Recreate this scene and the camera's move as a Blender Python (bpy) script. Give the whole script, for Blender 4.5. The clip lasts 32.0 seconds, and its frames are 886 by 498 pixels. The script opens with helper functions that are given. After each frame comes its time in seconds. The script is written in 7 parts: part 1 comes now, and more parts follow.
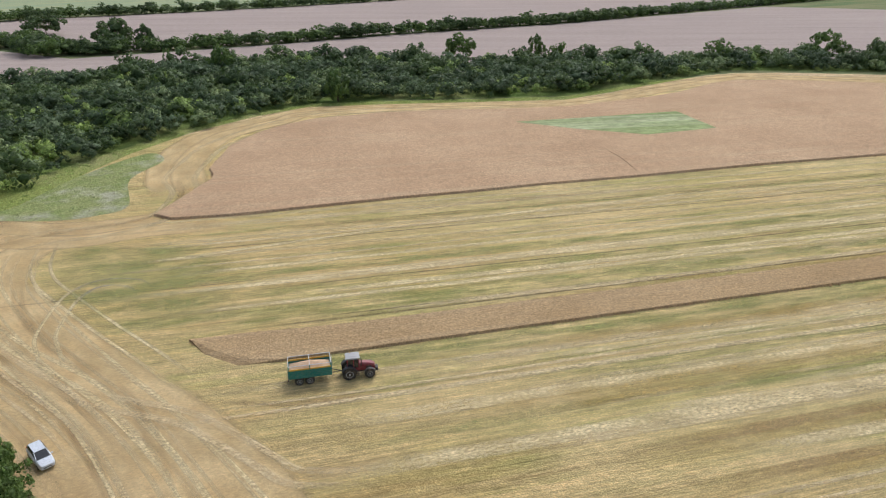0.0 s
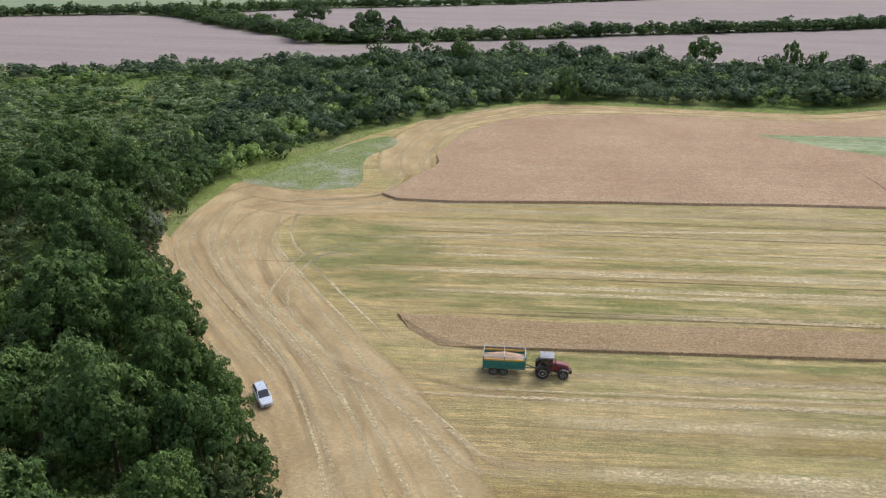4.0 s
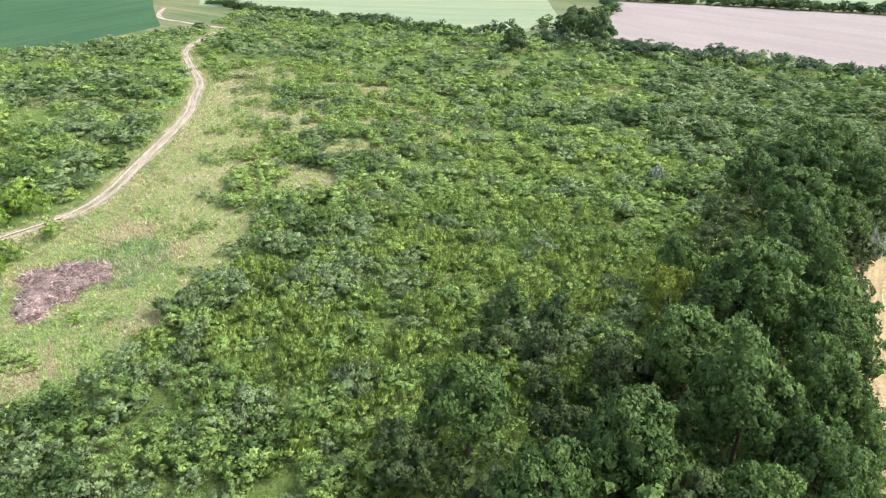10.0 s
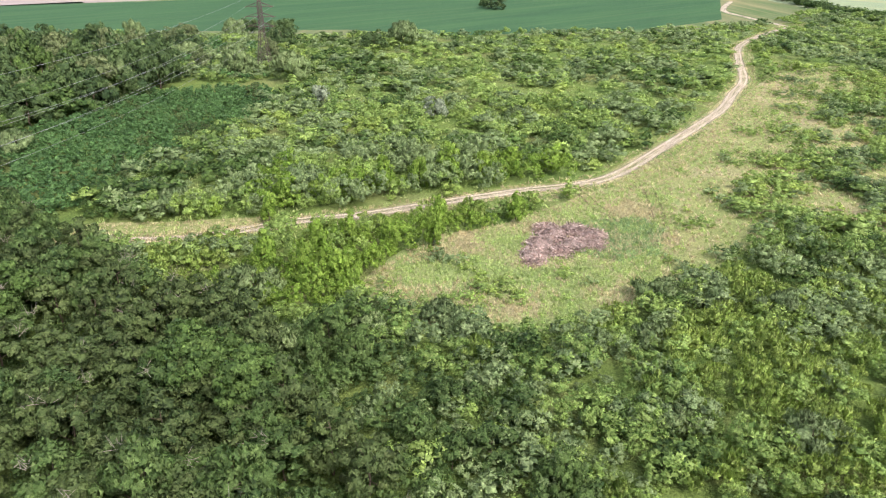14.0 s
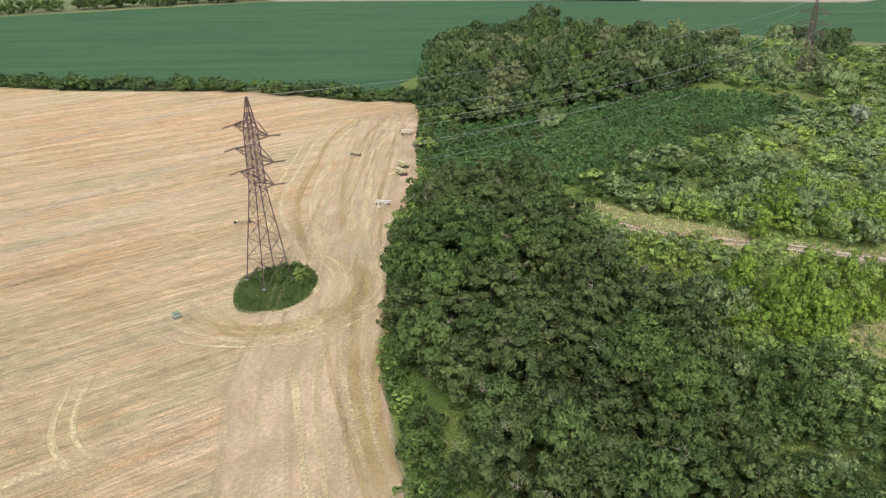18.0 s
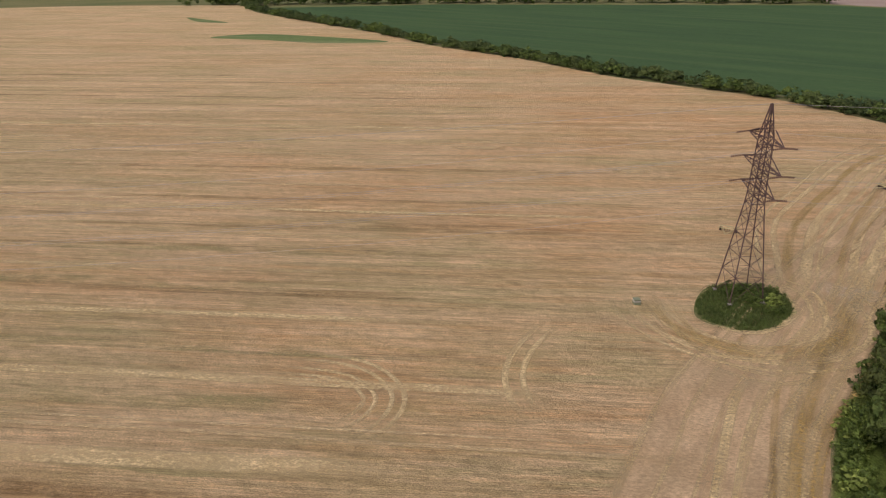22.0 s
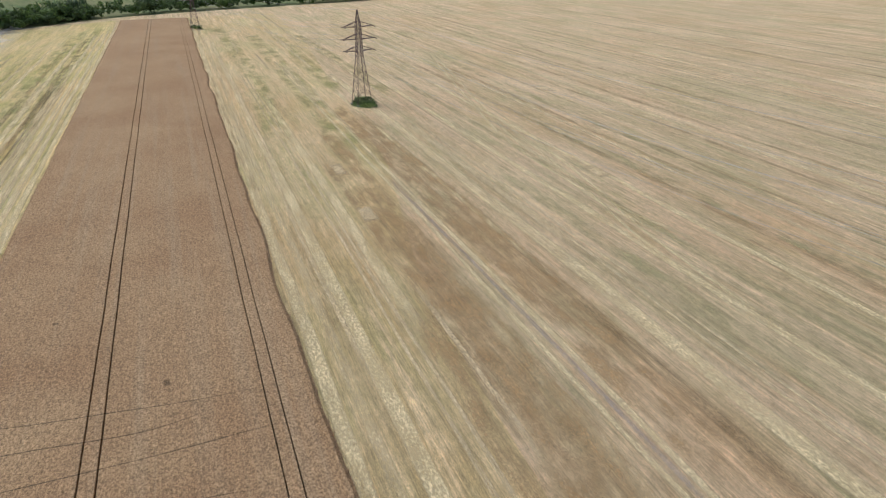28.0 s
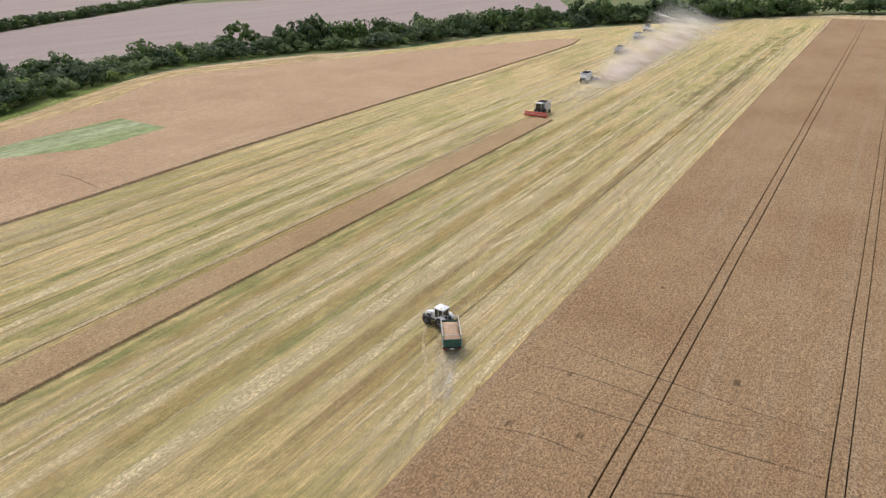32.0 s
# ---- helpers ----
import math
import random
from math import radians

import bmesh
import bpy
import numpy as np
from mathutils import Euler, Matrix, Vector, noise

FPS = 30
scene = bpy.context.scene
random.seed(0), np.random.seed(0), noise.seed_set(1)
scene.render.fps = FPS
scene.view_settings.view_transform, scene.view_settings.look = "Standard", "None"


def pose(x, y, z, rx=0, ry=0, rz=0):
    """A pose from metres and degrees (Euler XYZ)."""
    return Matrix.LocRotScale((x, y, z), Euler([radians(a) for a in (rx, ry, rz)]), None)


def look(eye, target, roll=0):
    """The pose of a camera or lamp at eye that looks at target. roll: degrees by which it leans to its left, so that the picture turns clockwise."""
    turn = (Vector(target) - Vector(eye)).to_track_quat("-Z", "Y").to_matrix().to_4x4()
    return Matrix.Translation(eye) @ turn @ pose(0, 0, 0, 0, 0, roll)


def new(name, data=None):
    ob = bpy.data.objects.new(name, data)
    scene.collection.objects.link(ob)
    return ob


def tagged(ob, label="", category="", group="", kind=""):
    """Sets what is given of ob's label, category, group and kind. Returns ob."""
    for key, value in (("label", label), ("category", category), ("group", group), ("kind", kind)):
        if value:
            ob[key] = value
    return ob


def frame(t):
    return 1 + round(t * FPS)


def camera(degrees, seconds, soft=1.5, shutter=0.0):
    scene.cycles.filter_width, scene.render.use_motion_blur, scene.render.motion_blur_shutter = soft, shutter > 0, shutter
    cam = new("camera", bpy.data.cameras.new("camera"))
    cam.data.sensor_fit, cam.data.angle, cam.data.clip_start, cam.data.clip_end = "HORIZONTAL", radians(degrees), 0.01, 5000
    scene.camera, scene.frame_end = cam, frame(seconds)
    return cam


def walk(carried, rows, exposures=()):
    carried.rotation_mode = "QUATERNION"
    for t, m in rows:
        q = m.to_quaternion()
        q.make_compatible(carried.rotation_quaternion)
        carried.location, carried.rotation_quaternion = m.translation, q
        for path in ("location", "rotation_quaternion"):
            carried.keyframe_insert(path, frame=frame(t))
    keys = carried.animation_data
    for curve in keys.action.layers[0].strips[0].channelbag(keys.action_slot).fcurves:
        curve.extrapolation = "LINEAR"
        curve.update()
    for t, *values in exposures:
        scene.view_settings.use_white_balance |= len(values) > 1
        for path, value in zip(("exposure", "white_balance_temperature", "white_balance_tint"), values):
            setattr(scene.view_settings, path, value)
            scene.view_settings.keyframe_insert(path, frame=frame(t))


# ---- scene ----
# A drone hovers at one place and turns once round to its left.
cam = camera(64.74, 32.0, soft=1.15)
EYE = 50.0
# seconds, yaw to the left from +y, pitch, roll
TURNS = [
    (0.0, 0.00, -23.35, 0.19),
    (0.5, 2.32, -23.37, 0.22),
    (1.0, 4.63, -23.40, 0.24),
    (1.5, 6.95, -23.42, 0.27),
    (2.0, 9.27, -23.46, 0.25),
    (2.5, 11.59, -23.51, 0.25),
    (4.5, 21.13, -23.60, 0.29),
    (5.0, 24.08, -23.62, 0.20),
    (5.5, 27.77, -23.61, 0.11),
    (6.0, 32.59, -23.60, 0.08),
    (6.5, 38.09, -23.61, 0.00),
    (7.0, 43.62, -23.60, 0.02),
    (7.5, 49.12, -23.64, 0.02),
    (8.0, 54.63, -23.65, -0.16),
    (8.5, 60.14, -23.69, -0.12),
    (9.0, 65.60, -23.74, -0.04),
    (9.5, 71.05, -23.81, -0.11),
    (10.0, 76.44, -23.85, -0.20),
    (10.5, 81.83, -23.91, -0.25),
    (11.0, 87.08, -23.98, -0.26),
    (11.5, 92.31, -24.00, -0.23),
    (12.0, 97.50, -24.04, -0.10),
    (12.5, 102.76, -24.09, -0.17),
    (13.0, 108.00, -24.14, -0.17),
    (13.5, 113.23, -24.16, -0.22),
    (14.0, 118.46, -24.20, -0.18),
    (14.5, 123.29, -24.23, -0.16),
    (16.5, 144.14, -23.98, -0.75),
    (17.0, 149.29, -23.89, -0.83),
    (17.5, 154.43, -23.82, -0.88),
    (18.0, 159.56, -23.71, -0.92),
    (18.5, 164.67, -23.63, -0.93),
    (19.0, 169.78, -23.56, -1.03),
    (19.5, 174.90, -23.50, -1.04),
    (20.0, 179.98, -23.46, -0.89),
    (20.5, 185.06, -23.38, -0.86),
    (21.0, 190.16, -23.38, -0.70),
    (21.5, 195.27, -23.38, -0.59),
    (22.0, 200.39, -23.38, -0.58),
    (22.5, 205.51, -23.39, -0.60),
    (23.0, 210.62, -23.41, -0.48),
    (23.5, 215.75, -23.44, -0.54),
    (24.0, 220.86, -23.48, -0.43),
    (24.5, 225.98, -23.54, -0.44),
    (25.0, 231.14, -23.58, -0.19),
    (25.5, 236.20, -23.66, 0.02),
    (27.5, 257.45, -23.97, -0.55),
    (28.0, 264.76, -23.96, -0.63),
    (28.5, 272.26, -23.93, -0.68),
    (29.0, 279.72, -23.87, -0.69),
    (29.5, 286.65, -23.83, -0.73),
    (30.0, 292.96, -23.80, -0.71),
    (30.5, 299.16, -23.76, -0.68),
    (31.0, 305.32, -23.73, -0.84),
    (31.5, 311.22, -23.69, -0.91),
    (32.0, 316.66, -23.63, -0.84),
]
walk(cam, [(t, pose(0, 0, EYE, 0, 0, yaw) @ pose(0, 0, 0, 90 + pitch, 0, 0) @ pose(0, 0, 0, 0, 0, roll)) for t, yaw, pitch, roll in TURNS],
     exposures=[(0.0, 0.28, 6300, 10), (5.5, 0.23, 5900, 12), (6.5, 0.37, 5850, 12), (8.0, 0.92, 5900, 9), (9.0, 1.15, 6050, 8), (11.0, 1.27, 6200, 10), (13.0, 1.22, 6450, 11), (15.0, 1.17, 6500, 11), (17.0, 0.94, 6400, 10), (18.0, 0.61, 6500, 12), (19.0, 0.42, 6900, 16), (21.0, -0.2, 8000, 28), (23.0, -0.3, 6850, 15), (24.0, 0.11, 6300, 9), (25.5, 0.08, 6200, 9), (28.0, 0.12, 6100, 11), (30.0, 0.26, 6350, 11), (32.0, 0.26, 6500, 13)])

# ---- light: a bright, thinly overcast day, sun behind cloud to the north-north-east ----
SUN_ELEVATION, SUN_BEARING = radians(50), radians(20)
world = bpy.data.worlds.new("overcast_sky")
scene.world = world
world.use_nodes = True
wn, wl = world.node_tree.nodes, world.node_tree.links
sky = wn.new("ShaderNodeTexSky")
sky.sky_type, sky.sun_disc = "NISHITA", False
sky.sun_elevation, sky.sun_rotation = SUN_ELEVATION, SUN_BEARING
sky.air_density, sky.dust_density, sky.ozone_density = 1.0, 3.0, 1.0
pale = wn.new("ShaderNodeHueSaturation")
pale.inputs["Saturation"].default_value = 0.6
wl.new(sky.outputs[0], pale.inputs["Color"])
wl.new(pale.outputs[0], wn["Background"].inputs["Color"])
wn["Background"].inputs["Strength"].default_value = 0.15
sun = new("sun", bpy.data.lights.new("sun", "SUN"))
sun.data.energy, sun.data.angle, sun.data.color = 1.2, radians(20), (1.0, 0.97, 0.94)
sun_way = Vector((math.sin(SUN_BEARING) * math.cos(SUN_ELEVATION), math.cos(SUN_BEARING) * math.cos(SUN_ELEVATION), math.sin(SUN_ELEVATION)))
sun.matrix_world = look(sun_way * 900, (0, 0, 0))

# ---- materials ----
ROWS_TURN = radians(14.8)   # the drilling and mowing direction, from +x


class Mat:
    """A node material in the making."""
    def __init__(self, name, rough=0.9, spec=0.15):
        self.m = bpy.data.materials.new(name)
        self.m.use_nodes = True
        self.n, self.l = self.m.node_tree.nodes, self.m.node_tree.links
        self.b = self.n["Principled BSDF"]
        self.b.inputs["Roughness"].default_value = rough
        self.b.inputs["Specular IOR Level"].default_value = spec

    def node(self, kind, **inputs):
        nd = self.n.new("ShaderNode" + kind)
        for k, v in inputs.items():
            self.put(nd, k.replace("_", " "), v)
        return nd

    def put(self, nd, key, v):
        if isinstance(v, bpy.types.NodeSocket):
            self.l.new(v, nd.inputs[key])
        else:
            nd.inputs[key].default_value = v

    def place(self, turn=0.0, scale=(1, 1, 1)):
        tc = self.node("TexCoord")
        mp = self.node("Mapping")
        mp.inputs["Rotation"].default_value = (0, 0, -turn)
        mp2 = self.node("Mapping")
        mp2.inputs["Scale"].default_value = scale
        self.l.new(tc.outputs["Object"], mp.inputs["Vector"])
        self.l.new(mp.outputs[0], mp2.inputs["Vector"])
        return mp2.outputs[0]

    def noise(self, vec, scale, detail=4.0, rough=0.55, lo=0.35, hi=0.65):
        nz = self.node("TexNoise", Scale=scale, Detail=detail, Roughness=rough)
        self.l.new(vec, nz.inputs["Vector"])
        mr = self.node("MapRange")
        self.put(mr, "Value", nz.outputs["Fac"])
        mr.inputs["From Min"].default_value, mr.inputs["From Max"].default_value = lo, hi
        mr.clamp = True
        return mr.outputs[0]

    def math(self, op, a, b=0.0):
        nd = self.n.new("ShaderNodeMath")
        nd.operation = op
        for i, v in enumerate((a, b)):
            if isinstance(v, bpy.types.NodeSocket):
                self.l.new(v, nd.inputs[i])
            else:
                nd.inputs[i].default_value = v
        return nd.outputs[0]

    def mix(self, fac, a, b):
        nd = self.n.new("ShaderNodeMix")
        nd.data_type = "RGBA"
        for i, v in ((0, fac), (6, a), (7, b)):
            if isinstance(v, bpy.types.NodeSocket):
                self.l.new(v, nd.inputs[i])
            else:
                nd.inputs[i].default_value = v if i == 0 else (*v, 1.0)
        return nd.outputs[2]

    def scaled(self, col, fac):
        """A colour made lighter or darker by a factor."""
        nd = self.n.new("ShaderNodeVectorMath")
        nd.operation = "SCALE"
        self.l.new(col, nd.inputs[0])
        if isinstance(fac, bpy.types.NodeSocket):
            self.l.new(fac, nd.inputs["Scale"])
        else:
            nd.inputs["Scale"].default_value = fac
        return nd.outputs[0]

    def ramp(self, fac, lo, hi):
        mr = self.node("MapRange")
        self.put(mr, "Value", fac)
        mr.inputs["To Min"].default_value, mr.inputs["To Max"].default_value = lo, hi
        return mr.outputs[0]

    def bump(self, height, strength=0.5, distance=0.1):
        bp = self.node("Bump", Strength=strength, Distance=distance)
        self.l.new(height, bp.inputs["Height"])
        self.l.new(bp.outputs[0], self.b.inputs["Normal"])

    def colour(self, c):
        self.put(self.b, "Base Color", c if isinstance(c, bpy.types.NodeSocket) else (*c, 1.0))
        return self.m


def plain(name, c, rough=0.5, metal=0.0, spec=0.4, dirt=0.25):
    """Paint, rubber or metal with a little dust and unevenness."""
    M = Mat(name, rough, spec)
    M.b.inputs["Metallic"].default_value = metal
    v = M.place()
    d = M.noise(v, 2.5, 6, 0.65, 0.42, 0.75)
    col = M.mix(M.math("MULTIPLY", d, dirt), c, (0.34, 0.27, 0.18))
    M.put(M.b, "Roughness", M.ramp(M.noise(v, 9, 3), rough * 0.8, min(1.0, rough * 1.3)))
    return M.colour(col)


def stubble(name, light, mid, green, brown, green_amount, brown_amount, swath=6.6, east=None, turn=ROWS_TURN):
    """Cut straw: passes of a combine, each with its own tone and a broken windrow, weeds and bare soil along the rows."""
    M = Mat(name, 0.95, 0.05)
    base = M.place(turn)
    sway = M.math("MULTIPLY", M.noise(M.place(turn, (0.016, 0.05, 1)), 1.0, 2, 0.5, 0.3, 0.7), 2.4)
    sep = M.node("SeparateXYZ")
    M.l.new(base, sep.inputs[0])
    ripple = M.math("MULTIPLY", M.noise(M.place(turn, (0.085, 0.11, 1)), 1.0, 2, 0.5, 0.3, 0.7), 0.9)
    across = M.math("DIVIDE", M.math("ADD", M.math("ADD", sep.outputs[1], sway), ripple), swath)
    number = M.math("FLOOR", across)
    middle = M.math("ABSOLUTE", M.math("SUBTRACT", M.math("FRACT", across), 0.5))

    def swathwise(stretch, salt, lo, hi, detail=3):
        """A tone that stays within one pass and changes slowly along it."""
        cb = M.node("CombineXYZ", X=M.math("MULTIPLY", sep.outputs[0], stretch), Y=M.math("MULTIPLY", number, 3.7), Z=salt)
        return M.noise(cb.outputs[0], 1.0, detail, 0.6, lo, hi)
    fine = M.place(turn, (0.05, 1.6, 1))
    big = M.place(turn, (0.010, 0.022, 1))
    streak = M.place(turn, (0.10, 1.1, 1))
    base_c, brown_here = mid, brown_amount
    if east:
        # the base colour turns less red and less brown towards the east
        reach = M.math("ADD", sep.outputs[0], M.math("MULTIPLY", M.noise(M.place(turn, (0.008, 0.02, 1)), 1.0, 4, 0.6, 0.3, 0.7), 110.0))
        far_side = M.node("MapRange", Value=reach)
        far_side.inputs["From Min"].default_value, far_side.inputs["From Max"].default_value = 20.0, 170.0
        far_side.clamp = True
        base_c = M.mix(far_side.outputs[0], mid, east)
        brown_here = M.ramp(far_side.outputs[0], brown_amount, brown_amount * 0.35)
    c = M.mix(swathwise(0.012, 1.0, 0.36, 0.64), base_c, light)
    c = M.mix(M.math("MULTIPLY", M.noise(M.place(turn, (0.012, 0.30, 1)), 1.0, 4, 0.6, 0.42, 0.62), 0.6), c, light)
    weeds = M.math("MULTIPLY", M.noise(M.place(turn, (0.024, 0.14, 1)), 1.0, 5, 0.62, 0.45, 0.58), swathwise(0.018, 8.0, 0.40, 0.60))
    c = M.mix(M.math("MULTIPLY", weeds, green_amount), c, green)
    c = M.mix(M.math("MULTIPLY", M.noise(M.place(turn, (0.018, 0.034, 12)), 1.0, 4, 0.6, 0.47, 0.62), 0.38), c, green)
    c = M.mix(M.math("MULTIPLY", M.noise(big, 1.2, 5, 0.6, 0.46, 0.64), brown_here), c, brown)
    c = M.mix(M.math("MULTIPLY", M.noise(M.place(turn, (0.03, 0.45, 1)), 1.0, 4, 0.65, 0.52, 0.64), M.math("MULTIPLY", brown_here, 0.7)), c, brown)
    # the windrow in the middle of a pass, broken along its length
    rowed = M.node("MapRange", Value=middle)
    rowed.inputs["From Min"].default_value, rowed.inputs["From Max"].default_value = 0.28, 0.10
    rowed.clamp = True
    broken = M.math("MULTIPLY", M.noise(streak, 1.0, 5, 0.7, 0.44, 0.60), swathwise(0.02, 15.0, 0.42, 0.62))
    pale = tuple(min(0.85, q * 1.18) for q in light)
    c = M.mix(M.math("MULTIPLY", M.math("MULTIPLY", rowed.outputs[0], broken), 1.0), c, pale)
    # narrow wheel and knife lines
    c = M.mix(M.math("MULTIPLY", M.noise(fine, 1.0, 3, 0.6, 0.58, 0.68), 0.4), c, pale)
    c = M.scaled(c, M.ramp(M.noise(M.place(turn, (0.014, 1.5, 4)), 1.0, 3, 0.6, 0.59, 0.65), 1.0, 0.88))
    c = M.scaled(c, M.ramp(M.noise(M.place(turn, (0.014, 0.40, 7)), 1.0, 3, 0.6, 0.46, 0.54), 0.94, 1.055))
    c = M.scaled(c, M.ramp(M.noise(M.place(turn, (0.025, 1.9, 9)), 1.0, 2, 0.6, 0.44, 0.56), 0.93, 1.065))
    lying = M.noise(M.place(turn, (0.13, 0.95, 3)), 1.0, 4, 0.62, 0.50, 0.60)
    c = M.mix(M.math("MULTIPLY", lying, 0.28), c, pale)
    c = M.scaled(c, M.ramp(M.noise(M.place(turn, (0.10, 0.8, 5)), 1.0, 4, 0.62, 0.52, 0.64), 1.02, 0.91))
    g = M.noise(M.place(turn, (0.55, 1.5, 1)), 1.3, 8, 0.74, 0.34, 0.66)
    c = M.scaled(c, M.ramp(g, 0.84, 1.16))
    drill = M.noise(M.place(turn, (0.22, 4.6, 1)), 1.0, 3, 0.7, 0.36, 0.64)
    c = M.scaled(c, M.ramp(drill, 0.81, 1.19))
    # short tufts of regrowth and chaff lying across the rows
    chaff = M.noise(M.place(turn + 0.9, (0.75, 0.34, 1)), 1.0, 4, 0.66, 0.40, 0.60)
    c = M.scaled(c, M.ramp(chaff, 0.91, 1.07))
    straws = M.noise(M.place(turn, (2.4, 6.0, 1)), 1.4, 4, 0.78, 0.36, 0.64)
    c = M.scaled(c, M.ramp(straws, 0.66, 1.36))
    M.bump(M.math("ADD", M.math("ADD", g, straws), drill), 0.8, 0.12)
    return M.colour(M.scaled(c, 1.07))


straw_north = stubble("straw_stubble_weedy", (0.615, 0.475, 0.235), (0.455, 0.34, 0.14), (0.34, 0.33, 0.11), (0.49, 0.315, 0.135), 0.75, 0.55, 6.6, (0.50, 0.43, 0.235))
straw_south = stubble("straw_stubble_dry", (0.62, 0.48, 0.30), (0.50, 0.345, 0.19), (0.37, 0.335, 0.175), (0.53, 0.315, 0.155), 0.7, 0.6, 6.6, (0.435, 0.335, 0.185))
straw_middle = stubble("straw_stubble_pale", (0.62, 0.485, 0.28), (0.51, 0.385, 0.205), (0.36, 0.34, 0.15), (0.47, 0.32, 0.15), 0.5, 0.5, 5.2)


def headland_mat():
    M = Mat("headland_straw", 0.95, 0.05)
    v = M.place()
    c = M.mix(M.noise(v, 0.05, 6, 0.6, 0.4, 0.62), (0.47, 0.36, 0.18), (0.60, 0.48, 0.27))
    c = M.mix(M.math("MULTIPLY", M.noise(v, 0.022, 3, 0.5, 0.52, 0.68), 0.5), c, (0.35, 0.27, 0.12))
    g = M.noise(v, 1.7, 9, 0.72, 0.3, 0.7)
    M.bump(g, 0.5, 0.12)
    return M.colour(M.scaled(c, M.ramp(g, 0.75, 1.22)))


headland_straw = headland_mat()


def wheat_mat(name, k, dark=(0.50, 0.34, 0.175), light=(0.59, 0.415, 0.225), sheen=0.0, rough=0.0):
    """Standing ears of ripe wheat; k: how pale."""
    M = Mat(name, 0.9, 0.1)
    rows = M.place(ROWS_TURN, (0.25, 2.2, 1))
    v = M.place(0, (1, 1, 1))
    c = M.mix(M.noise(v, 0.035, 5, 0.6, 0.36, 0.64), dark, light)
    c = M.mix(M.math("MULTIPLY", M.noise(M.place(ROWS_TURN, (0.01, 0.5, 1)), 1.0, 3, 0.6, 0.5, 0.7), 0.4), c, (0.60, 0.46, 0.29))
    g = M.noise(v, 2.6, 8, 0.75, 0.32, 0.68)
    r = M.noise(rows, 1.5, 4, 0.7, 0.3, 0.7)
    f = M.noise(M.place(ROWS_TURN, (3.2, 4.6, 1)), 1.0, 4, 0.78, 0.36, 0.64)
    c = M.scaled(c, M.math("MULTIPLY", M.math("MULTIPLY", M.ramp(g, 0.72, 1.25), M.ramp(r, 0.84, 1.14)), M.ramp(f, 0.60 - rough, 1.38 + 0.6 * rough)))
    M.bump(M.math("ADD", g, f), 0.6, 0.12 + 0.5 * rough)
    M.b.inputs["Sheen Weight"].default_value = sheen
    M.b.inputs["Sheen Roughness"].default_value = 0.4
    M.b.inputs["Sheen Tint"].default_value = (0.95, 0.80, 0.62, 1)
    return M.colour(M.scaled(c, k))


ripe_wheat = wheat_mat("ripe_wheat", 0.88, (0.505, 0.335, 0.20), (0.58, 0.40, 0.245))
strip_wheat = wheat_mat("ripe_wheat_strip", 0.76)
brown_wheat = wheat_mat("ripe_wheat_brown", 0.67, (0.51, 0.32, 0.168), (0.61, 0.41, 0.222), 0.03, 0.10)


def field_mat(name, a, b, c2, turn, amount=0.5, grain=0.15):
    """A field seen far off: slow changes of tone along its rows."""
    M = Mat(name, 0.95, 0.05)
    c = M.mix(M.noise(M.place(turn, (0.006, 0.03, 1)), 1.5, 6, 0.6, 0.36, 0.64), a, b)
    c = M.mix(M.math("MULTIPLY", M.noise(M.place(turn, (0.004, 0.12, 1)), 1.0, 3, 0.6, 0.5, 0.68), amount), c, c2)
    g = M.noise(M.place(turn, (0.3, 0.6, 1)), 1.0, 8, 0.75, 0.3, 0.7)
    c = M.scaled(c, M.ramp(g, 1 - grain, 1 + grain))
    M.bump(g, 0.4, 0.3)
    return M.colour(c)


tan_field = field_mat("far_ripe_field", (0.32, 0.262, 0.235), (0.36, 0.295, 0.263), (0.40, 0.338, 0.295), radians(5))
green_field = field_mat("maize_green_field", (0.045, 0.100, 0.048), (0.060, 0.124, 0.054), (0.088, 0.145, 0.062), radians(-20))
pale_green = field_mat("pale_green_field", (0.23, 0.29, 0.18), (0.28, 0.32, 0.19), (0.42, 0.37, 0.17), radians(60))
strip_green = field_mat("weedy_strip", (0.115, 0.185, 0.075), (0.16, 0.23, 0.095), (0.30, 0.34, 0.19), radians(10), 0.8, 0.4)
patch_green = field_mat("weedy_patch", (0.21, 0.265, 0.11), (0.28, 0.33, 0.15), (0.44, 0.45, 0.30), radians(10), 0.8, 0.4)
far_land = field_mat("far_land", (0.10, 0.15, 0.06), (0.20, 0.20, 0.10), (0.30, 0.25, 0.13), radians(30))


def meadow(name, a, b, dry, dry_amount, size=0.06):
    M = Mat(name, 0.95, 0.05)
    v = M.place()
    c = M.mix(M.noise(v, size, 6, 0.65, 0.36, 0.64), a, b)
    c = M.mix(M.math("MULTIPLY", M.noise(v, size * 0.6, 5, 0.6, 0.48, 0.66), dry_amount), c, dry)
    g = M.noise(v, 1.4, 9, 0.75, 0.3, 0.7)
    h = M.noise(v, 3.0, 4, 0.7, 0.34, 0.66)
    c = M.scaled(c, M.math("MULTIPLY", M.ramp(g, 0.45, 0.98), M.ramp(h, 0.65, 1.3)))
    M.bump(M.math("ADD", g, h), 0.7, 0.25)
    return M.colour(c)


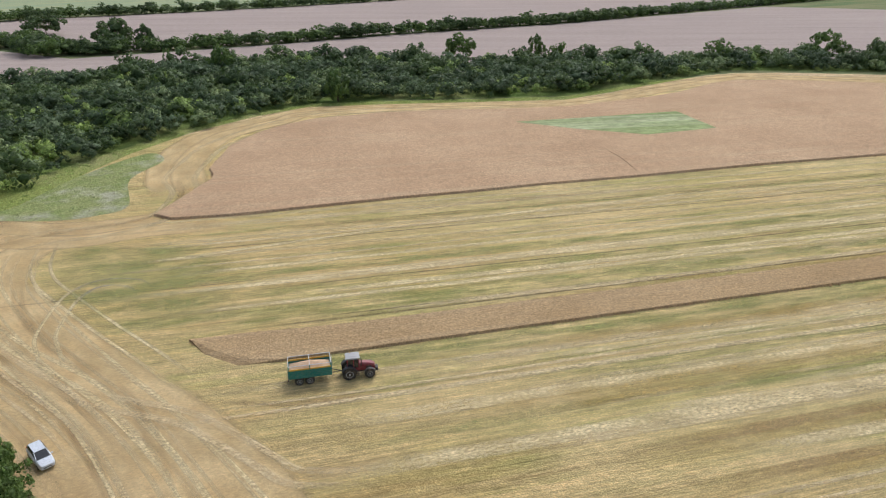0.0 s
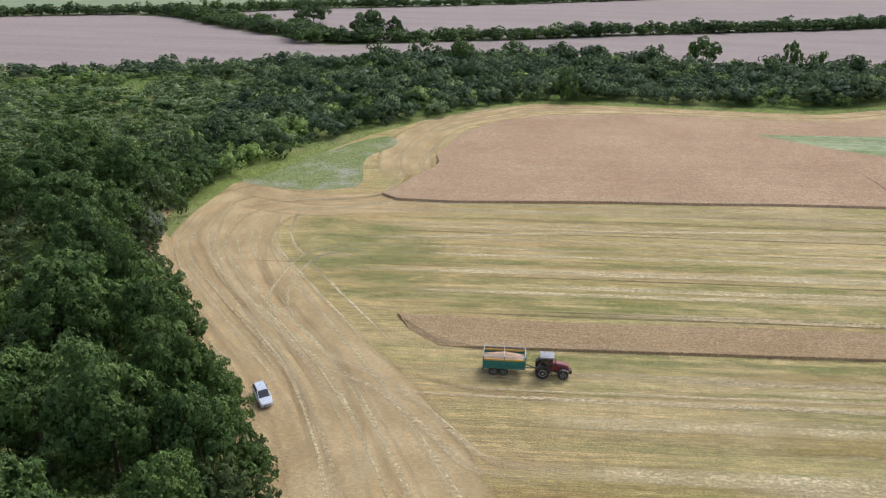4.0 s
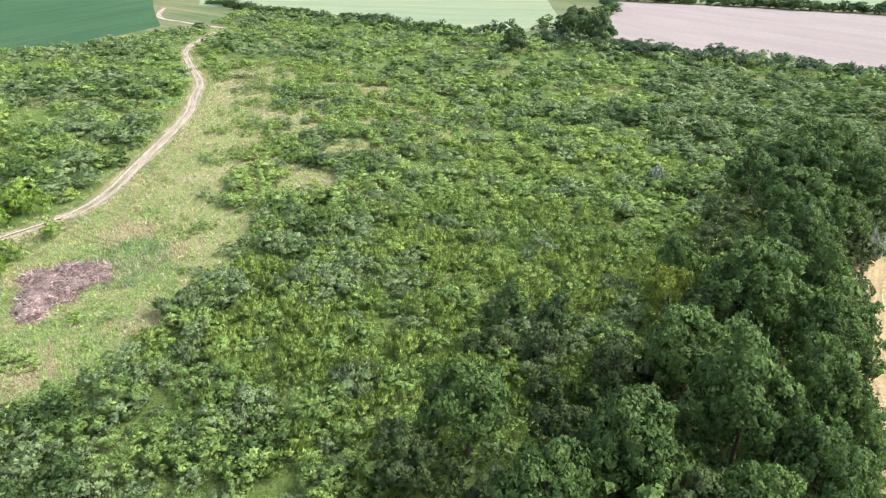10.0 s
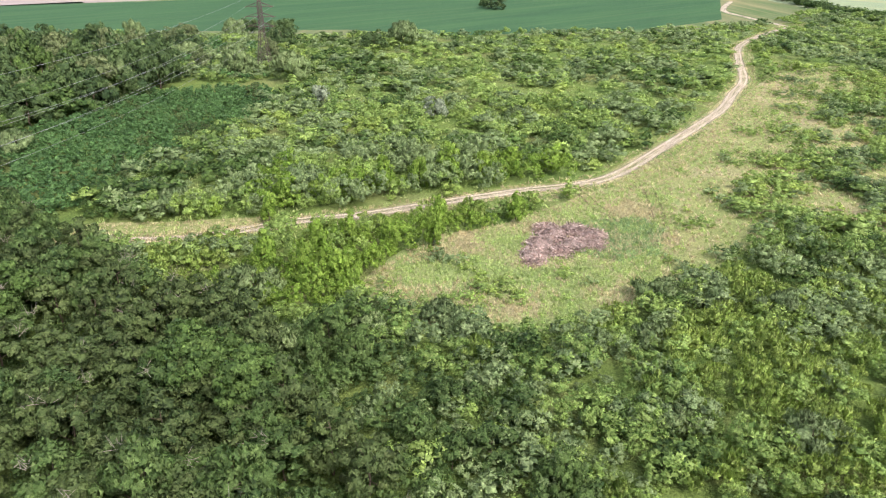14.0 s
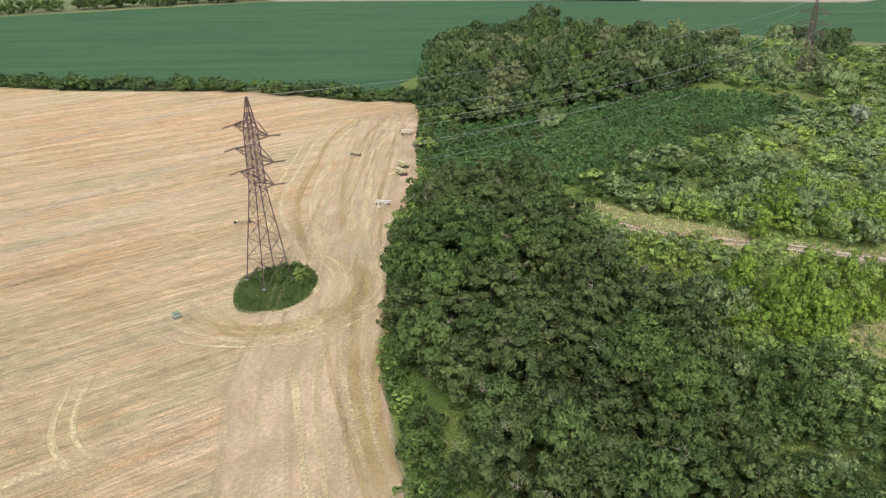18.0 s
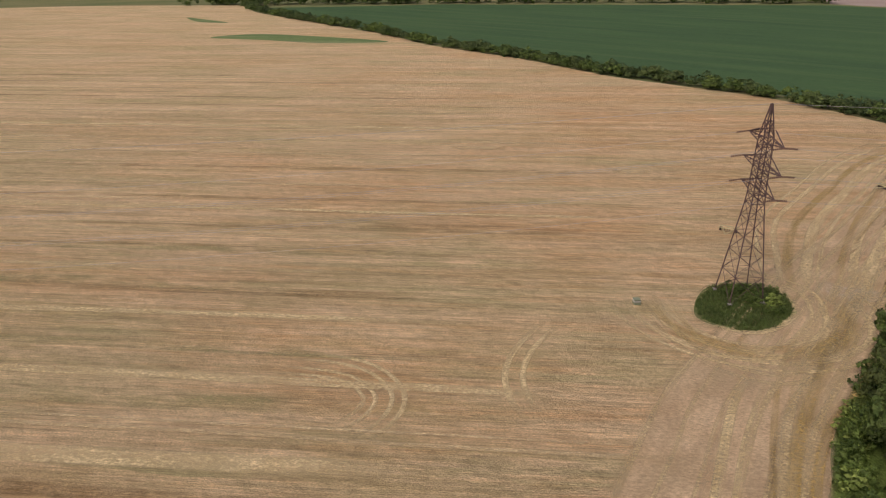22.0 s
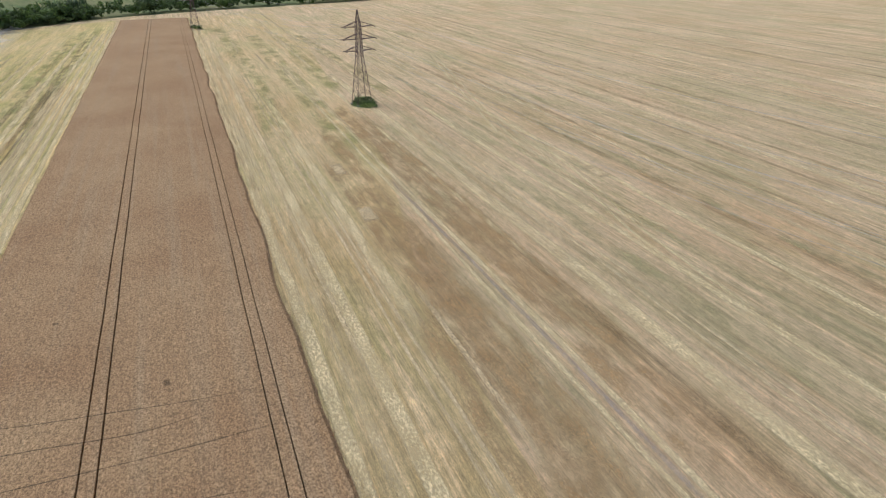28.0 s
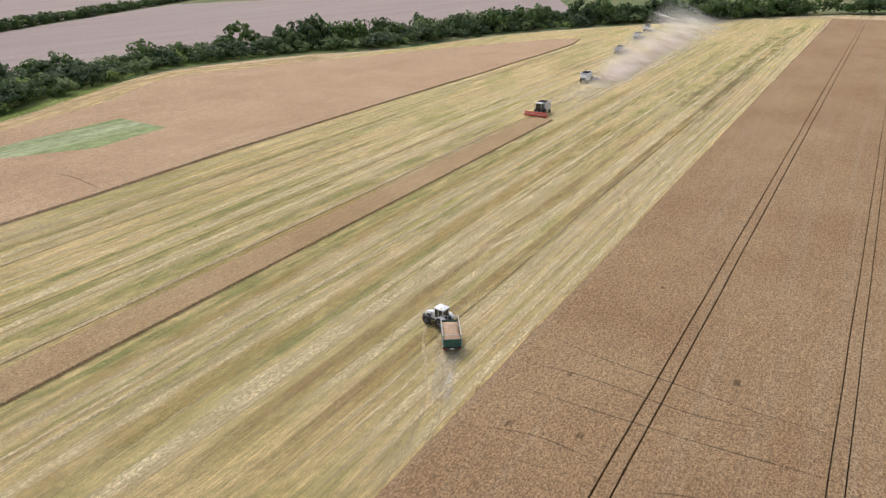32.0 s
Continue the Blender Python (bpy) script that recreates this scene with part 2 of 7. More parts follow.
scrub_floor = meadow("scrub_grass", (0.17, 0.27, 0.07), (0.28, 0.36, 0.10), (0.40, 0.36, 0.17), 0.55)
clearing_grass = meadow("clearing_grass", (0.33, 0.43, 0.15), (0.45, 0.49, 0.20), (0.60, 0.48, 0.28), 0.95, 0.12)
dry_meadow = meadow("dry_meadow_grass", (0.36, 0.42, 0.15), (0.48, 0.48, 0.20), (0.62, 0.51, 0.30), 0.9, 0.07)
island_grass = meadow("island_grass", (0.10, 0.17, 0.05), (0.16, 0.23, 0.07), (0.26, 0.26, 0.12), 0.4, 0.3)
verge_grass = meadow("verge_grass", (0.31, 0.40, 0.10), (0.41, 0.46, 0.14), (0.50, 0.46, 0.24), 0.5, 0.1)
grey_weeds = meadow("grey_weeds", (0.33, 0.41, 0.14), (0.46, 0.49, 0.21), (0.64, 0.61, 0.46), 0.8, 0.2)


def leaf_mat(name, a, b, c3, tone_attr=False):
    """Leaves: tone changes from plant to plant, from leaf to leaf and slowly over the plant."""
    M = Mat(name, 0.6, 0.25)
    if tone_attr:
        at = M.node("Attribute")
        at.attribute_name = "tone"
        plant = at.outputs["Fac"]
    else:
        plant = M.node("ObjectInfo").outputs["Random"]
    leaf = M.node("NewGeometry").outputs["Random Per Island"]
    c = M.mix(plant, a, b)
    tuft = M.node("Attribute")
    tuft.attribute_name = "clump"
    c = M.mix(M.math("MULTIPLY", M.math("POWER", tuft.outputs["Fac"], 2.0), 0.45), c, c3)
    c = M.mix(M.math("MULTIPLY", M.math("POWER", leaf, 2.0), 0.55), c, c3)
    geo = M.node("NewGeometry").outputs["Position"]
    c = M.scaled(c, M.ramp(M.noise(geo, 0.45, 3, 0.6), 0.78, 1.2))
    cells = M.node("TexVoronoi", Scale=3.2)
    bend = M.node("TexNoise", Scale=2.5, Detail=2.0)
    M.l.new(geo, bend.inputs["Vector"])
    mv = M.n.new("ShaderNodeVectorMath")
    mv.operation = "MULTIPLY_ADD"
    M.l.new(bend.outputs["Color"], mv.inputs[0])
    mv.inputs[1].default_value = (0.35, 0.35, 0.35)
    M.l.new(geo, mv.inputs[2])
    M.l.new(mv.outputs[0], cells.inputs["Vector"])
    spot = M.node("SeparateColor")
    M.l.new(cells.outputs["Color"], spot.inputs[0])
    c = M.scaled(c, M.ramp(spot.outputs[0], 0.70, 1.30))
    M.bump(M.math("MULTIPLY", cells.outputs["Distance"], -1.0), 0.55, 0.3)
    M.b.inputs["Subsurface Weight"].default_value = 0.0
    tr = M.node("BsdfTranslucent")
    M.l.new(c, tr.inputs["Color"])
    ad = M.node("MixShader")
    ad.inputs[0].default_value = 0.30
    M.l.new(M.b.outputs[0], ad.inputs[1])
    M.l.new(tr.outputs[0], ad.inputs[2])
    M.l.new(ad.outputs[0], M.n["Material Output"].inputs["Surface"])
    return M.colour(c)


LEAF = {
    "oak": ((0.042, 0.088, 0.022), (0.098, 0.164, 0.038), (0.194, 0.281, 0.073)),
    "robinia": ((0.043, 0.075, 0.022), (0.097, 0.14, 0.042), (0.175, 0.215, 0.076)),
    "young": ((0.131, 0.232, 0.029), (0.223, 0.345, 0.046), (0.351, 0.459, 0.091)),
    "willow": ((0.142, 0.207, 0.081), (0.233, 0.312, 0.121), (0.368, 0.443, 0.201)),
    "scrub": ((0.14, 0.234, 0.056), (0.269, 0.376, 0.091), (0.445, 0.55, 0.164)),
    "leafy": ((0.037, 0.078, 0.021), (0.092, 0.155, 0.04), (0.2, 0.275, 0.088)),
    "golden": ((0.178, 0.28, 0.053), (0.293, 0.397, 0.082), (0.458, 0.534, 0.152)),
    "silver": ((0.224, 0.268, 0.176), (0.322, 0.368, 0.248), (0.45, 0.49, 0.35)),
    "dark": ((0.038, 0.075, 0.027), (0.09, 0.144, 0.046), (0.156, 0.216, 0.072)),
    "yellow": ((0.182, 0.24, 0.029), (0.254, 0.32, 0.042), (0.384, 0.408, 0.078)),
    "pale": ((0.112, 0.151, 0.057), (0.178, 0.219, 0.089), (0.27, 0.302, 0.14)),
    # far belt leaves: green with the blue of distance haze mixed into the colour
    "hazy": ((0.048, 0.085, 0.038), (0.103, 0.155, 0.068), (0.17, 0.235, 0.11)),
    "sumac": ((0.058, 0.129, 0.04), (0.106, 0.206, 0.063), (0.168, 0.288, 0.095)),
}
leaves = {k: leaf_mat("leaves_" + k, *v) for k, v in LEAF.items()}
thicket = {k: leaf_mat("thicket_" + k, *v, tone_attr=True) for k, v in LEAF.items()}


def band_mat(name, a, b, cover, patch, even=0.0):
    """Loose straw, weeds or worn soil lying in a band: thinner towards its sides and in patches along it."""
    M = Mat(name, 0.95, 0.05)
    uvn = M.node("UVMap")
    sep = M.node("SeparateXYZ")
    M.l.new(uvn.outputs[0], sep.inputs[0])
    side = M.math("ABSOLUTE", M.math("SUBTRACT", M.math("MULTIPLY", sep.outputs[0], 2.0), 1.0))
    fall = M.math("MINIMUM", 1.0, M.math("MULTIPLY", M.math("SUBTRACT", 1.0, M.math("POWER", side, 2.0)), 1.8))
    comb = M.node("CombineXYZ")
    M.l.new(M.math("MULTIPLY", sep.outputs[0], 1.5), comb.inputs[0])
    M.l.new(M.math("MULTIPLY", sep.outputs[1], 0.08), comb.inputs[1])
    M.l.new(sep.outputs[2], comb.inputs[2])
    slow = M.noise(comb.outputs[0], 1.0, 3, 0.6, 0.5 - patch, 0.62)
    v = M.place()
    g = M.noise(M.place(ROWS_TURN, (1.6, 3.0, 1)), 1.0, 8, 0.75, 0.32, 0.62)
    ends = M.node("Attribute")
    ends.attribute_name = "ends"
    fall = M.math("MULTIPLY", fall, ends.outputs["Fac"])
    fac = M.math("MULTIPLY", M.math("MULTIPLY", fall, slow), M.math("MULTIPLY", M.ramp(g, 0.2 + 0.6 * even, 1.25 - 0.2 * even), cover))
    c = M.mix(M.noise(v, 0.2, 4), a, b)
    c = M.scaled(c, M.ramp(g, 0.75 + 0.10 * even, 1.2 - 0.06 * even))
    loose = M.noise(M.place(ROWS_TURN, (4.0, 6.0, 1)), 1.2, 5, 0.75, 0.34, 0.66)
    c = M.scaled(c, M.ramp(loose, 0.80, 1.20))
    M.bump(M.math("ADD", g, loose), 0.5, 0.1)
    M.colour(c)
    tr = M.node("BsdfTransparent")
    ms = M.node("MixShader")
    M.l.new(fac, ms.inputs[0])
    M.l.new(tr.outputs[0], ms.inputs[1])
    M.l.new(M.b.outputs[0], ms.inputs[2])
    M.l.new(ms.outputs[0], M.n["Material Output"].inputs["Surface"])
    return M.m


BAND = {
    "pale": band_mat("straw_windrow", (0.58, 0.47, 0.265), (0.66, 0.54, 0.325), 0.68, 0.25),
    "track": band_mat("wheel_pressed_straw", (0.62, 0.49, 0.285), (0.69, 0.56, 0.345), 0.72, 0.38),
    "brown": band_mat("bare_soil_band", (0.36, 0.245, 0.12), (0.43, 0.31, 0.16), 0.55, 0.15),
    "dark": band_mat("dark_rut", (0.16, 0.12, 0.075), (0.22, 0.16, 0.10), 0.8, 0.3),
    "green": band_mat("weed_band", (0.30, 0.315, 0.105), (0.37, 0.37, 0.145), 0.55, 0.08),
    "bright": band_mat("bright_straw_windrow", (0.65, 0.53, 0.30), (0.73, 0.61, 0.365), 0.85, 0.35),
    "gold": band_mat("golden_thin_stubble", (0.42, 0.305, 0.11), (0.49, 0.365, 0.145), 0.62, 0.2),
    "olive": band_mat("olive_weed_band", (0.36, 0.33, 0.165), (0.43, 0.385, 0.20), 0.6, 0.1),
    "grey": band_mat("grey_pressed_rut", (0.38, 0.315, 0.255), (0.46, 0.39, 0.32), 0.65, 0.3),
    "rust": band_mat("rusty_soil_band", (0.38, 0.25, 0.12), (0.455, 0.315, 0.16), 0.72, 0.14),
    "sand": band_mat("sandy_headland", (0.57, 0.43, 0.27), (0.64, 0.50, 0.325), 0.9, 0.5, 0.7),
    "worn": band_mat("worn_headland_straw", (0.56, 0.405, 0.205), (0.64, 0.49, 0.27), 0.9, 0.55, 1.0),
    "soil": band_mat("dirt_wheel_track", (0.45, 0.365, 0.275), (0.55, 0.455, 0.35), 1.2, 0.5),
    "dust": band_mat("grey_dust_track", (0.64, 0.57, 0.46), (0.72, 0.65, 0.54), 0.6, 0.35),
}
bark = plain("bark", (0.12, 0.09, 0.065), 0.95, 0, 0.1, 0.2)

# ---- mesh helpers ----
def link(name, bm, mat, parent=None, label=""):
    me = bpy.data.meshes.new(name)
    bm.to_mesh(me)
    bm.free()
    if mat:
        me.materials.append(mat)
    ob = new(name, me)
    if parent:
        ob.parent = parent
    if label:
        tagged(ob, label)
    return ob


def part(name, bm, mat, parent, label=""):
    """One mesh object under a thing or under a part."""
    return link(name, bm, mat, parent, label)


def mesh_from(name, verts, faces, mat, tone=None, smooth=False):
    """A mesh from arrays of vertices and of triangles or quads."""
    verts, faces = np.asarray(verts, np.float32), np.asarray(faces, np.int32)
    me = bpy.data.meshes.new(name)
    k = faces.shape[1]
    me.vertices.add(len(verts))
    me.vertices.foreach_set("co", verts.ravel())
    me.loops.add(faces.size)
    me.loops.foreach_set("vertex_index", faces.ravel())
    me.polygons.add(len(faces))
    me.polygons.foreach_set("loop_start", np.arange(0, faces.size, k, dtype=np.int32))
    if tone is not None:
        at = me.attributes.new("tone", "FLOAT", "POINT")
        at.data.foreach_set("value", np.asarray(tone, np.float32))
    me.update(calc_edges=True)
    me.materials.append(mat)
    return me


def curve_points(pts, closed=False, step=6):
    """A smooth line through a few points."""
    p = [Vector((*q, 0)) if len(q) == 2 else Vector(q) for q in pts]
    n, out = len(p), []
    for i in range(n if closed else n - 1):
        a, b = p[i], p[(i + 1) % n]
        pre = p[i - 1] if (closed or i > 0) else a
        nxt = p[(i + 2) % n] if (closed or i + 2 < n) else b
        for k in range(step):
            t = k / step
            out.append(0.5 * ((2 * a) + (b - pre) * t + (2 * pre - 5 * a + 4 * b - nxt) * t * t + (3 * a - pre - 3 * b + nxt) * t ** 3))
    if not closed:
        out.append(p[-1])
    return out


def sheet(name, pts, z, mat, smooth=True, step=6, wobble=0.0, thick=0.0, slope=1.0):
    """A flat piece of land, or a low slab of standing crop, inside an outline."""
    out = curve_points(pts, True, step) if smooth else [Vector((*q, 0)) for q in pts]
    bm = bmesh.new()
    vs = []
    for q in out:
        dx = wobble * noise.noise(Vector((q.x * 0.13, q.y * 0.13, 3.1)))
        dy = wobble * noise.noise(Vector((q.x * 0.13, q.y * 0.13, 9.7)))
        vs.append(bm.verts.new((q.x + dx, q.y + dy, z + thick)))
    top = bm.faces.new(vs)
    if top.normal.z == 0:
        top.normal_update()
    if top.normal.z < 0:
        top.normal_flip()
    if thick:
        turned = sum(a.co.x * b.co.y - b.co.x * a.co.y for a, b in zip(vs, vs[1:] + vs[:1]))
        low = []
        for i, v in enumerate(vs):
            way = vs[(i + 1) % len(vs)].co - vs[i - 1].co
            out_way = Vector((way.y, -way.x, 0)).normalized() * ((slope(v.co) if callable(slope) else slope) * (1 if turned > 0 else -1))
            low.append(bm.verts.new((v.co.x + out_way.x, v.co.y + out_way.y, z)))
        for i in range(len(vs)):
            j = (i + 1) % len(vs)
            bm.faces.new((vs[i], vs[j], low[j], low[i]))
    bmesh.ops.triangulate(bm, faces=[top])
    bmesh.ops.recalc_face_normals(bm, faces=bm.faces[:])
    return link(name, bm, mat)


def uv(u, v):
    """World place from metres along and across the rows."""
    c, s = math.cos(ROWS_TURN), math.sin(ROWS_TURN)
    return (u * c - v * s, u * s + v * c)


# ---- ground and fields ----
bm = bmesh.new()
bmesh.ops.create_grid(bm, x_segments=40, y_segments=40, size=4000)
ground = tagged(link("ground", bm, far_land), "flat farmland with scrub, woods and fields to the horizon", "ground", kind="structure")

EDGE_NW = [(191, 307), (127, 310), (82, 282), (44, 253), (-17, 244), (-46, 240), (-61, 224), (-79, 198), (-90, 169), (-99, 145), (-98, 126), (-93, 100), (-80, 84.5), (-64, 70), (-52, 59), (-42, 50), (-33, 39)]
EDGE_SW = [(-25, 18), (-16, -8), (-14, -30), (-15, -51), (-17, -64), (-19, -76), (-24, -90), (-33, -116), (-47, -143), (-63, -186), (-74, -226)]
EDGE_S = [(-57, -237), (-21, -272), (35, -300), (87, -340), (146, -374), (200, -420), (372, -540), (420, -600)]
EDGE_E = [(640, -520), (760, -300), (722, -104), (634, 56), (582, 143), (545, 190), (480, 225), (407, 258), (327, 284), (243, 288)]
field = tagged(sheet("stubble_field", EDGE_NW + EDGE_SW + EDGE_S + EDGE_E, 0.02, straw_south, wobble=1.0), "large harvested grain field with straw stubble in rows", "field", kind="structure")
north = [(-50, 66), (-20, 48), (10, 40), uv(40, 33.6), uv(300, 33.6), uv(556, 37), (480, 225), (407, 257), (327, 283), (243, 287), (189, 285), (127, 305), (82, 277), (44, 249), (-17, 240), (-46, 236), (-61, 218), (-79, 190), (-88, 165), (-93, 140), (-92, 122), (-84, 103), (-72, 88), (-60, 76)]
tagged(sheet("stubble_north", north, 0.035, straw_north, smooth=False), "weedy straw stubble with green and golden mown swaths", "field", kind="structure")

tagged(sheet("stubble_beside_block", [uv(12, -9), uv(560, -9), uv(560, -70), uv(400, -66), uv(260, -52), uv(160, -44), uv(90, -30), uv(40, -27), uv(12, -22)], 0.035, straw_middle, smooth=False), "pale straw stubble with green weeds beside the standing block", "field", kind="structure")

crop_a = [(-54, 130), (-56, 142), (-54, 155), (-57, 169), (-56, 192), (-46, 212), (-30, 223), (3, 232), (42, 238), (88, 264), (120, 290), (181, 284), (262, 266), (332, 239), (240, 210), (158, 190), (46, 160), (-10, 143)]
tagged(sheet("wheat_standing_north", crop_a, 0.04, ripe_wheat, step=3, thick=0.5, slope=0.3, wobble=1.2), "standing ripe wheat with a wavy edge", "wheat", kind="structure")
strip = [uv(-12.2, 89.2), uv(-4, 89.0), uv(10, 88.6), uv(60, 88.9), uv(197, 89.3), uv(197, 82.6), uv(60, 82), uv(10, 81.4), uv(0, 81.2), uv(-5.5, 82.4), uv(-9.6, 86.2)]
strip_east = [uv(266, 87), uv(266, 95.5), uv(420, 100), uv(420, 94)]
tagged(sheet("wheat_standing_strip", strip, 0.04, strip_wheat, smooth=False, thick=0.34, slope=lambda q: 1.0 if q.x < -22 else 0.2), "narrow strip of standing ripe wheat", "wheat", kind="structure")
tagged(sheet("wheat_standing_strip_east", strip_east, 0.04, ripe_wheat, smooth=False, thick=0.45, slope=0.2), "far strip of standing ripe wheat being cut", "wheat", kind="structure")


def wavy(v, u0, u1, amount, seed):
    """An edge along the rows that wanders a little."""
    out, u = [], u0
    while u <= u1:
        out.append(uv(u, v + amount * noise.noise(Vector((u * 0.045, seed, 0.0))) + amount * 0.3 * noise.noise(Vector((u * 0.2, seed, 4.0)))))
        u += 4 + u * 0.02
    return out


def bed_slope(q):
    """Beds stand steep beside a rut and lean out at the open sides."""
    across = -q.x * math.sin(ROWS_TURN) + q.y * math.cos(ROWS_TURN)
    return 0.55 if across < -7 or across > 31 else 0.04


# the block lies in three beds between two pairs of wheel ruts
RUTS = (-5.3, -3.5, 14.1, 15.9)
south_edge = wavy(-9.0, 20, 560, 1.3, 2.0)
beds = [("wheat_standing_south_bed", south_edge, wavy(-5.28, 20, 560, 0.10, 5.0)), ("wheat_standing_ridge", wavy(-5.12, 20, 560, 0.10, 5.0), wavy(-3.68, 20, 560, 0.10, 5.0)),
        ("wheat_standing_middle_bed", wavy(-3.52, 20, 560, 0.10, 5.0), wavy(14.0, 20, 560, 0.10, 9.0)), ("wheat_standing_ridge_north", wavy(14.22, 20, 560, 0.10, 9.0), wavy(15.78, 20, 560, 0.10, 9.0)),
        ("wheat_standing_north_bed", wavy(16.0, 20, 560, 0.10, 9.0), wavy(33.6, 20, 560, 0.35, 13.0))]
for name, low_side, high_side in beds:
    tagged(sheet(name, low_side + high_side[::-1], 0.04, brown_wheat, smooth=False, thick=0.6, slope=bed_slope), "broad bed of standing ripe wheat beside a wheel rut", "wheat", kind="structure")
tagged(sheet("weedy_patch", [(22, 214), (40, 219), (77, 230), (82, 207), (59, 198.5), (40, 205)], 0.56, patch_green, smooth=False), "green weedy patch inside the wheat", "field", kind="structure")

tagged(sheet("weedy_corner", [(-89, 138), (-86, 158), (-78, 178), (-71, 172), (-73, 156), (-66, 138), (-70, 132), (-78, 129), (-92, 130)], 0.056, grey_weeds), "grey-green weedy corner at the field's edge", "weeds", kind="structure")
VERGE = [(-99, 128), (-100, 147), (-91, 170), (-80, 199), (-62, 226), (-46, 243), (-17, 248), (44, 257), (82, 286), (110, 303), (80, 279), (44, 251), (-17, 242.5), (-46, 237), (-61, 221), (-74, 200), (-82, 178), (-86, 158), (-89, 138), (-93, 128), (-90, 110), (-86, 97), (-92, 102), (-97, 116)]
tagged(sheet("verge", VERGE, 0.053, verge_grass, smooth=False), "green grass verge between the field and the trees", "grass", kind="structure")
tagged(sheet("pylon_island", [(-3, -101), (-4, -96), (-10, -94.5), (-14, -97), (-17, -103), (-16, -109), (-11, -111), (-5, -108)], 0.06, island_grass), "overgrown island left unmown round the pylon", "grass", kind="structure")
tagged(sheet("pylon_island_far", [(226, 1), (229, 7), (234, 9), (240, 6), (237, 2), (231, 0)], 0.06, island_grass), "small grass island round a far pylon", "grass", kind="structure")
tagged(sheet("green_strip_far", [(288, -369), (280, -388), (255, -396), (175, -383), (208, -365), (250, -368)], 0.06, strip_green), "narrow green strip in the stubble", "grass", kind="structure")
tagged(sheet("green_strip_farther", [(395, -480), (362, -466), (335, -452), (362, -452)], 0.06, strip_green), "small green strip in the stubble", "grass", kind="structure")
scrub = [(-46, 240), (-17, 250), (44, 258), (127, 318), (191, 315), (243, 296), (400, 330), (200, 352), (100, 338), (16, 328), (-38, 338), (-100, 325), (-150, 300), (-200, 250), (-300, 180), (-360, 145), (-430, 105), (-480, 62), (-560, 30), (-480, -40), (-409, -93), (-340, -200), (-290, -330), (-150, -340), (-80, -260), (-74, -226), (-63, -186), (-47, -143), (-33, -116), (-24, -90), (-19, -76), (-15, -51), (-14, -30), (-16, -8), (-21, 20), (-29, 42), (-48, 63), (-61, 73), (-78, 87), (-91, 102), (-98, 126), (-99, 145), (-90, 169), (-79, 198), (-61, 224)]
tagged(sheet("scrubland", scrub, 0.015, scrub_floor, smooth=False), "overgrown scrubland with long grass", "scrubland", kind="structure")
clearing = [(-80, -58), (-100, -58), (-114, -48), (-141, -38), (-150, -25), (-118, -17), (-97, -18), (-84, -22), (-76, -34), (-74, -48)]
tagged(sheet("clearing", clearing, 0.03, clearing_grass), "grassy clearing with dry and green patches", "meadow", kind="structure")

DRY = [(-176, -29), (-228, -25), (-305, -17), (-336, 9), (-279, 40), (-227, 57), (-178, 60), (-171, 36), (-140, 17), (-140, 7), (-125, -6), (-103, -11), (-93, -17), (-100, -22), (-140, -24), (-146, -38), (-160, -36)]
tagged(sheet("dry_meadow", DRY, 0.025, dry_meadow), "dry grassy opening beside the dirt track", "meadow", kind="structure")
tagged(sheet("track_end_clearing", [(-67, -118), (-76, -118), (-84, -106), (-95, -90), (-90, -86), (-79, -93), (-70, -108)], 0.03, dry_meadow), "grassy opening at the end of the track", "meadow", kind="structure")
tagged(sheet("far_field_tan_southwest", [(-440, -512), (-540, -445), (-700, -500), (-1500, -1100), (-900, -1500), (-100, -1200), (-97, -735), (-290, -620)], 0.012, tan_field, smooth=False), "pale mown field beyond the green one", "field", kind="structure")
tagged(sheet("far_field_north_pale", [(-606, 330), (-522, 395), (-406, 470), (-304, 570), (-221, 620), (-144, 690), (-49, 775), (200, 1100), (-600, 1300), (-1400, 700)], 0.012, pale_green, smooth=False), "pale yellow-green field beyond the far hedge", "field", kind="structure")
tagged(sheet("far_field_north_second", [(-300, 420), (-172, 372), (-90, 418), (-30, 464), (87, 540), (300, 705), (520, 900), (250, 1100), (60, 858), (-49, 757), (-144, 664), (-221, 599), (-304, 538), (-366, 460)], 0.014, tan_field, smooth=False), "pale ripe grain field between two hedges", "field", kind="structure")
tagged(sheet("far_field_north", [(-352, 178), (-478, 238), (-606, 300), (-522, 367), (-406, 444), (-360, 445), (-264, 390), (-180, 346), (-90, 405), (-30, 451), (87, 525), (300, 690), (700, 560), (464, 340), (366, 350), (200, 340), (0, 320), (-150, 290)], 0.01, tan_field, smooth=False), "pale ripe grain field beyond the hedge", "field", kind="structure")
tagged(sheet("far_field_west_green", [(-663, -54), (-538, 15), (-477, 66), (-394, 112), (-420, 180), (-660, 260), (-1500, 500), (-1500, -100)], 0.01, pale_green, smooth=False), "pale green crop field with yellow flowers", "field", kind="structure")
tagged(sheet("far_field_southwest_green", [(-290, -340), (-345, -250), (-349, -184), (-422, -96), (-498, -66), (-640, -88), (-1500, -200), (-1500, -1200), (-600, -800), (-530, -440), (-431, -505), (-380, -560)], 0.01, green_field, smooth=False), "flat green maize field", "field", kind="structure")
tagged(sheet("far_field_south_green", [(146, -384), (87, -348), (35, -310), (-21, -282), (-80, -240), (-150, -350), (-290, -345), (-400, -560), (-97, -720), (244, -655), (390, -575), (200, -425)], 0.012, green_field, smooth=False), "flat dark green maize field", "field", kind="structure")

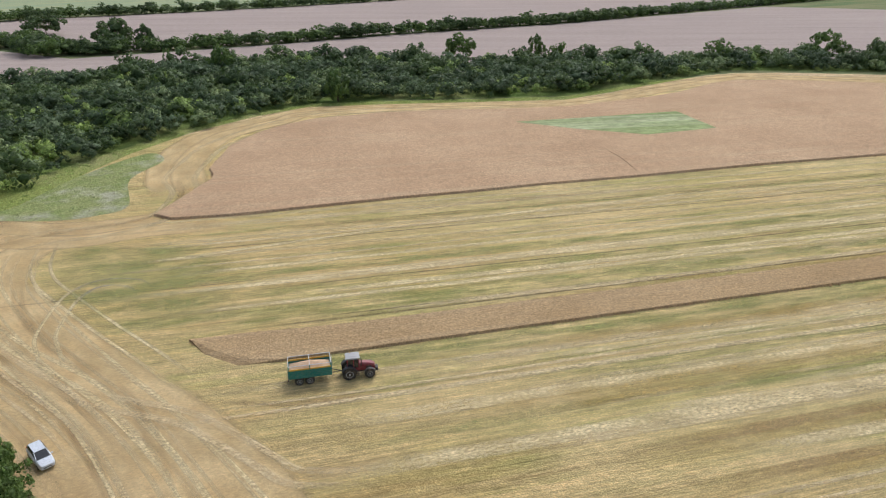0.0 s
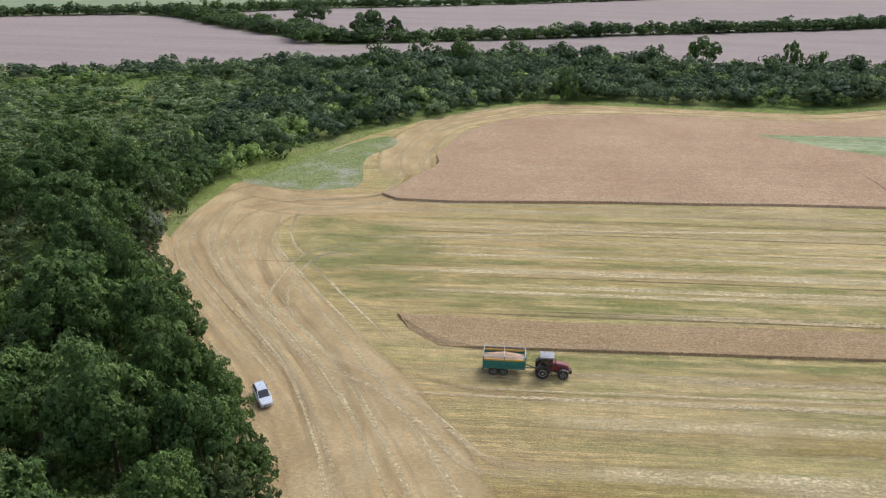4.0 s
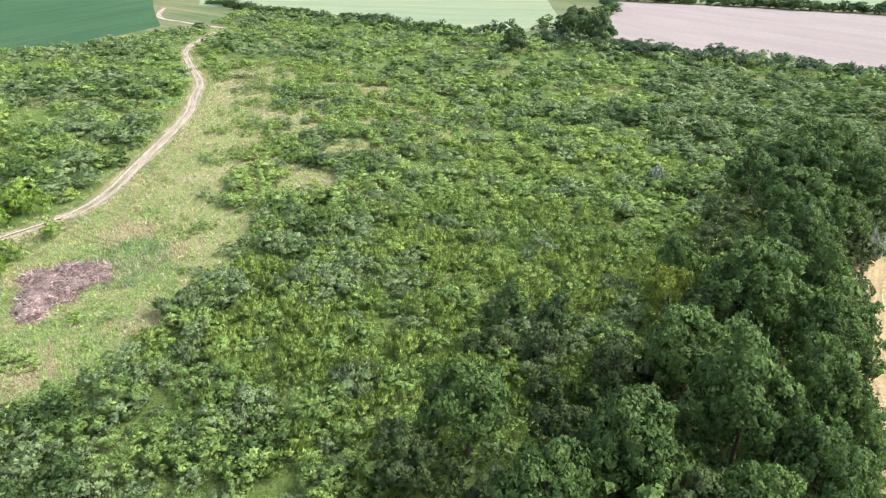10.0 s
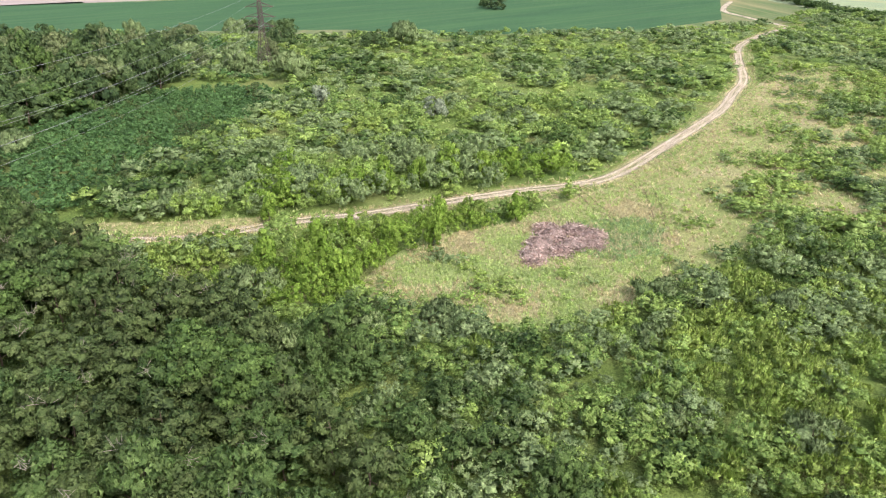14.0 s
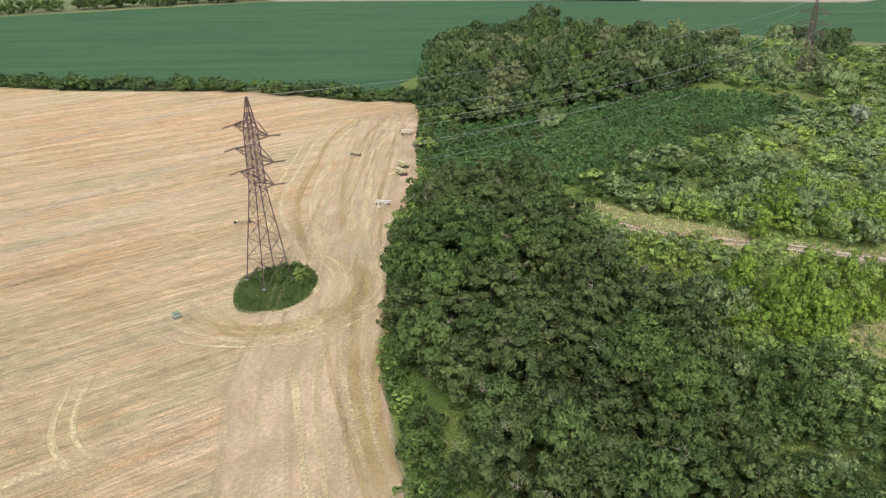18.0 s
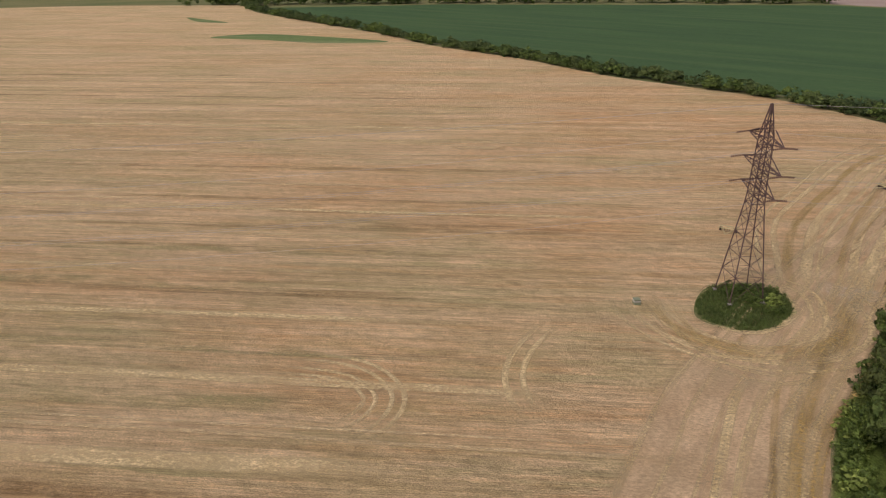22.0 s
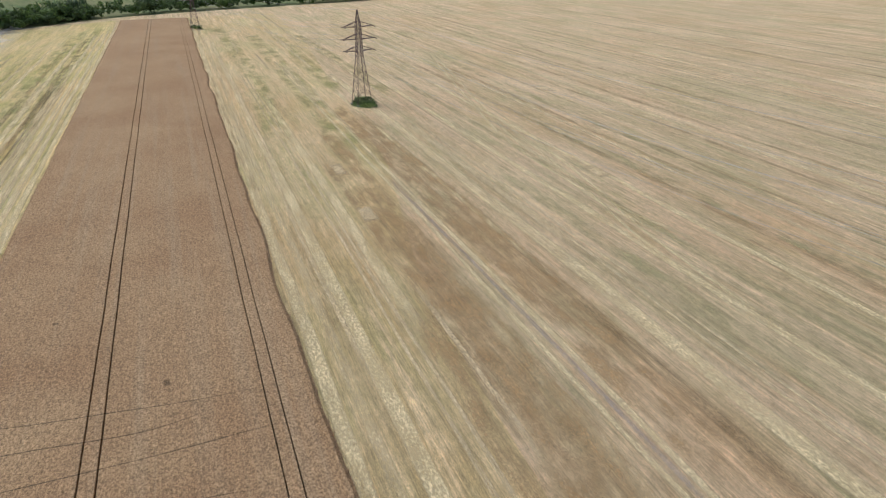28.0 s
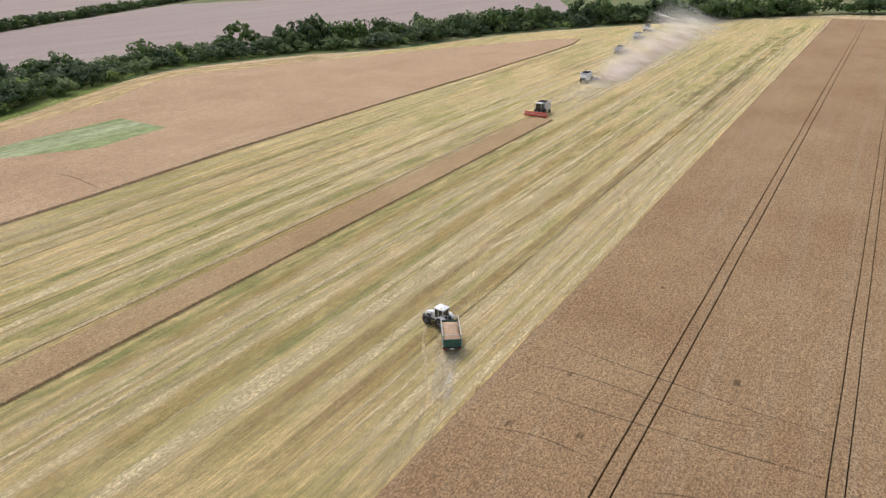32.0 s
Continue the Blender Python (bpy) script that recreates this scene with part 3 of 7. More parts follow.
# ---- plants ----
rng = np.random.default_rng(11)


def solid(kind):
    """Vertices and triangles of a small round core."""
    bm = bmesh.new()
    if kind == "ico":
        bmesh.ops.create_icosphere(bm, subdivisions=1, radius=1)
    else:
        bmesh.ops.create_cone(bm, cap_ends=False, segments=4, radius1=1, radius2=0, depth=1, matrix=Matrix.Translation((0, 0, 0.5)))
        bmesh.ops.create_cone(bm, cap_ends=False, segments=4, radius1=1, radius2=0, depth=1, matrix=Matrix.Translation((0, 0, -0.5)) @ Matrix.Rotation(math.pi, 4, "X"))
        bmesh.ops.remove_doubles(bm, verts=bm.verts[:], dist=0.01)
    bm.verts.index_update()
    v = np.array([q.co[:] for q in bm.verts])
    f = np.array([[q.index for q in p.verts] for p in bm.faces])
    bm.free()
    return v, f


ICO_V, ICO_F = solid("ico")
OCTA = solid("octa")


def unit(a):
    return a / (np.linalg.norm(a, axis=-1, keepdims=True) + 1e-9)


def crown(lobes, subs, per_sub, leaf, spread=(1, 1, 0.8), lobe_size=0.42, upright=0.0, flat=0.8, core=0.5, fine=True, slim=0.5, tight=1.0):
    """A crown of radius about 1 round (0, 0, 0): boughs that carry clumps of leaf sprays, with gaps between them.
    Vertices, triangles, the way each vertex faces, and the clump's tone at it."""
    vs, fs, nm, tn, n = [], [], [], [], 0
    spread = np.array(spread)
    for i in range(lobes):
        z = 1 - 1.5 * (i + 0.5) / lobes
        a = i * 2.399 + rng.uniform(-0.5, 0.5)
        r = math.sqrt(max(0.0, 1 - z * z))
        c = np.array([r * math.cos(a), r * math.sin(a), z]) * rng.uniform(0.45, 0.82) * spread
        s = lobe_size * rng.uniform(0.72, 1.28)
        form = np.array([rng.uniform(0.95, 1.3), rng.uniform(0.95, 1.3), flat])
        cv, cf = (ICO_V, ICO_F) if fine else OCTA
        v = cv * form * s * core * rng.uniform(0.55, 1.25, (len(cv), 1)) + c
        vs.append(v)
        fs.append(cf + n)
        nm.append(unit(v - c + (v - (0, 0, -0.3)) * 0.5))
        # a fixed low tone: cores are coloured darker than most clumps round them
        tn.append(np.full(len(v), 0.1))
        n += len(v)
        out = unit(c + 1e-6)
        d = rng.normal(size=(subs, 3)) + out * 0.8
        d[:, 2] += 0.45
        d = unit(d)
        sc = c + d * form * s * tight * rng.uniform(0.55, 0.92, (subs, 1))
        sr = s * rng.uniform(0.38, 0.62, (subs, 1))
        tone = rng.uniform(size=subs)
        k = np.repeat(np.arange(subs), per_sub)
        e = rng.normal(size=(len(k), 3)) + d[k] * 0.9
        e[:, 2] += 0.3
        e = unit(e)
        p = sc[k] + e * (1, 1, flat) * sr[k] * rng.uniform(0.72, 1.08, (len(k), 1))
        face = unit(e + rng.normal(size=e.shape) * 0.42)
        tip = np.cross(face, rng.normal(size=e.shape))
        tip = unit(unit(tip) * (1 - upright) + e * 0.25 + np.array([0, 0, 1.15 * upright - 0.12]))
        side = unit(np.cross(face, tip))
        ln = leaf * rng.uniform(0.55, 1.4, (len(k), 1))
        w = ln * slim * (1 - 0.5 * upright)
        q = np.stack([p - tip * ln * 0.42 - side * w, p + tip * ln * 0.68, p - tip * ln * 0.42 + side * w], 1).reshape(-1, 3)
        way = unit(face * 0.8 + e * 0.75 + unit(p - (0, 0, -0.35)) * 0.55)
        vs.append(q)
        fs.append(np.arange(len(q)).reshape(-1, 3) + n)
        nm.append(np.repeat(way, 3, axis=0))
        tn.append(np.repeat(tone[k], 3))
        n += len(q)
    return np.concatenate(vs), np.concatenate(fs), np.concatenate(nm), np.concatenate(tn)


def leafy_mesh(name, v, f, ways, clump, mat, tone=None):
    """A mesh of sprays that are lit as the rounded clump they belong to."""
    me = mesh_from(name, v, f, mat, tone)
    me.attributes.new("clump", "FLOAT", "POINT").data.foreach_set("value", np.asarray(clump, np.float32))
    me.attributes.new("custom_normal", "FLOAT_VECTOR", "POINT").data.foreach_set("vector", np.asarray(ways, np.float32).ravel())
    me.polygons.foreach_set("use_smooth", np.ones(len(f), bool))
    return me


def trunk_mesh(height, base, limbs):
    """A tapered trunk of height 1 unit scaled by height, with limbs, its foot at 0."""
    bm = bmesh.new()

    def limb(a, b, ra, rb):
        way = (b - a)
        m = Matrix.Translation((a + b) / 2) @ way.to_track_quat("Z", "Y").to_matrix().to_4x4()
        bmesh.ops.create_cone(bm, cap_ends=False, segments=7, radius1=ra, radius2=rb, depth=way.length, matrix=m)
    last, r = Vector((0, 0, 0)), base
    for k in range(4):
        nxt = Vector((rng.uniform(-0.03, 0.03) * height, rng.uniform(-0.03, 0.03) * height, height * (k + 1) / 4 * 0.8))
        limb(last, nxt, r, r * 0.75)
        last, r = nxt, r * 0.75
        if k >= 1:
            for _ in range(limbs):
                a = rng.uniform(0, 6.28)
                limb(nxt, nxt + Vector((math.cos(a) * 0.28, math.sin(a) * 0.28, 0.16)) * height, r * 0.6, r * 0.15)
    return bm


def tree_kind(kind, count, *form, **more):
    """Prototype crown and trunk meshes of a kind; a crown of radius 1."""
    out = []
    for _ in range(count):
        me = leafy_mesh("crown", *crown(*form, **more), leaves[kind])
        bm = trunk_mesh(1.0, 0.022, 2)
        tm = bpy.data.meshes.new("trunk")
        bm.to_mesh(tm)
        bm.free()
        tm.materials.append(bark)
        out.append((tm, me))
    return out


# boughs, clumps on each, sprays on each clump, spray length
KINDS = {
    "oak": tree_kind("oak", 6, 15, 8, 56, 0.078, (1, 1, 0.9), 0.40),
    "oak_far": tree_kind("oak", 3, 10, 5, 20, 0.14, (1, 1, 0.9), 0.42),
    "robinia": tree_kind("robinia", 6, 13, 6, 44, 0.088, (1, 1, 0.9), 0.36, 0.0, flat=0.6),
    "leafy": tree_kind("leafy", 5, 12, 6, 46, 0.105, (0.9, 0.9, 1.0), 0.36, 0.25),
    "young": tree_kind("young", 4, 11, 5, 30, 0.15, (0.66, 0.66, 1.25), 0.38, 0.3, flat=1.0),
    "willow": tree_kind("willow", 4, 10, 6, 46, 0.17, (0.95, 0.95, 0.7), 0.44, 0.75, slim=0.4),
    "silver": tree_kind("silver", 2, 10, 5, 30, 0.16, (1, 1, 0.9), 0.42, 0.5),
    "golden": tree_kind("golden", 2, 8, 5, 30, 0.2, (0.9, 0.9, 1.0), 0.45, 0.6),
    "dark": tree_kind("dark", 6, 13, 6, 28, 0.115, (1, 1, 0.95), 0.40),
    "yellow": tree_kind("yellow", 2, 14, 6, 40, 0.09, (1, 1, 0.9), 0.40, 0.1),
    "pale": tree_kind("pale", 2, 13, 6, 26, 0.115, (0.9, 0.9, 1.0), 0.40, 0.2),
}
LABELS = {
    "oak": "broad dark green broadleaf tree at the field's edge",
    "robinia": "slender grey-green tree with feathery leaves",
    "leafy": "bushy dark green broad-leaved tree in the thicket",
    "young": "young bright green poplar among the scrub",
    "willow": "rounded grey-green willow bush in the scrub",
    "silver": "pale silver-leaved bush standing out of the scrub",
    "dark": "tall dark green tree in the wood",
    "golden": "bright yellow-green bush of upright stems",
    "yellow": "yellow-green leaved tree in the tree row",
    "pale": "pale grey-green tree at the edge of the wood",
}


def tree(kind, x, y, height, radius, low=0.35):
    """A tree of that height and crown radius at a place; its crown begins at low of its height."""
    shape = "oak_far" if kind == "oak" and math.hypot(x, y) > 190 else kind
    tm, cm = KINDS[shape][int(rng.integers(len(KINDS[shape])))]
    ob = tagged(new("tree" if height > 4.5 else "bush", tm), LABELS[kind], "tree" if height > 4.5 else "bush", group="trees and bushes of the scrub")
    turn = rng.uniform(0, 360)
    ob.matrix_basis = pose(x, y, 0, 0, 0, turn) @ Matrix.Diagonal((height, height, height * 0.9, 1))
    cr = new("crown", cm)
    cr.parent = ob
    zr = height * (1 - low) / 1.75
    cr.matrix_basis = Matrix.Diagonal((1 / height, 1 / height, 1 / (height * 0.9), 1)) @ Matrix.Translation((0, 0, height - zr * 1.12)) @ Matrix.Diagonal((radius * 0.99, radius * 0.99, zr * 1.24, 1))
    return ob


def inside(x, y, poly):
    """Which of the points lie inside an outline."""
    hit = np.zeros(len(x), bool)
    for (x0, y0), (x1, y1) in zip(poly, poly[1:] + poly[:1]):
        cross = ((y0 > y) != (y1 > y))
        hit ^= cross & (x < (x1 - x0) * (y - y0) / ((y1 - y0) or 1e-9) + x0)
    return hit


def scatter(poly, spacing, avoid=(), jitter=0.45):
    """Jittered places about spacing metres apart inside an outline."""
    p = np.array(poly, float)
    gx, gy = np.meshgrid(np.arange(p[:, 0].min(), p[:, 0].max(), spacing), np.arange(p[:, 1].min(), p[:, 1].max(), spacing * 0.87))
    gx = gx + (np.arange(len(gy))[:, None] % 2) * spacing / 2
    x, y = (gx + rng.uniform(-jitter, jitter, gx.shape) * spacing).ravel(), (gy + rng.uniform(-jitter, jitter, gy.shape) * spacing).ravel()
    keep = inside(x, y, list(poly))
    for a in avoid:
        keep &= ~inside(x, y, list(a))
    return x[keep], y[keep]


SHRUB_LABELS = {"oak": "dense dark green shrub with many small leaves", "robinia": "grey-green feathery shrub below the trees", "young": "bright green young poplar shrub beside the track", "willow": "rounded grey-green willow shrub", "scrub": "mid-green bushy shrub in the scrub",
                "golden": "yellow-green shrub of upright leafy stems", "leafy": "lush green broad-leaved shrub", "dark": "very dark green shrub in the shade", "silver": "pale silvery shrub", "yellow": "yellowish shrub", "sumac": "even green plantation shrub", "pale": "pale grey-green shrub"}
BUSHES = {}


def bush_shapes(key, count, *form, **more):
    more.setdefault("core", 0.42)
    BUSHES[key] = [crown(*form, fine=False, **more) for _ in range(count)]


bush_shapes("near", 9, 6, 4, 26, 0.15, (0.85, 0.85, 0.85), 0.48, 0.3)
bush_shapes("reed", 7, 6, 4, 24, 0.25, (0.9, 0.9, 0.85), 0.46, 0.85, slim=0.36)
bush_shapes("mid", 7, 4, 4, 11, 0.22, (0.85, 0.85, 0.8), 0.6, 0.25, core=0.55, tight=0.8)
bush_shapes("far", 6, 3, 3, 9, 0.28, (0.8, 0.8, 0.85), 0.66, 0.2, core=0.55, tight=0.8)
bush_shapes("belt", 8, 6, 4, 13, 0.155, (1, 1, 0.9), 0.52, 0.05, core=0.62, tight=0.75)
bush_shapes("low", 7, 4, 3, 11, 0.25, (0.9, 0.9, 0.75), 0.56, 0.1, tight=0.9)
bush_shapes("dense", 6, 7, 4, 18, 0.15, (1, 1, 0.95), 0.46, 0.05)


SHRUB_MESH = {}


def shrubs_of(label, shape, kind, places, radius, height, vary=0.3):
    """Single shrubs, each a thing of its own."""
    if (shape, kind) not in SHRUB_MESH:
        SHRUB_MESH[shape, kind] = []
        for v, f, ways, clump in BUSHES[shape]:
            SHRUB_MESH[shape, kind].append(leafy_mesh("shrub", v + (0, 0, 0.75), f, ways, clump, leaves[kind]))
    for px_, py_ in zip(*places):
        s = min(1.6, max(0.55, math.exp(rng.normal() * vary)))
        ob = tagged(new("shrub", SHRUB_MESH[shape, kind][int(rng.integers(len(SHRUB_MESH[shape, kind])))]), label, "shrub", group="shrubs of the scrub")
        r = radius * s
        ob.matrix_basis = pose(px_, py_, 0, 0, 0, rng.uniform(0, 360)) @ Matrix.Diagonal((r, r, height * s / 1.7, 1))


def thicket_of(name, label, shape, kind, places, radius, height, category="thicket", vary=0.4, single=False):
    """Many plants in one mesh, for what nobody could count."""
    x, y = places
    if not len(x):
        return
    if single:
        return shrubs_of(SHRUB_LABELS[kind], shape, kind, places, radius, height, vary)
    vs, fs, sm, cl, tone, n = [], [], [], [], [], 0
    for i in range(len(x)):
        v, f, ways, clump = BUSHES[shape][int(rng.integers(len(BUSHES[shape])))]
        s = math.exp(rng.normal() * vary)
        s = min(1.5, max(0.45, s))
        r, h = radius * s * rng.uniform(0.85, 1.2), height * s * rng.uniform(0.8, 1.2)
        a = rng.uniform(0, 6.28)
        c, sn = math.cos(a), math.sin(a)
        q = np.stack([(v[:, 0] * c - v[:, 1] * sn) * r + x[i], (v[:, 0] * sn + v[:, 1] * c) * r + y[i], (v[:, 2] + 0.75) * h / 1.7], 1)
        vs.append(q)
        fs.append(f + n)
        sm.append(np.stack([ways[:, 0] * c - ways[:, 1] * sn, ways[:, 0] * sn + ways[:, 1] * c, ways[:, 2]], 1))
        cl.append(clump)
        n += len(q)
        slow = 0.5 + 1.0 * noise.noise(Vector((x[i] * 0.05, y[i] * 0.05, 5.0)))
        tone.append(np.full(len(q), min(1.0, max(0.0, slow + rng.uniform(-0.4, 0.4)))))
    me = leafy_mesh(name, np.concatenate(vs), np.concatenate(fs), np.concatenate(sm), np.concatenate(cl), thicket[kind], np.concatenate(tone))
    return tagged(new(name, me), label, category, kind="stuff")


def mixed(name, label, shape, kinds, places, radius, height, category="thicket", vary=0.4, patch=0.03, single=False):
    """A stand of several kinds that change from patch to patch."""
    x, y = places
    key = np.array([noise.noise(Vector((a * patch, b * patch, 21.0))) for a, b in zip(x, y)]) * 1.3 + rng.normal(size=len(x)) * 0.42
    order = np.argsort(np.argsort(key)) / max(1, len(x))
    lo = 0.0
    for i, (kind, share, size) in enumerate(kinds):
        k = (order >= lo) & (order < lo + share)
        lo += share
        thicket_of(name, label, ("reed" if kind == "golden" and shape == "near" else shape), kind, (x[k], y[k]), radius * size, height * size, category, vary, single)


def along(pts, width, spacing):
    """Jittered places along a line."""
    out = []
    for (x0, y0), (x1, y1) in zip(pts, pts[1:]):
        ln = math.hypot(x1 - x0, y1 - y0)
        nx, ny = -(y1 - y0) / ln, (x1 - x0) / ln
        for _ in range(int(ln * max(1.0, width / spacing) / spacing)):
            t, w = rng.uniform(), rng.uniform(-0.5, 0.5) * width
            out.append((x0 + (x1 - x0) * t + nx * w, y0 + (y1 - y0) * t + ny * w))
    o = np.array(out)
    return o[:, 0], o[:, 1]


# trees that stand out singly: kind, place, height, crown radius
ROW_TREES = [("oak", -126, 121, 13, 6.0), ("oak", -118, 106, 13, 5.6), ("oak", -97, 88, 14, 6.3), ("oak", -78, 74, 14, 4.8), ("oak", -67, 60, 15, 5.8), ("oak", -58, 63, 12, 3.6), ("oak", -56, 43, 14, 5.0), ("oak", -47, 53, 13, 3.6), ("oak", -46, 43, 15, 5.0), ("oak", -38, 45, 12, 3.6), ("oak", -43, 29, 14, 4.6), ("oak", -53, 17, 13, 4.3), ("oak", -35, 37, 12, 3.6), ("oak", -79, 56, 12, 3.4), ("oak", -40, 20, 13, 3.8), ("oak", -41.6, 54.6, 7.0, 1.9)]
ROW_TREES_NEAR = [("oak", -38.2, 49.8, 7.5, 2.4), ("oak", -46, 56.5, 8.5, 2.8), ("oak", -84, 80, 13, 4.2), ("oak", -69, 71, 12, 3.6), ("oak", -106, 112, 12, 4.6), ("oak", -89, 92, 11, 3.8), ("oak", -112, 92, 12, 4.6), ("robinia", -68, 54, 10, 3.6), ("robinia", -49, 26, 10, 3.4), ("robinia", -50, 10, 10, 3.4), ("robinia", -38, 33, 10, 3.4), ("robinia", -32, 41, 9, 2.8), ("robinia", -58, 36, 10, 3.4), ("yellow", -73, 51, 10.5, 3.0), ("robinia", -88, 66, 9, 3.2), ("robinia", -99, 76, 9, 3.4)]
SOUTH_TREES = [("oak", -37, -95, 12, 6.2), ("oak", -45, -91, 10, 4.0), ("oak", -30, -82, 11, 4.3), ("oak", -45, -56, 11, 4.4), ("oak", -46, -48, 10, 4.4), ("oak", -40, -104, 10, 4.4), ("oak", -25, -72, 8, 3.0), ("oak", -28, -92, 9, 3.6)]
WOOD_TREES = [("dark", -108, -285, 17, 8.0), ("dark", -106, -251, 16, 8.0), ("dark", -80, -198, 14, 7.6), ("dark", -127, -258, 17, 8.4), ("dark", -131, -230, 16, 8.0), ("dark", -88, -192, 13, 6.4), ("dark", -100, -192, 13, 6.6), ("dark", -183, -290, 16, 8.2),
              ("dark", -180, -215, 15, 8.4), ("dark", -187, -345, 22, 11), ("dark", -128, -206, 14, 7.0), ("willow", -147, -216, 16, 5.0), ("willow", -159, -208, 15, 4.2), ("willow", -303, -186, 14, 8.4), ("willow", -207, -176, 13, 7.4), ("willow", -98, -173, 8, 4.6),
              ("dark", -280, -188, 11, 6.4), ("dark", -300, -285, 11, 7.2), ("dark", -305, -261, 11, 7.0), ("dark", -292, -197, 9, 5.0)]
YOUNG_TREES = [(-118, -78), (-124, -73), (-110, -81), (-105, -58), (-91, -68), (-82, -67), (-93, -61), (-98, -55), (-76, -74), (-76, -66), (-116, -47), (-78, -61), (-101, -91), (-135, -63), (-137, -72), (-93, -88), (-87, -72), (-129, -67)]
WILLOWS = [(-153, -62, 3.0), (-69, -70, 4.2), (-159, -101, 3.6), (-119, -2, 3.0), (-191, -78, 3.8), (-88, -109, 4.6), (-83, -13, 3.2), (-67, -7, 2.9), (-75, -41, 3.0), (-68, -49, 3.0), (-70, 6, 3.6), (-129, 20, 3.4), (-164, 21, 3.2), (-168, 33, 3.0), (-57, -56, 4.2), (-51, -61, 4.0), (-44, -62, 4.0),
           (-96, -15, 3.6), (-125, 13, 3.0), (-99, 1, 3.6), (-86, 47, 3.2), (-110, 34, 2.9), (-71, 29, 3.4), (-84, 30, 3.5), (-136, -69, 2.6)]
for kind, x, y, h, r in ROW_TREES + ROW_TREES_NEAR + SOUTH_TREES:
    tree(kind, x - 1.4 * (y > 0), y - 1.6 * (y > 0), h, r, 0.38)
for x, y in ((-70, 30), (-62, 27), (-66, 37), (-76, 34), (-58, 32), (-73, 24), (-80, 29), (-64, 20), (-60, 40)):
    tree("leafy" if rng.uniform() < 0.6 else "robinia", x, y, rng.uniform(5.5, 7.5), rng.uniform(2.4, 3.2), 0.15)
for kind, x, y, h, r in WOOD_TREES:
    tree(kind, x, y, h * 0.84, r * 0.92, 0.15)
for x, y in YOUNG_TREES:
    tree("young", x, y, rng.uniform(4.6, 6.2), rng.uniform(1.7, 2.5), 0.12)
for x, y, r in WILLOWS:
    tree("willow", x, y, r * rng.uniform(1.0, 1.2), r, 0.02)
for x, y, h, r in ((-130, 79, 5, 2.2), (-87, 93, 6, 2.4), (-180, -100, 6, 3.4), (-180, -141, 5, 2.6), (-184, -146, 5, 2.4)):
    tree("silver", x, y, h, r, 0.05)
for kind, x, y, h, r in (("oak", 8, 352, 12, 7.0), ("oak", 183, 345, 13, 7.8), ("oak", 129, 335, 11, 6.2), ("oak", 44, 345, 11, 3.6), ("oak", -37, 246, 11, 5.4), ("oak", -93, 299, 13, 5.6), ("dark", -174, 385, 15, 10.5), ("dark", -157, 383, 12, 5), ("dark", -244, 446, 13, 10.5),
                         ("dark", -366, 161, 15, 8.6), ("dark", -348, 168, 15, 7.8), ("dark", -400, 178, 14, 8), ("dark", -333, 116, 11, 6.6), ("dark", -500, -234, 7, 6), ("dark", -494, -222, 7, 6)):
    tree(kind, x, y, h, r, 0.08)

WOOD_ROW = [(-33, 41), (-42, 50), (-52, 59), (-65, 69.5), (-80, 84.5), (-92, 100), (-99, 124), (-106, 140), (-122, 130), (-118, 100), (-96, 78), (-76, 58), (-60, 44), (-48, 30), (-54, 10), (-42, 5), (-30, 10), (-26, 30)]
mixed("wood_row_undergrowth", "dark undergrowth and young trees between the tall ones", "dense", [("oak", 0.45, 1.0), ("dark", 0.35, 0.9), ("robinia", 0.2, 1.0)], scatter(WOOD_ROW, 4.4), 2.4, 5.6, "wood")
WALL_NW = [(-30, 43), (-39, 53), (-49, 62), (-62, 72), (-79, 86), (-91, 101), (-98, 124)]
mixed("wood_edge_shrubs", "leafy shrubs along the edge of the trees", "dense", [("oak", 0.6, 1.0), ("robinia", 0.4, 1.0)], along([(-23, 14), (-27, 30)] + [(x - 1.9, y - 1.6) for x, y in WALL_NW[:4]] + [(x - 1.0, y - 0.8) for x, y in WALL_NW[4:]], 1.6, 2.2), 1.8, 4.4, "wood", 0.25, single=True)
BELT = [(-98, 149), (-90, 171), (-79, 198), (-61, 226), (-46, 243.5), (-17, 250), (44, 260), (84, 289), (127, 318), (191, 315), (243, 296), (330, 292), (407, 266), (480, 232), (545, 196), (560, 215), (470, 268), (360, 318), (200, 342), (100, 334), (16, 326), (-38, 332), (-100, 316), (-140, 288), (-150, 240), (-122, 160)]
BELT_WEST = [(-150, 240), (-200, 238), (-300, 168), (-360, 136), (-376, 160), (-300, 192), (-207, 252), (-166, 290), (-138, 292)]
# both belts take the leaf colour that has distance haze put into it
mixed("tree_belt_west", "shrubs and small trees between the scrub and the far field", "belt", [("hazy", 0.5, 1.0), ("willow", 0.3, 0.9), ("dark", 0.2, 1.0)], scatter(BELT_WEST, 5.6), 3.2, 4.6, "wood", 0.3)
mixed("tree_belt", "dense belt of trees and shrubs along the field", "belt", [("hazy", 0.4, 1.0), ("scrub", 0.12, 0.8), ("dark", 0.26, 1.1), ("willow", 0.22, 0.8)], scatter(BELT, 5.2), 3.4, 5.2, "wood", 0.34)
mixed("belt_corner", "shrubs and small trees at the corner of the belt", "belt", [("oak", 0.45, 1.0), ("scrub", 0.25, 0.8), ("dark", 0.3, 1.0)], scatter([(-94, 108), (-96.5, 126), (-97.5, 140), (-97.5, 152), (-124, 162), (-124, 130), (-108, 110)], 3.6), 2.6, 4.6, "wood", 0.3)
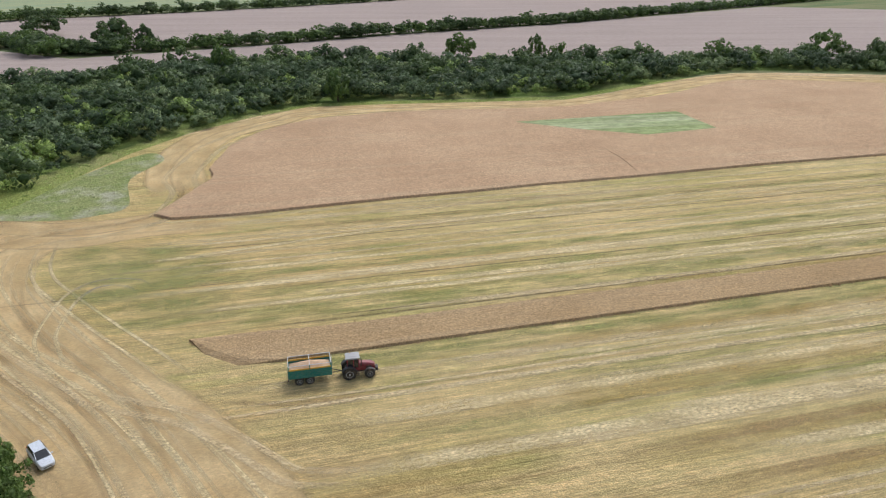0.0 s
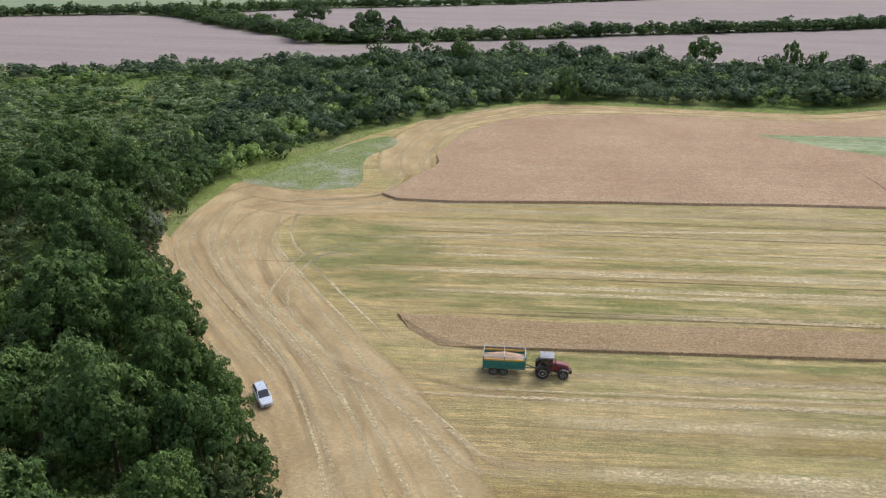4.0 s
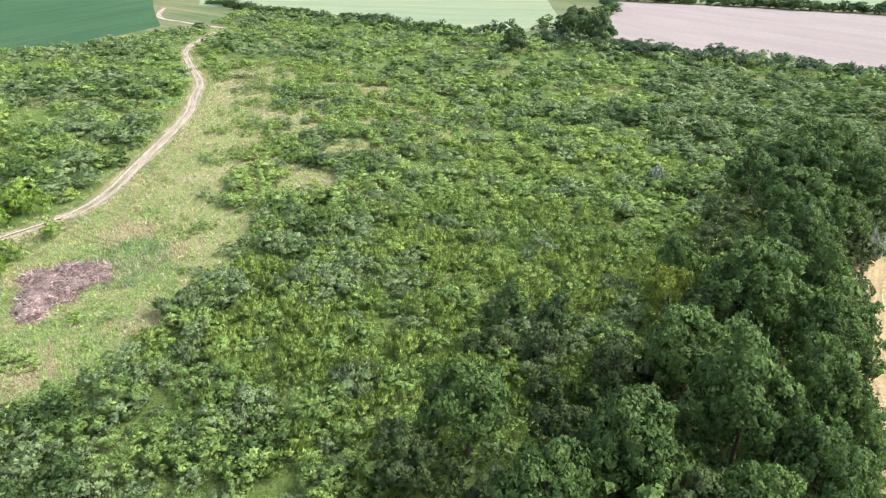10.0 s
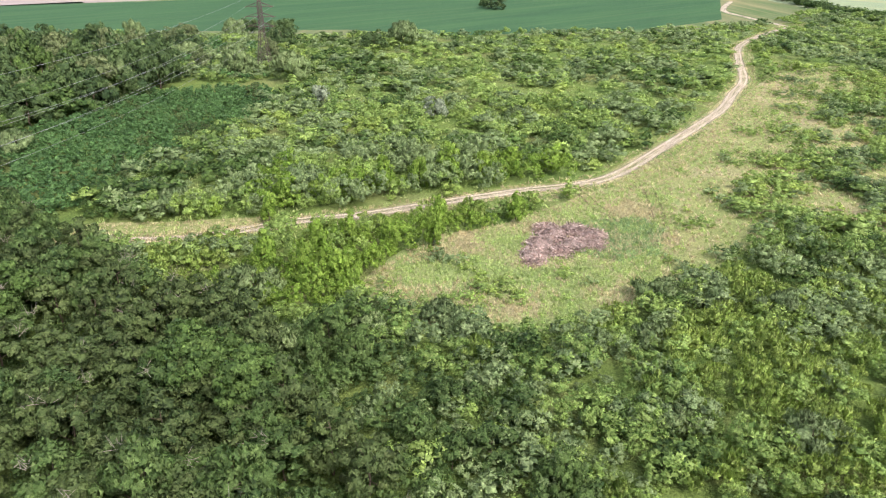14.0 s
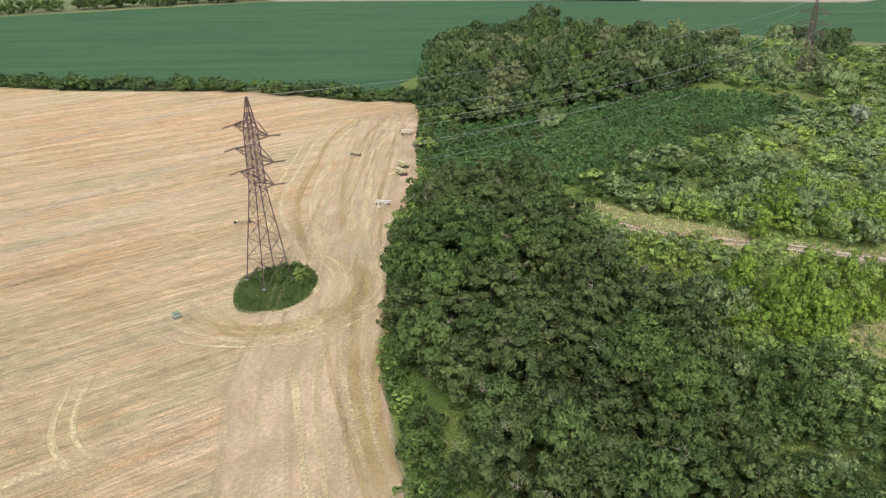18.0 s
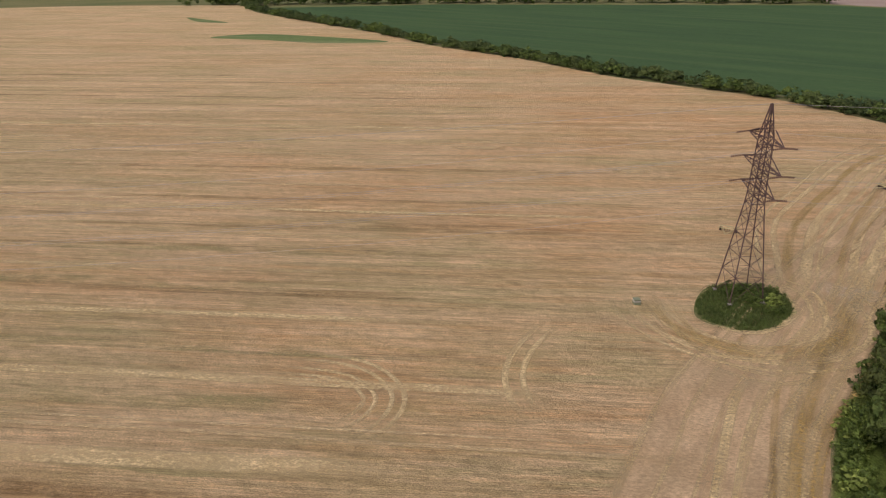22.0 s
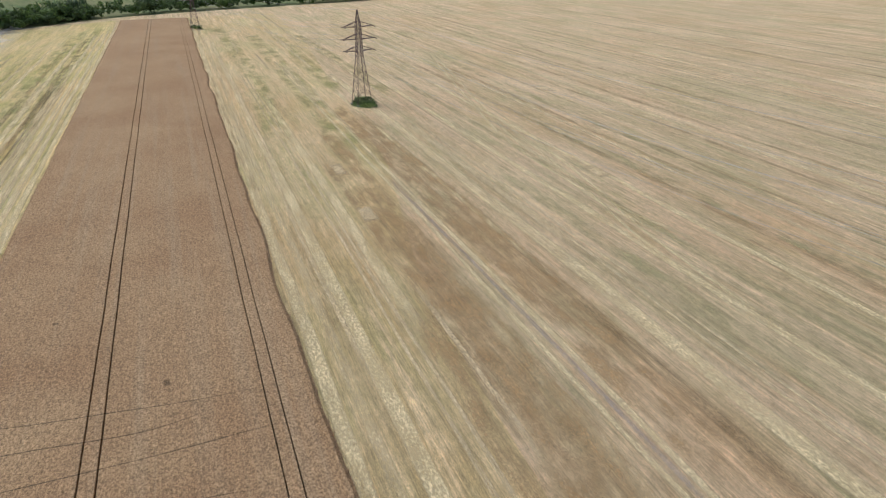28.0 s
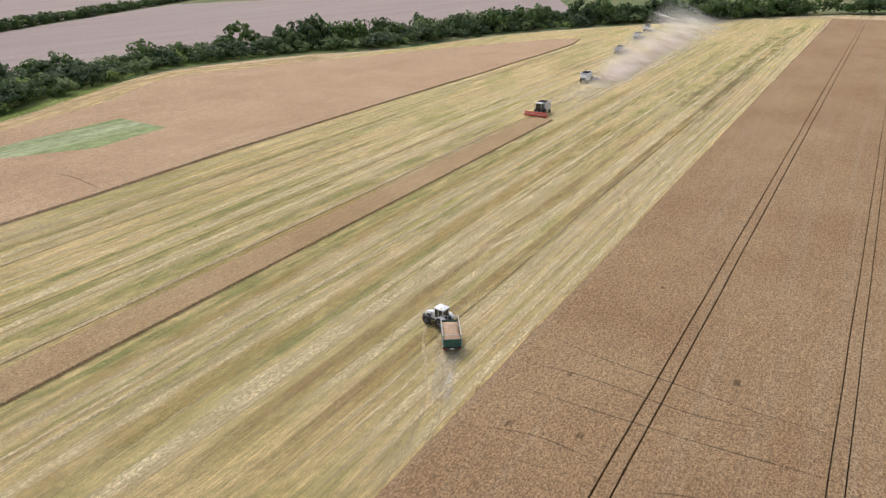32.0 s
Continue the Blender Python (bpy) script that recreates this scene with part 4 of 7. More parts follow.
BELT_BACK = [(-140, 290), (-100, 316), (-38, 332), (16, 326), (100, 334), (200, 342), (360, 318), (470, 266)]
mixed("tree_belt_back", "taller trees at the back of the belt", "belt", [("oak", 0.5, 1.0), ("dark", 0.5, 1.0)], along(BELT_BACK, 9, 6.5), 3.8, 6.8, "wood", 0.3)
mixed("tree_belt_east", "tall trees at the eastern end of the belt", "belt", [("dark", 0.5, 1.0), ("oak", 0.3, 1.0), ("willow", 0.2, 0.9)], along([(200, 330), (300, 312), (380, 296), (440, 268), (500, 240), (560, 208)], 14, 6.0), 4.6, 10.5, "wood", 0.25)
ROBINIA = [(-18, -38), (-20, -62), (-24, -84), (-34, -112), (-47, -137), (-66, -128), (-66, -105), (-62, -85), (-60, -60), (-46, -38), (-34, -16), (-18, -12)]
for x, y in zip(*scatter(ROBINIA, 6.0)):
    tree("robinia" if rng.uniform() < 0.72 else "leafy", x, y, rng.uniform(5.5, 9.5), rng.uniform(3.0, 4.4), 0.25)
mixed("robinia_undergrowth", "dense grey-green undergrowth below the trees", "near", [("robinia", 0.45, 1.0), ("leafy", 0.45, 1.0), ("scrub", 0.1, 0.9)], scatter(ROBINIA, 4.8), 1.9, 3.0)
LEAFY_LAND = [(-34, -16), (-46, -38), (-60, -60), (-65, -58), (-66, -48), (-66, -36), (-56, -14), (-44, 0), (-36, 4)]
for x, y in zip(*scatter(LEAFY_LAND, 9.5)):
    tree("leafy", x, y, rng.uniform(4.0, 6.0), rng.uniform(2.0, 2.9), 0.08)
mixed("leafy_thicket", "dense dark leafy bushes between the trees and the scrub", "near", [("leafy", 0.5, 1.0), ("scrub", 0.18, 0.9), ("willow", 0.32, 1.0)], scatter(LEAFY_LAND, 2.7), 1.6, 2.4)
WALL_SW = [(-15, -38), (-16, -51), (-18, -64), (-20, -76), (-25, -90), (-34, -116), (-48, -143), (-64, -186), (-75, -222)]
mixed("edge_shrubs", "leafy shrubs along the edge of the stubble", "near", [("oak", 0.4, 1.1), ("scrub", 0.2, 1.0), ("leafy", 0.4, 1.0)], along([(x - 1.6, y) for x, y in WALL_SW], 2.0, 2.5), 1.6, 3.0, "thicket", 0.3, single=True)
mixed("edge_growth", "low leafy growth along the edge of the stubble", "low", [("scrub", 0.5, 1.0), ("oak", 0.5, 1.0)], along([(x - 0.9, y) for x, y in [(-20, 14), (-16, -8), (-14, -30)] + WALL_SW], 2.4, 1.5), 1.1, 1.5, "thicket", 0.3)
WOOD_S = [(-66, -186), (-80, -222), (-94, -262), (-136, -335), (-196, -338), (-214, -300), (-206, -262), (-196, -226), (-182, -206), (-158, -204), (-136, -194), (-121, -192), (-100, -188), (-80, -182)]
WOOD_MARGIN = [(-196, -338), (-260, -330), (-292, -255), (-215, -182), (-190, -190), (-196, -226), (-206, -262), (-214, -300)]
for x, y in zip(*scatter(WOOD_S, 13.0)):
    back = min(1.0, max(0.0, (math.hypot(x, y) - 200) / 120))
    tree(("dark", "oak", "dark", "dark", "pale")[int(rng.integers(5))], x, y, rng.uniform(10, 14.5) + 1.5 * back, rng.uniform(5.0, 7.6), 0.12)
for x, y in zip(*scatter(WOOD_MARGIN, 24.0)):
    tree(("dark", "willow", "pale")[int(rng.integers(3))], x, y, rng.uniform(7, 11), rng.uniform(4.0, 6.5), 0.06)
mixed("wood_margin_bushes", "mixed green bushes at the edge of the wood", "mid", [("scrub", 0.3, 1.0), ("willow", 0.4, 1.1), ("sumac", 0.3, 1.0)], scatter(WOOD_MARGIN, 4.8), 2.4, 3.2, "thicket", 0.35)
mixed("wood_undergrowth", "dark undergrowth filling the wood", "belt", [("dark", 0.6, 1.0), ("oak", 0.4, 0.95)], scatter(WOOD_S, 9.0), 4.0, 6.0, "wood", 0.3)
LOW = [(-50, -146), (-64, -188), (-100, -184), (-121, -192), (-158, -210), (-190, -174), (-168, -153), (-112, -138), (-80, -126), (-60, -128)]
mixed("shrub_plantation", "dense low dark green shrubs", "low", [("sumac", 0.9, 1.0), ("robinia", 0.1, 1.0)], scatter(LOW, 2.5), 1.6, 2.3, "thicket", 0.22)

PATH = [(-72, -110), (-80, -96), (-96, -84), (-105, -74.5), (-121, -62), (-132, -53), (-149, -39), (-183, -33), (-229, -27), (-258, -27), (-287, -27), (-330, -34), (-377, -40), (-420, -36), (-474, -25)]
path_zone = [(-70, -114), (-82, -99), (-97, -87), (-122, -66), (-150, -43), (-184, -37), (-229, -31), (-287, -31), (-380, -45), (-480, -31), (-470, -20), (-380, -35), (-287, -22), (-229, -19), (-183, -22), (-149, -27), (-120, -53), (-95, -79), (-76, -95)]
track_line = [(x, y + 2.6) for x, y in PATH] + [(x, y - 2.6) for x, y in reversed(PATH)]
lane = [(-140, -48), (-152, -41), (-184, -36), (-229, -30), (-287, -30), (-340, -38), (-340, -31), (-287, -24), (-229, -24), (-183, -30), (-149, -35.5)]
end_zone = [(-67, -118), (-76, -118), (-84, -106), (-95, -90), (-90, -86), (-79, -93), (-70, -108)]
SCRUB = [(-54, 10), (-48, 30), (-60, 44), (-76, 58), (-96, 78), (-118, 100), (-122, 130), (-122, 160), (-150, 240), (-200, 240), (-300, 172), (-360, 140), (-430, 100), (-480, 58), (-540, 30), (-600, -10), (-480, -40), (-409, -93), (-340, -200), (-292, -255), (-215, -182), (-190, -174), (-168, -153), (-112, -138), (-80, -126), (-66, -105), (-62, -85), (-60, -60), (-46, -38), (-34, -16), (-30, 10), (-42, 5)]
YOUNG = [(-72, -80), (-88, -74), (-98, -67), (-107, -60), (-113, -51), (-112, -44), (-101, -49), (-90, -50), (-75, -55), (-66, -62), (-68, -77)]
YOUNG_2 = [(-79, -106), (-112, -111), (-140, -89), (-149, -62), (-149, -44), (-131, -57), (-121, -71), (-107, -79), (-97, -90)]
mixed("young_poplars", "bright green young poplars beside the dirt track", "near", [("young", 0.7, 1.0), ("scrub", 0.3, 0.8)], scatter(YOUNG, 2.6, [clearing, path_zone]), 1.5, 3.0, "thicket", 0.3)
mixed("young_poplars", "bright green young trees beyond the dirt track", "near", [("young", 0.24, 1.0), ("scrub", 0.30, 0.95), ("willow", 0.46, 1.05)], scatter(YOUNG_2, 3.5, [path_zone, end_zone]), 2.1, 4.2, "thicket", 0.3)
sx, sy = scatter(SCRUB, 2.4, [clearing, path_zone, end_zone, DRY, YOUNG, YOUNG_2, LEAFY_LAND])
d = np.hypot(sx, sy)
gap = np.array([noise.noise(Vector((a * 0.045, b * 0.045, 2.0))) + 0.5 * noise.noise(Vector((a * 0.15, b * 0.15, 8.0))) for a, b in zip(sx, sy)])
open_land = 0.42 + 0.6 * np.clip((110 - d) / 60, 0, 1)
keep = (gap < open_land + 0.12) | (d < 150)
REEDS = [(-86, -7), (-108, -6), (-117, 16), (-141, 29), (-172, 50), (-184, 86), (-172, 104), (-140, 84), (-102, 66), (-77, 49), (-68, 34), (-70, 12)]
BLUISH = [(-148, 100), (-230, 126), (-282, 160), (-253, 186), (-207, 205), (-171, 256), (-123, 189), (-120, 147)]
ragged = [noise.noise_vector(Vector((a * 0.06, b * 0.06, 31.0))) * 12 for a, b in zip(sx, sy)]
rx, ry = sx + np.array([v.x for v in ragged]), sy + np.array([v.y for v in ragged])
in_reeds, in_bluish = inside(rx, ry, REEDS), inside(rx, ry, BLUISH)
GREEN_MIX = [("golden", 0.36, 0.85), ("scrub", 0.37, 1.0), ("willow", 0.22, 1.0), ("oak", 0.05, 1.15)]
FAR_MIX = [("golden", 0.15, 0.85), ("scrub", 0.35, 1.0), ("willow", 0.36, 1.0), ("oak", 0.14, 1.1)]
for name, lo, hi, shape, radius, height, share in (("scrub_shrub", 0, 56, "near", 1.75, 2.4, 0.85), ("scrub_thicket", 56, 104, "near", 1.8, 2.5, 0.72), ("scrub_thicket", 104, 132, "near", 2.0, 2.6, 0.5), ("scrub_thicket", 132, 230, "mid", 2.4, 2.9, 0.36), ("scrub_thicket", 230, 900, "far", 3.1, 3.0, 0.13)):
    k = keep & ~in_reeds & ~in_bluish & (d >= lo) & (d < hi) & (rng.uniform(size=len(d)) < share)
    mixed(name, "green scrub of mixed bushes and tall weeds", shape, GREEN_MIX if hi <= 132 else FAR_MIX, (sx[k], sy[k]), radius, height, "thicket", 0.42, 0.02, hi == 56)
for lo, hi, radius, share in ((0, 132, 1.75, 0.75), (132, 260, 2.2, 0.45)):
    k = in_reeds & (d >= lo) & (d < hi) & (rng.uniform(size=len(d)) < share)
    mixed("reed_thicket", "dense bright yellow-green stand of upright leafy stems", "near" if hi == 132 else "mid", [("golden", 0.55, 0.95), ("scrub", 0.33, 1.0), ("willow", 0.12, 1.1)], (sx[k], sy[k]), radius, 2.4, "thicket", 0.32, 0.05)
for lo, hi, radius, share in ((0, 230, 1.9, 0.45), (230, 400, 2.7, 0.22)):
    k = in_bluish & (d >= lo) & (d < hi) & (rng.uniform(size=len(d)) < share)
    mixed("bushes", "blue-green rounded bushes standing close together", "mid" if hi == 230 else "far", [("oak", 0.26, 1.1), ("willow", 0.62, 1.0), ("leafy", 0.12, 1.0)], (sx[k], sy[k]), radius, 2.4, "thicket", 0.4)
cx, cy = scatter(clearing, 2.2, [path_zone])
k = np.array([noise.noise(Vector((a * 0.11, b * 0.11, 61.0))) for a, b in zip(cx, cy)]) + rng.normal(size=len(cx)) * 0.2 + 0.02 * (cx + 92) > 0.22
k &= np.hypot(cx + 103, cy + 42) > 9
mixed("clearing_bushes", "low bright green bushes growing into the clearing", "low", [("scrub", 0.5, 1.0), ("golden", 0.3, 0.9), ("willow", 0.2, 1.1)], (cx[k], cy[k]), 1.0, 1.0)
dx, dy = scatter(DRY, 2.4, [path_zone, clearing])
k = np.array([noise.noise(Vector((a * 0.07, b * 0.07, 44.0))) for a, b in zip(dx, dy)]) + rng.normal(size=len(dx)) * 0.22
open_strip = [(-176, -29), (-228, -25), (-305, -17), (-340, 4), (-226, 0), (-196, -3), (-158, -11), (-122, -11), (-105, -8), (-93, -17), (-100, -22), (-150, -40)]
strip_here = inside(dx, dy, open_strip)
thick = ~strip_here & (k > -0.13)
mixed("meadow_thicket", "low green bushes closing over the dry meadow", "mid", GREEN_MIX, (dx[thick], dy[thick]), 1.75, 1.9, "thicket", 0.4)
k = strip_here & (k > 0.2)
dx, dy = dx[k], dy[k]
mixed("meadow_bushes", "scattered low bushes in the dry meadow", "low", [("scrub", 0.6, 0.8), ("willow", 0.25, 1.0), ("golden", 0.15, 0.8)], (dx, dy), 1.35, 1.3)

# bare dead twigs standing out of the crowns
vs, fs = [], []
for x, y in zip(*scatter(ROBINIA, 9.0)):
    top = rng.uniform(6.0, 8.2)
    for _ in range(9):
        a, b, ln = rng.uniform(0, 6.28), rng.uniform(0.2, 1.1), rng.uniform(0.8, 1.7)
        way = np.array([math.cos(a) * math.cos(b), math.sin(a) * math.cos(b), math.sin(b)])
        foot = np.array([x, y, top]) + rng.normal(size=3) * (0.5, 0.5, 0.2)
        side = np.cross(way, (0.3, 0.2, 1.0))
        side = side / np.linalg.norm(side) * 0.03
        up = np.cross(side, way)
        n = len(vs)
        vs += [foot + side, foot - side, foot + up * 1.7, foot + way * ln]
        fs += [(n, n + 1, n + 3), (n + 1, n + 2, n + 3), (n + 2, n, n + 3)]
tagged(new("dead_twigs", mesh_from("dead_twigs", vs, fs, plain("dead_wood", (0.34, 0.29, 0.24), 0.9, 0, 0.1, 0.2))), "bare grey dead twigs among the crowns", "twigs", kind="stuff")

# hedges and far woods
HEDGES_NORTH = [
        ("hedge_north", [(-236, 390), (-177, 361), (-90, 411), (-30, 457), (87, 532), (264, 678), (420, 800)], 9, 2.9, 3.6, 5.0),
        ("hedge_north_clump", [(-372, 466), (-264, 402), (-185, 358)], 24, 5.0, 4.2, 5.5),
        ("hedge_far_north", [(-680, 240), (-606, 306), (-522, 374), (-406, 452), (-369, 464), (-304, 545), (-221, 605), (-144, 670), (-49, 762), (60, 850)], 11, 3.8, 4.2, 5.6),
        ("hedge_west", [(-670, -45), (-600, -14), (-538, 20), (-477, 68), (-430, 94), (-394, 114)], 9, 3.6, 3.2, 4.2),
        ("hedge_field_corner", [(-394, 118), (-420, 176), (-478, 238), (-606, 300)], 7, 6.0, 4.0, 5.0)]
HEDGES_SOUTH = [
        ("hedge_south", [(200, -424), (146, -377), (87, -343), (35, -304), (-21, -276), (-58, -241), (-78, -226)], 7, 2.6, 2.5, 3.4),
        ("hedge_southeast", [(430, -606), (372, -546), (290, -484), (200, -424)], 8, 3.2, 2.8, 3.8),
        ("far_wood_south", [(480, -590), (385, -625), (244, -675), (70, -722), (-97, -748)], 26, 8.0, 6.0, 10.0),
        ("wood_east", [(440, 250), (500, 222), (545, 205), (590, 158), (640, 78), (690, -20), (735, -105)], 18, 7.0, 5.2, 9.5)]
for name, pts, width, spacing, r, h in HEDGES_NORTH + HEDGES_SOUTH:
    mixed(name, "dark green hedge of shrubs and small trees between fields", "mid", [("dark", 0.5, 1.0), ("oak", 0.5, 0.95)], along(pts, width, spacing), r, h, "hedge", 0.35)

# ---- grass and stalks ----
def tuft_mesh(blades, spread, lean):
    vs = []
    for _ in range(blades):
        a, r = rng.uniform(0, 6.28), spread * math.sqrt(rng.uniform())
        x, y, b, h = r * math.cos(a), r * math.sin(a), rng.uniform(0, 6.28), rng.uniform(0.6, 1.2)
        dx, dy = math.cos(b) * 0.09, math.sin(b) * 0.09
        vs += [(x - dx, y - dy, 0), (x + dx, y + dy, 0), (x + rng.normal() * lean, y + rng.normal() * lean, h)]
    return np.array(vs), np.arange(blades * 3).reshape(-1, 3)


TUFTS = [tuft_mesh(12, 0.45, 0.3) for _ in range(6)]


def tufts(name, label, mat, places, size, height, category="grass", base=0.0):
    x, y = places
    vs, fs, tone = [], [], []
    for i in range(len(x)):
        v, f = TUFTS[int(rng.integers(6))]
        s = rng.uniform(0.6, 1.5)
        vs.append(v * (size * s, size * s, height * rng.uniform(0.6, 1.3)) + (x[i], y[i], base))
        fs.append(f + 36 * i)
        tone.append(np.full(36, rng.uniform()))
    return tagged(new(name, mesh_from(name, np.concatenate(vs), np.concatenate(fs), mat, np.concatenate(tone))), label, category, kind="stuff")


LEAF_GRASS = leaf_mat("grass_blades", (0.32, 0.46, 0.12), (0.45, 0.53, 0.18), (0.58, 0.56, 0.30), tone_attr=True)
LEAF_LUSH = leaf_mat("lush_blades", (0.20, 0.34, 0.13), (0.29, 0.41, 0.17), (0.38, 0.46, 0.22), tone_attr=True)
LEAF_WEED = leaf_mat("grey_weed_blades", (0.30, 0.38, 0.13), (0.42, 0.46, 0.20), (0.58, 0.57, 0.40), tone_attr=True)
LEAF_ISLAND = leaf_mat("island_blades", (0.07, 0.13, 0.038), (0.13, 0.20, 0.056), (0.22, 0.25, 0.10), tone_attr=True)
LEAF_DRY = leaf_mat("dry_grass_blades", (0.50, 0.42, 0.22), (0.62, 0.53, 0.31), (0.68, 0.60, 0.40), tone_attr=True)
LEAF_WHEAT = leaf_mat("wheat_stalks", (0.42, 0.28, 0.17), (0.52, 0.37, 0.23), (0.58, 0.43, 0.28), tone_attr=True)
gx, gy = scatter(clearing, 0.85, [path_zone])
dry = np.array([noise.noise(Vector((a * 0.09, b * 0.09, 31.0))) for a, b in zip(gx, gy)]) + rng.normal(size=len(gx)) * 0.12
tufts("clearing_grass_tufts", "long green grass in the clearing", LEAF_GRASS, (gx[dry < 0.1], gy[dry < 0.1]), 0.7, 0.5)
tufts("clearing_dry_grass", "dry pale grass in the clearing", LEAF_DRY, (gx[dry >= 0.1], gy[dry >= 0.1]), 0.7, 0.6)
tufts("clearing_lush_grass", "lush green grass beside the branch heap", LEAF_LUSH, scatter([(-121, -36), (-129, -26), (-125, -21), (-113, -19), (-107, -24), (-107, -31), (-113, -34)], 0.75), 0.8, 0.45)
tufts("verge_dry_grass", "dry grass along the verges of the dirt track", LEAF_DRY, scatter(path_zone, 1.5, [track_line]), 0.9, 0.5)
tufts("verge_green_grass", "green grass along the verges of the dirt track", LEAF_GRASS, scatter(path_zone, 1.7, [track_line]), 0.9, 0.5)
gx, gy = scatter(SCRUB, 4.2, [clearing, path_zone, DRY, LEAFY_LAND])
k = (np.hypot(gx, gy) > 95) & (np.hypot(gx, gy) < 300)
tufts("scrub_grass", "green grass between the scrub bushes", LEAF_GRASS, (gx[k], gy[k]), 1.5, 0.7)
tufts("track_end_grass", "dry grass at the end of the track", LEAF_DRY, scatter(end_zone, 1.4), 0.8, 0.5)
tufts("meadow_grass", "dry grass of the meadow", LEAF_DRY, scatter(DRY, 2.4, [lane]), 1.1, 0.6)
tufts("meadow_green_grass", "green grass of the meadow", LEAF_GRASS, scatter(DRY, 2.6, [lane]), 1.1, 0.6)
k = ~keep & (d < 260)
tufts("scrub_grass", "rough green grass between the bushes", LEAF_GRASS, (sx[k], sy[k]), 1.2, 0.5)
tufts("verge_grass_tufts", "long grass on the verge", LEAF_GRASS, scatter(VERGE, 2.2), 0.7, 0.4)
tufts("weedy_corner_tufts", "grey-green weeds in the corner of the field", LEAF_WEED, scatter([(-89, 138), (-86, 158), (-78, 178), (-71, 172), (-73, 156), (-66, 138), (-70, 132), (-78, 129), (-92, 130)], 3.2), 0.6, 0.35)
ISLAND = [(-3, -101), (-4, -96), (-10, -94.5), (-14, -97), (-17, -103), (-16, -109), (-11, -111), (-5, -108)]
tufts("island_grass", "tall grass and weeds on the pylon island", LEAF_ISLAND, scatter(ISLAND, 0.5), 0.5, 0.6)
ISLAND_BACK = [(-10, -103), (-14, -100), (-16.5, -103.5), (-15.5, -108.5), (-11, -110.5), (-7, -107)]
mixed("island_bushes", "dark bushes on the pylon island", "near", [("oak", 0.7, 1.0), ("scrub", 0.3, 0.9)], scatter(ISLAND_BACK, 1.7), 1.0, 1.15, vary=0.22, single=True)
mixed("far_island_bushes", "low bushes round the far pylon", "near", [("oak", 0.6, 1.0), ("scrub", 0.4, 1.0)], scatter([(227, 2), (230, 7), (234, 8), (239, 5), (236, 2)], 2.0), 1.3, 1.3, single=True)
mixed("farther_island_bushes", "low bushes round the farthest pylon", "mid", [("oak", 0.6, 1.0), ("scrub", 0.4, 1.0)], scatter([(458, 106), (464, 114), (471, 112), (468, 105)], 3.0), 1.6, 1.4)
ring = lambda pts: list(pts) + [pts[0]]
for name, pts in (("wheat_edge_north", [(p.x, p.y) for p in curve_points(crop_a, True, 3)]), ("wheat_edge_strip", strip), ("wheat_edge_strip_east", strip_east)):
    tufts(name, "ragged wheat stalks along the edge of the crop", LEAF_WHEAT, along(ring(pts), 0.7, 0.55), 0.4, 0.5, "wheat")
tufts("wheat_edge_block", "ragged wheat stalks along the edge of the block", LEAF_WHEAT, along(south_edge, 0.9, 0.5), 0.45, 0.75, "wheat")
tufts("wheat_edge_block_north", "ragged wheat stalks along the northern edge of the block", LEAF_WHEAT, along(wavy(33.6, 20, 560, 0.35, 13.0), 0.8, 0.6), 0.45, 0.75, "wheat")

# ---- swaths, wheel tracks and ruts lying on the fields ----
BANDS = {k: ([], [], [], []) for k in BAND}
level = [0]


def band(kind, pts, width, z=None, step=6):
    """A band of straw, weeds or worn soil along a line."""
    vs, fs, uvs, ends = BANDS[kind]
    line = curve_points(pts, False, step)
    level[0] += 1
    z = (0.104 if kind == "track" else 0.052) + (level[0] % 12) * 0.004 if z is None else z
    run, seed = 0.0, rng.uniform(0, 50)
    whole = sum((q - p).length for p, q in zip(line, line[1:]))
    fade = min(14.0, whole * 0.25)
    for i, p in enumerate(line):
        a, b = line[max(0, i - 1)], line[min(len(line) - 1, i + 1)]
        way = (b - a).normalized()
        side = Vector((-way.y, way.x, 0)) * width / 2
        if i:
            run += (p - line[i - 1]).length
        n = len(vs)
        vs += [(p.x - side.x, p.y - side.y, z), (p.x + side.x, p.y + side.y, z)]
        uvs += [(0.0, run + seed * 100), (1.0, run + seed * 100)]
        e = min(1.0, max(0.0, min(run, whole - run)) / fade + (0.6 if kind == "soil" else 0.0))
        ends += [e, e]
        if i:
            fs.append((n - 2, n, n + 1, n - 1))


def pair(kind, pts, width=0.55, gauge=1.9):
    """Two wheel tracks side by side."""
    line = curve_points(pts, False, 3)
    width *= 1.3
    for s in (-0.5, 0.5):
        out = []
        for i, p in enumerate(line):
            a, b = line[max(0, i - 1)], line[min(len(line) - 1, i + 1)]
            way = (b - a).normalized()
            out.append((p.x - way.y * gauge * s, p.y + way.x * gauge * s))
        band(kind, out, width, step=2)


def row_band(kind, v, u0, u1, width, wander=0.6):
    """A band along the rows, v metres across, from u0 to u1."""
    n = max(3, int((u1 - u0) / 18))
    ph = rng.uniform(0, 99)
    band(kind, [uv(u0 + (u1 - u0) * i / n, v + wander * noise.noise(Vector((i * 0.35, ph, 1.0)))) for i in range(n + 1)], width, step=3)


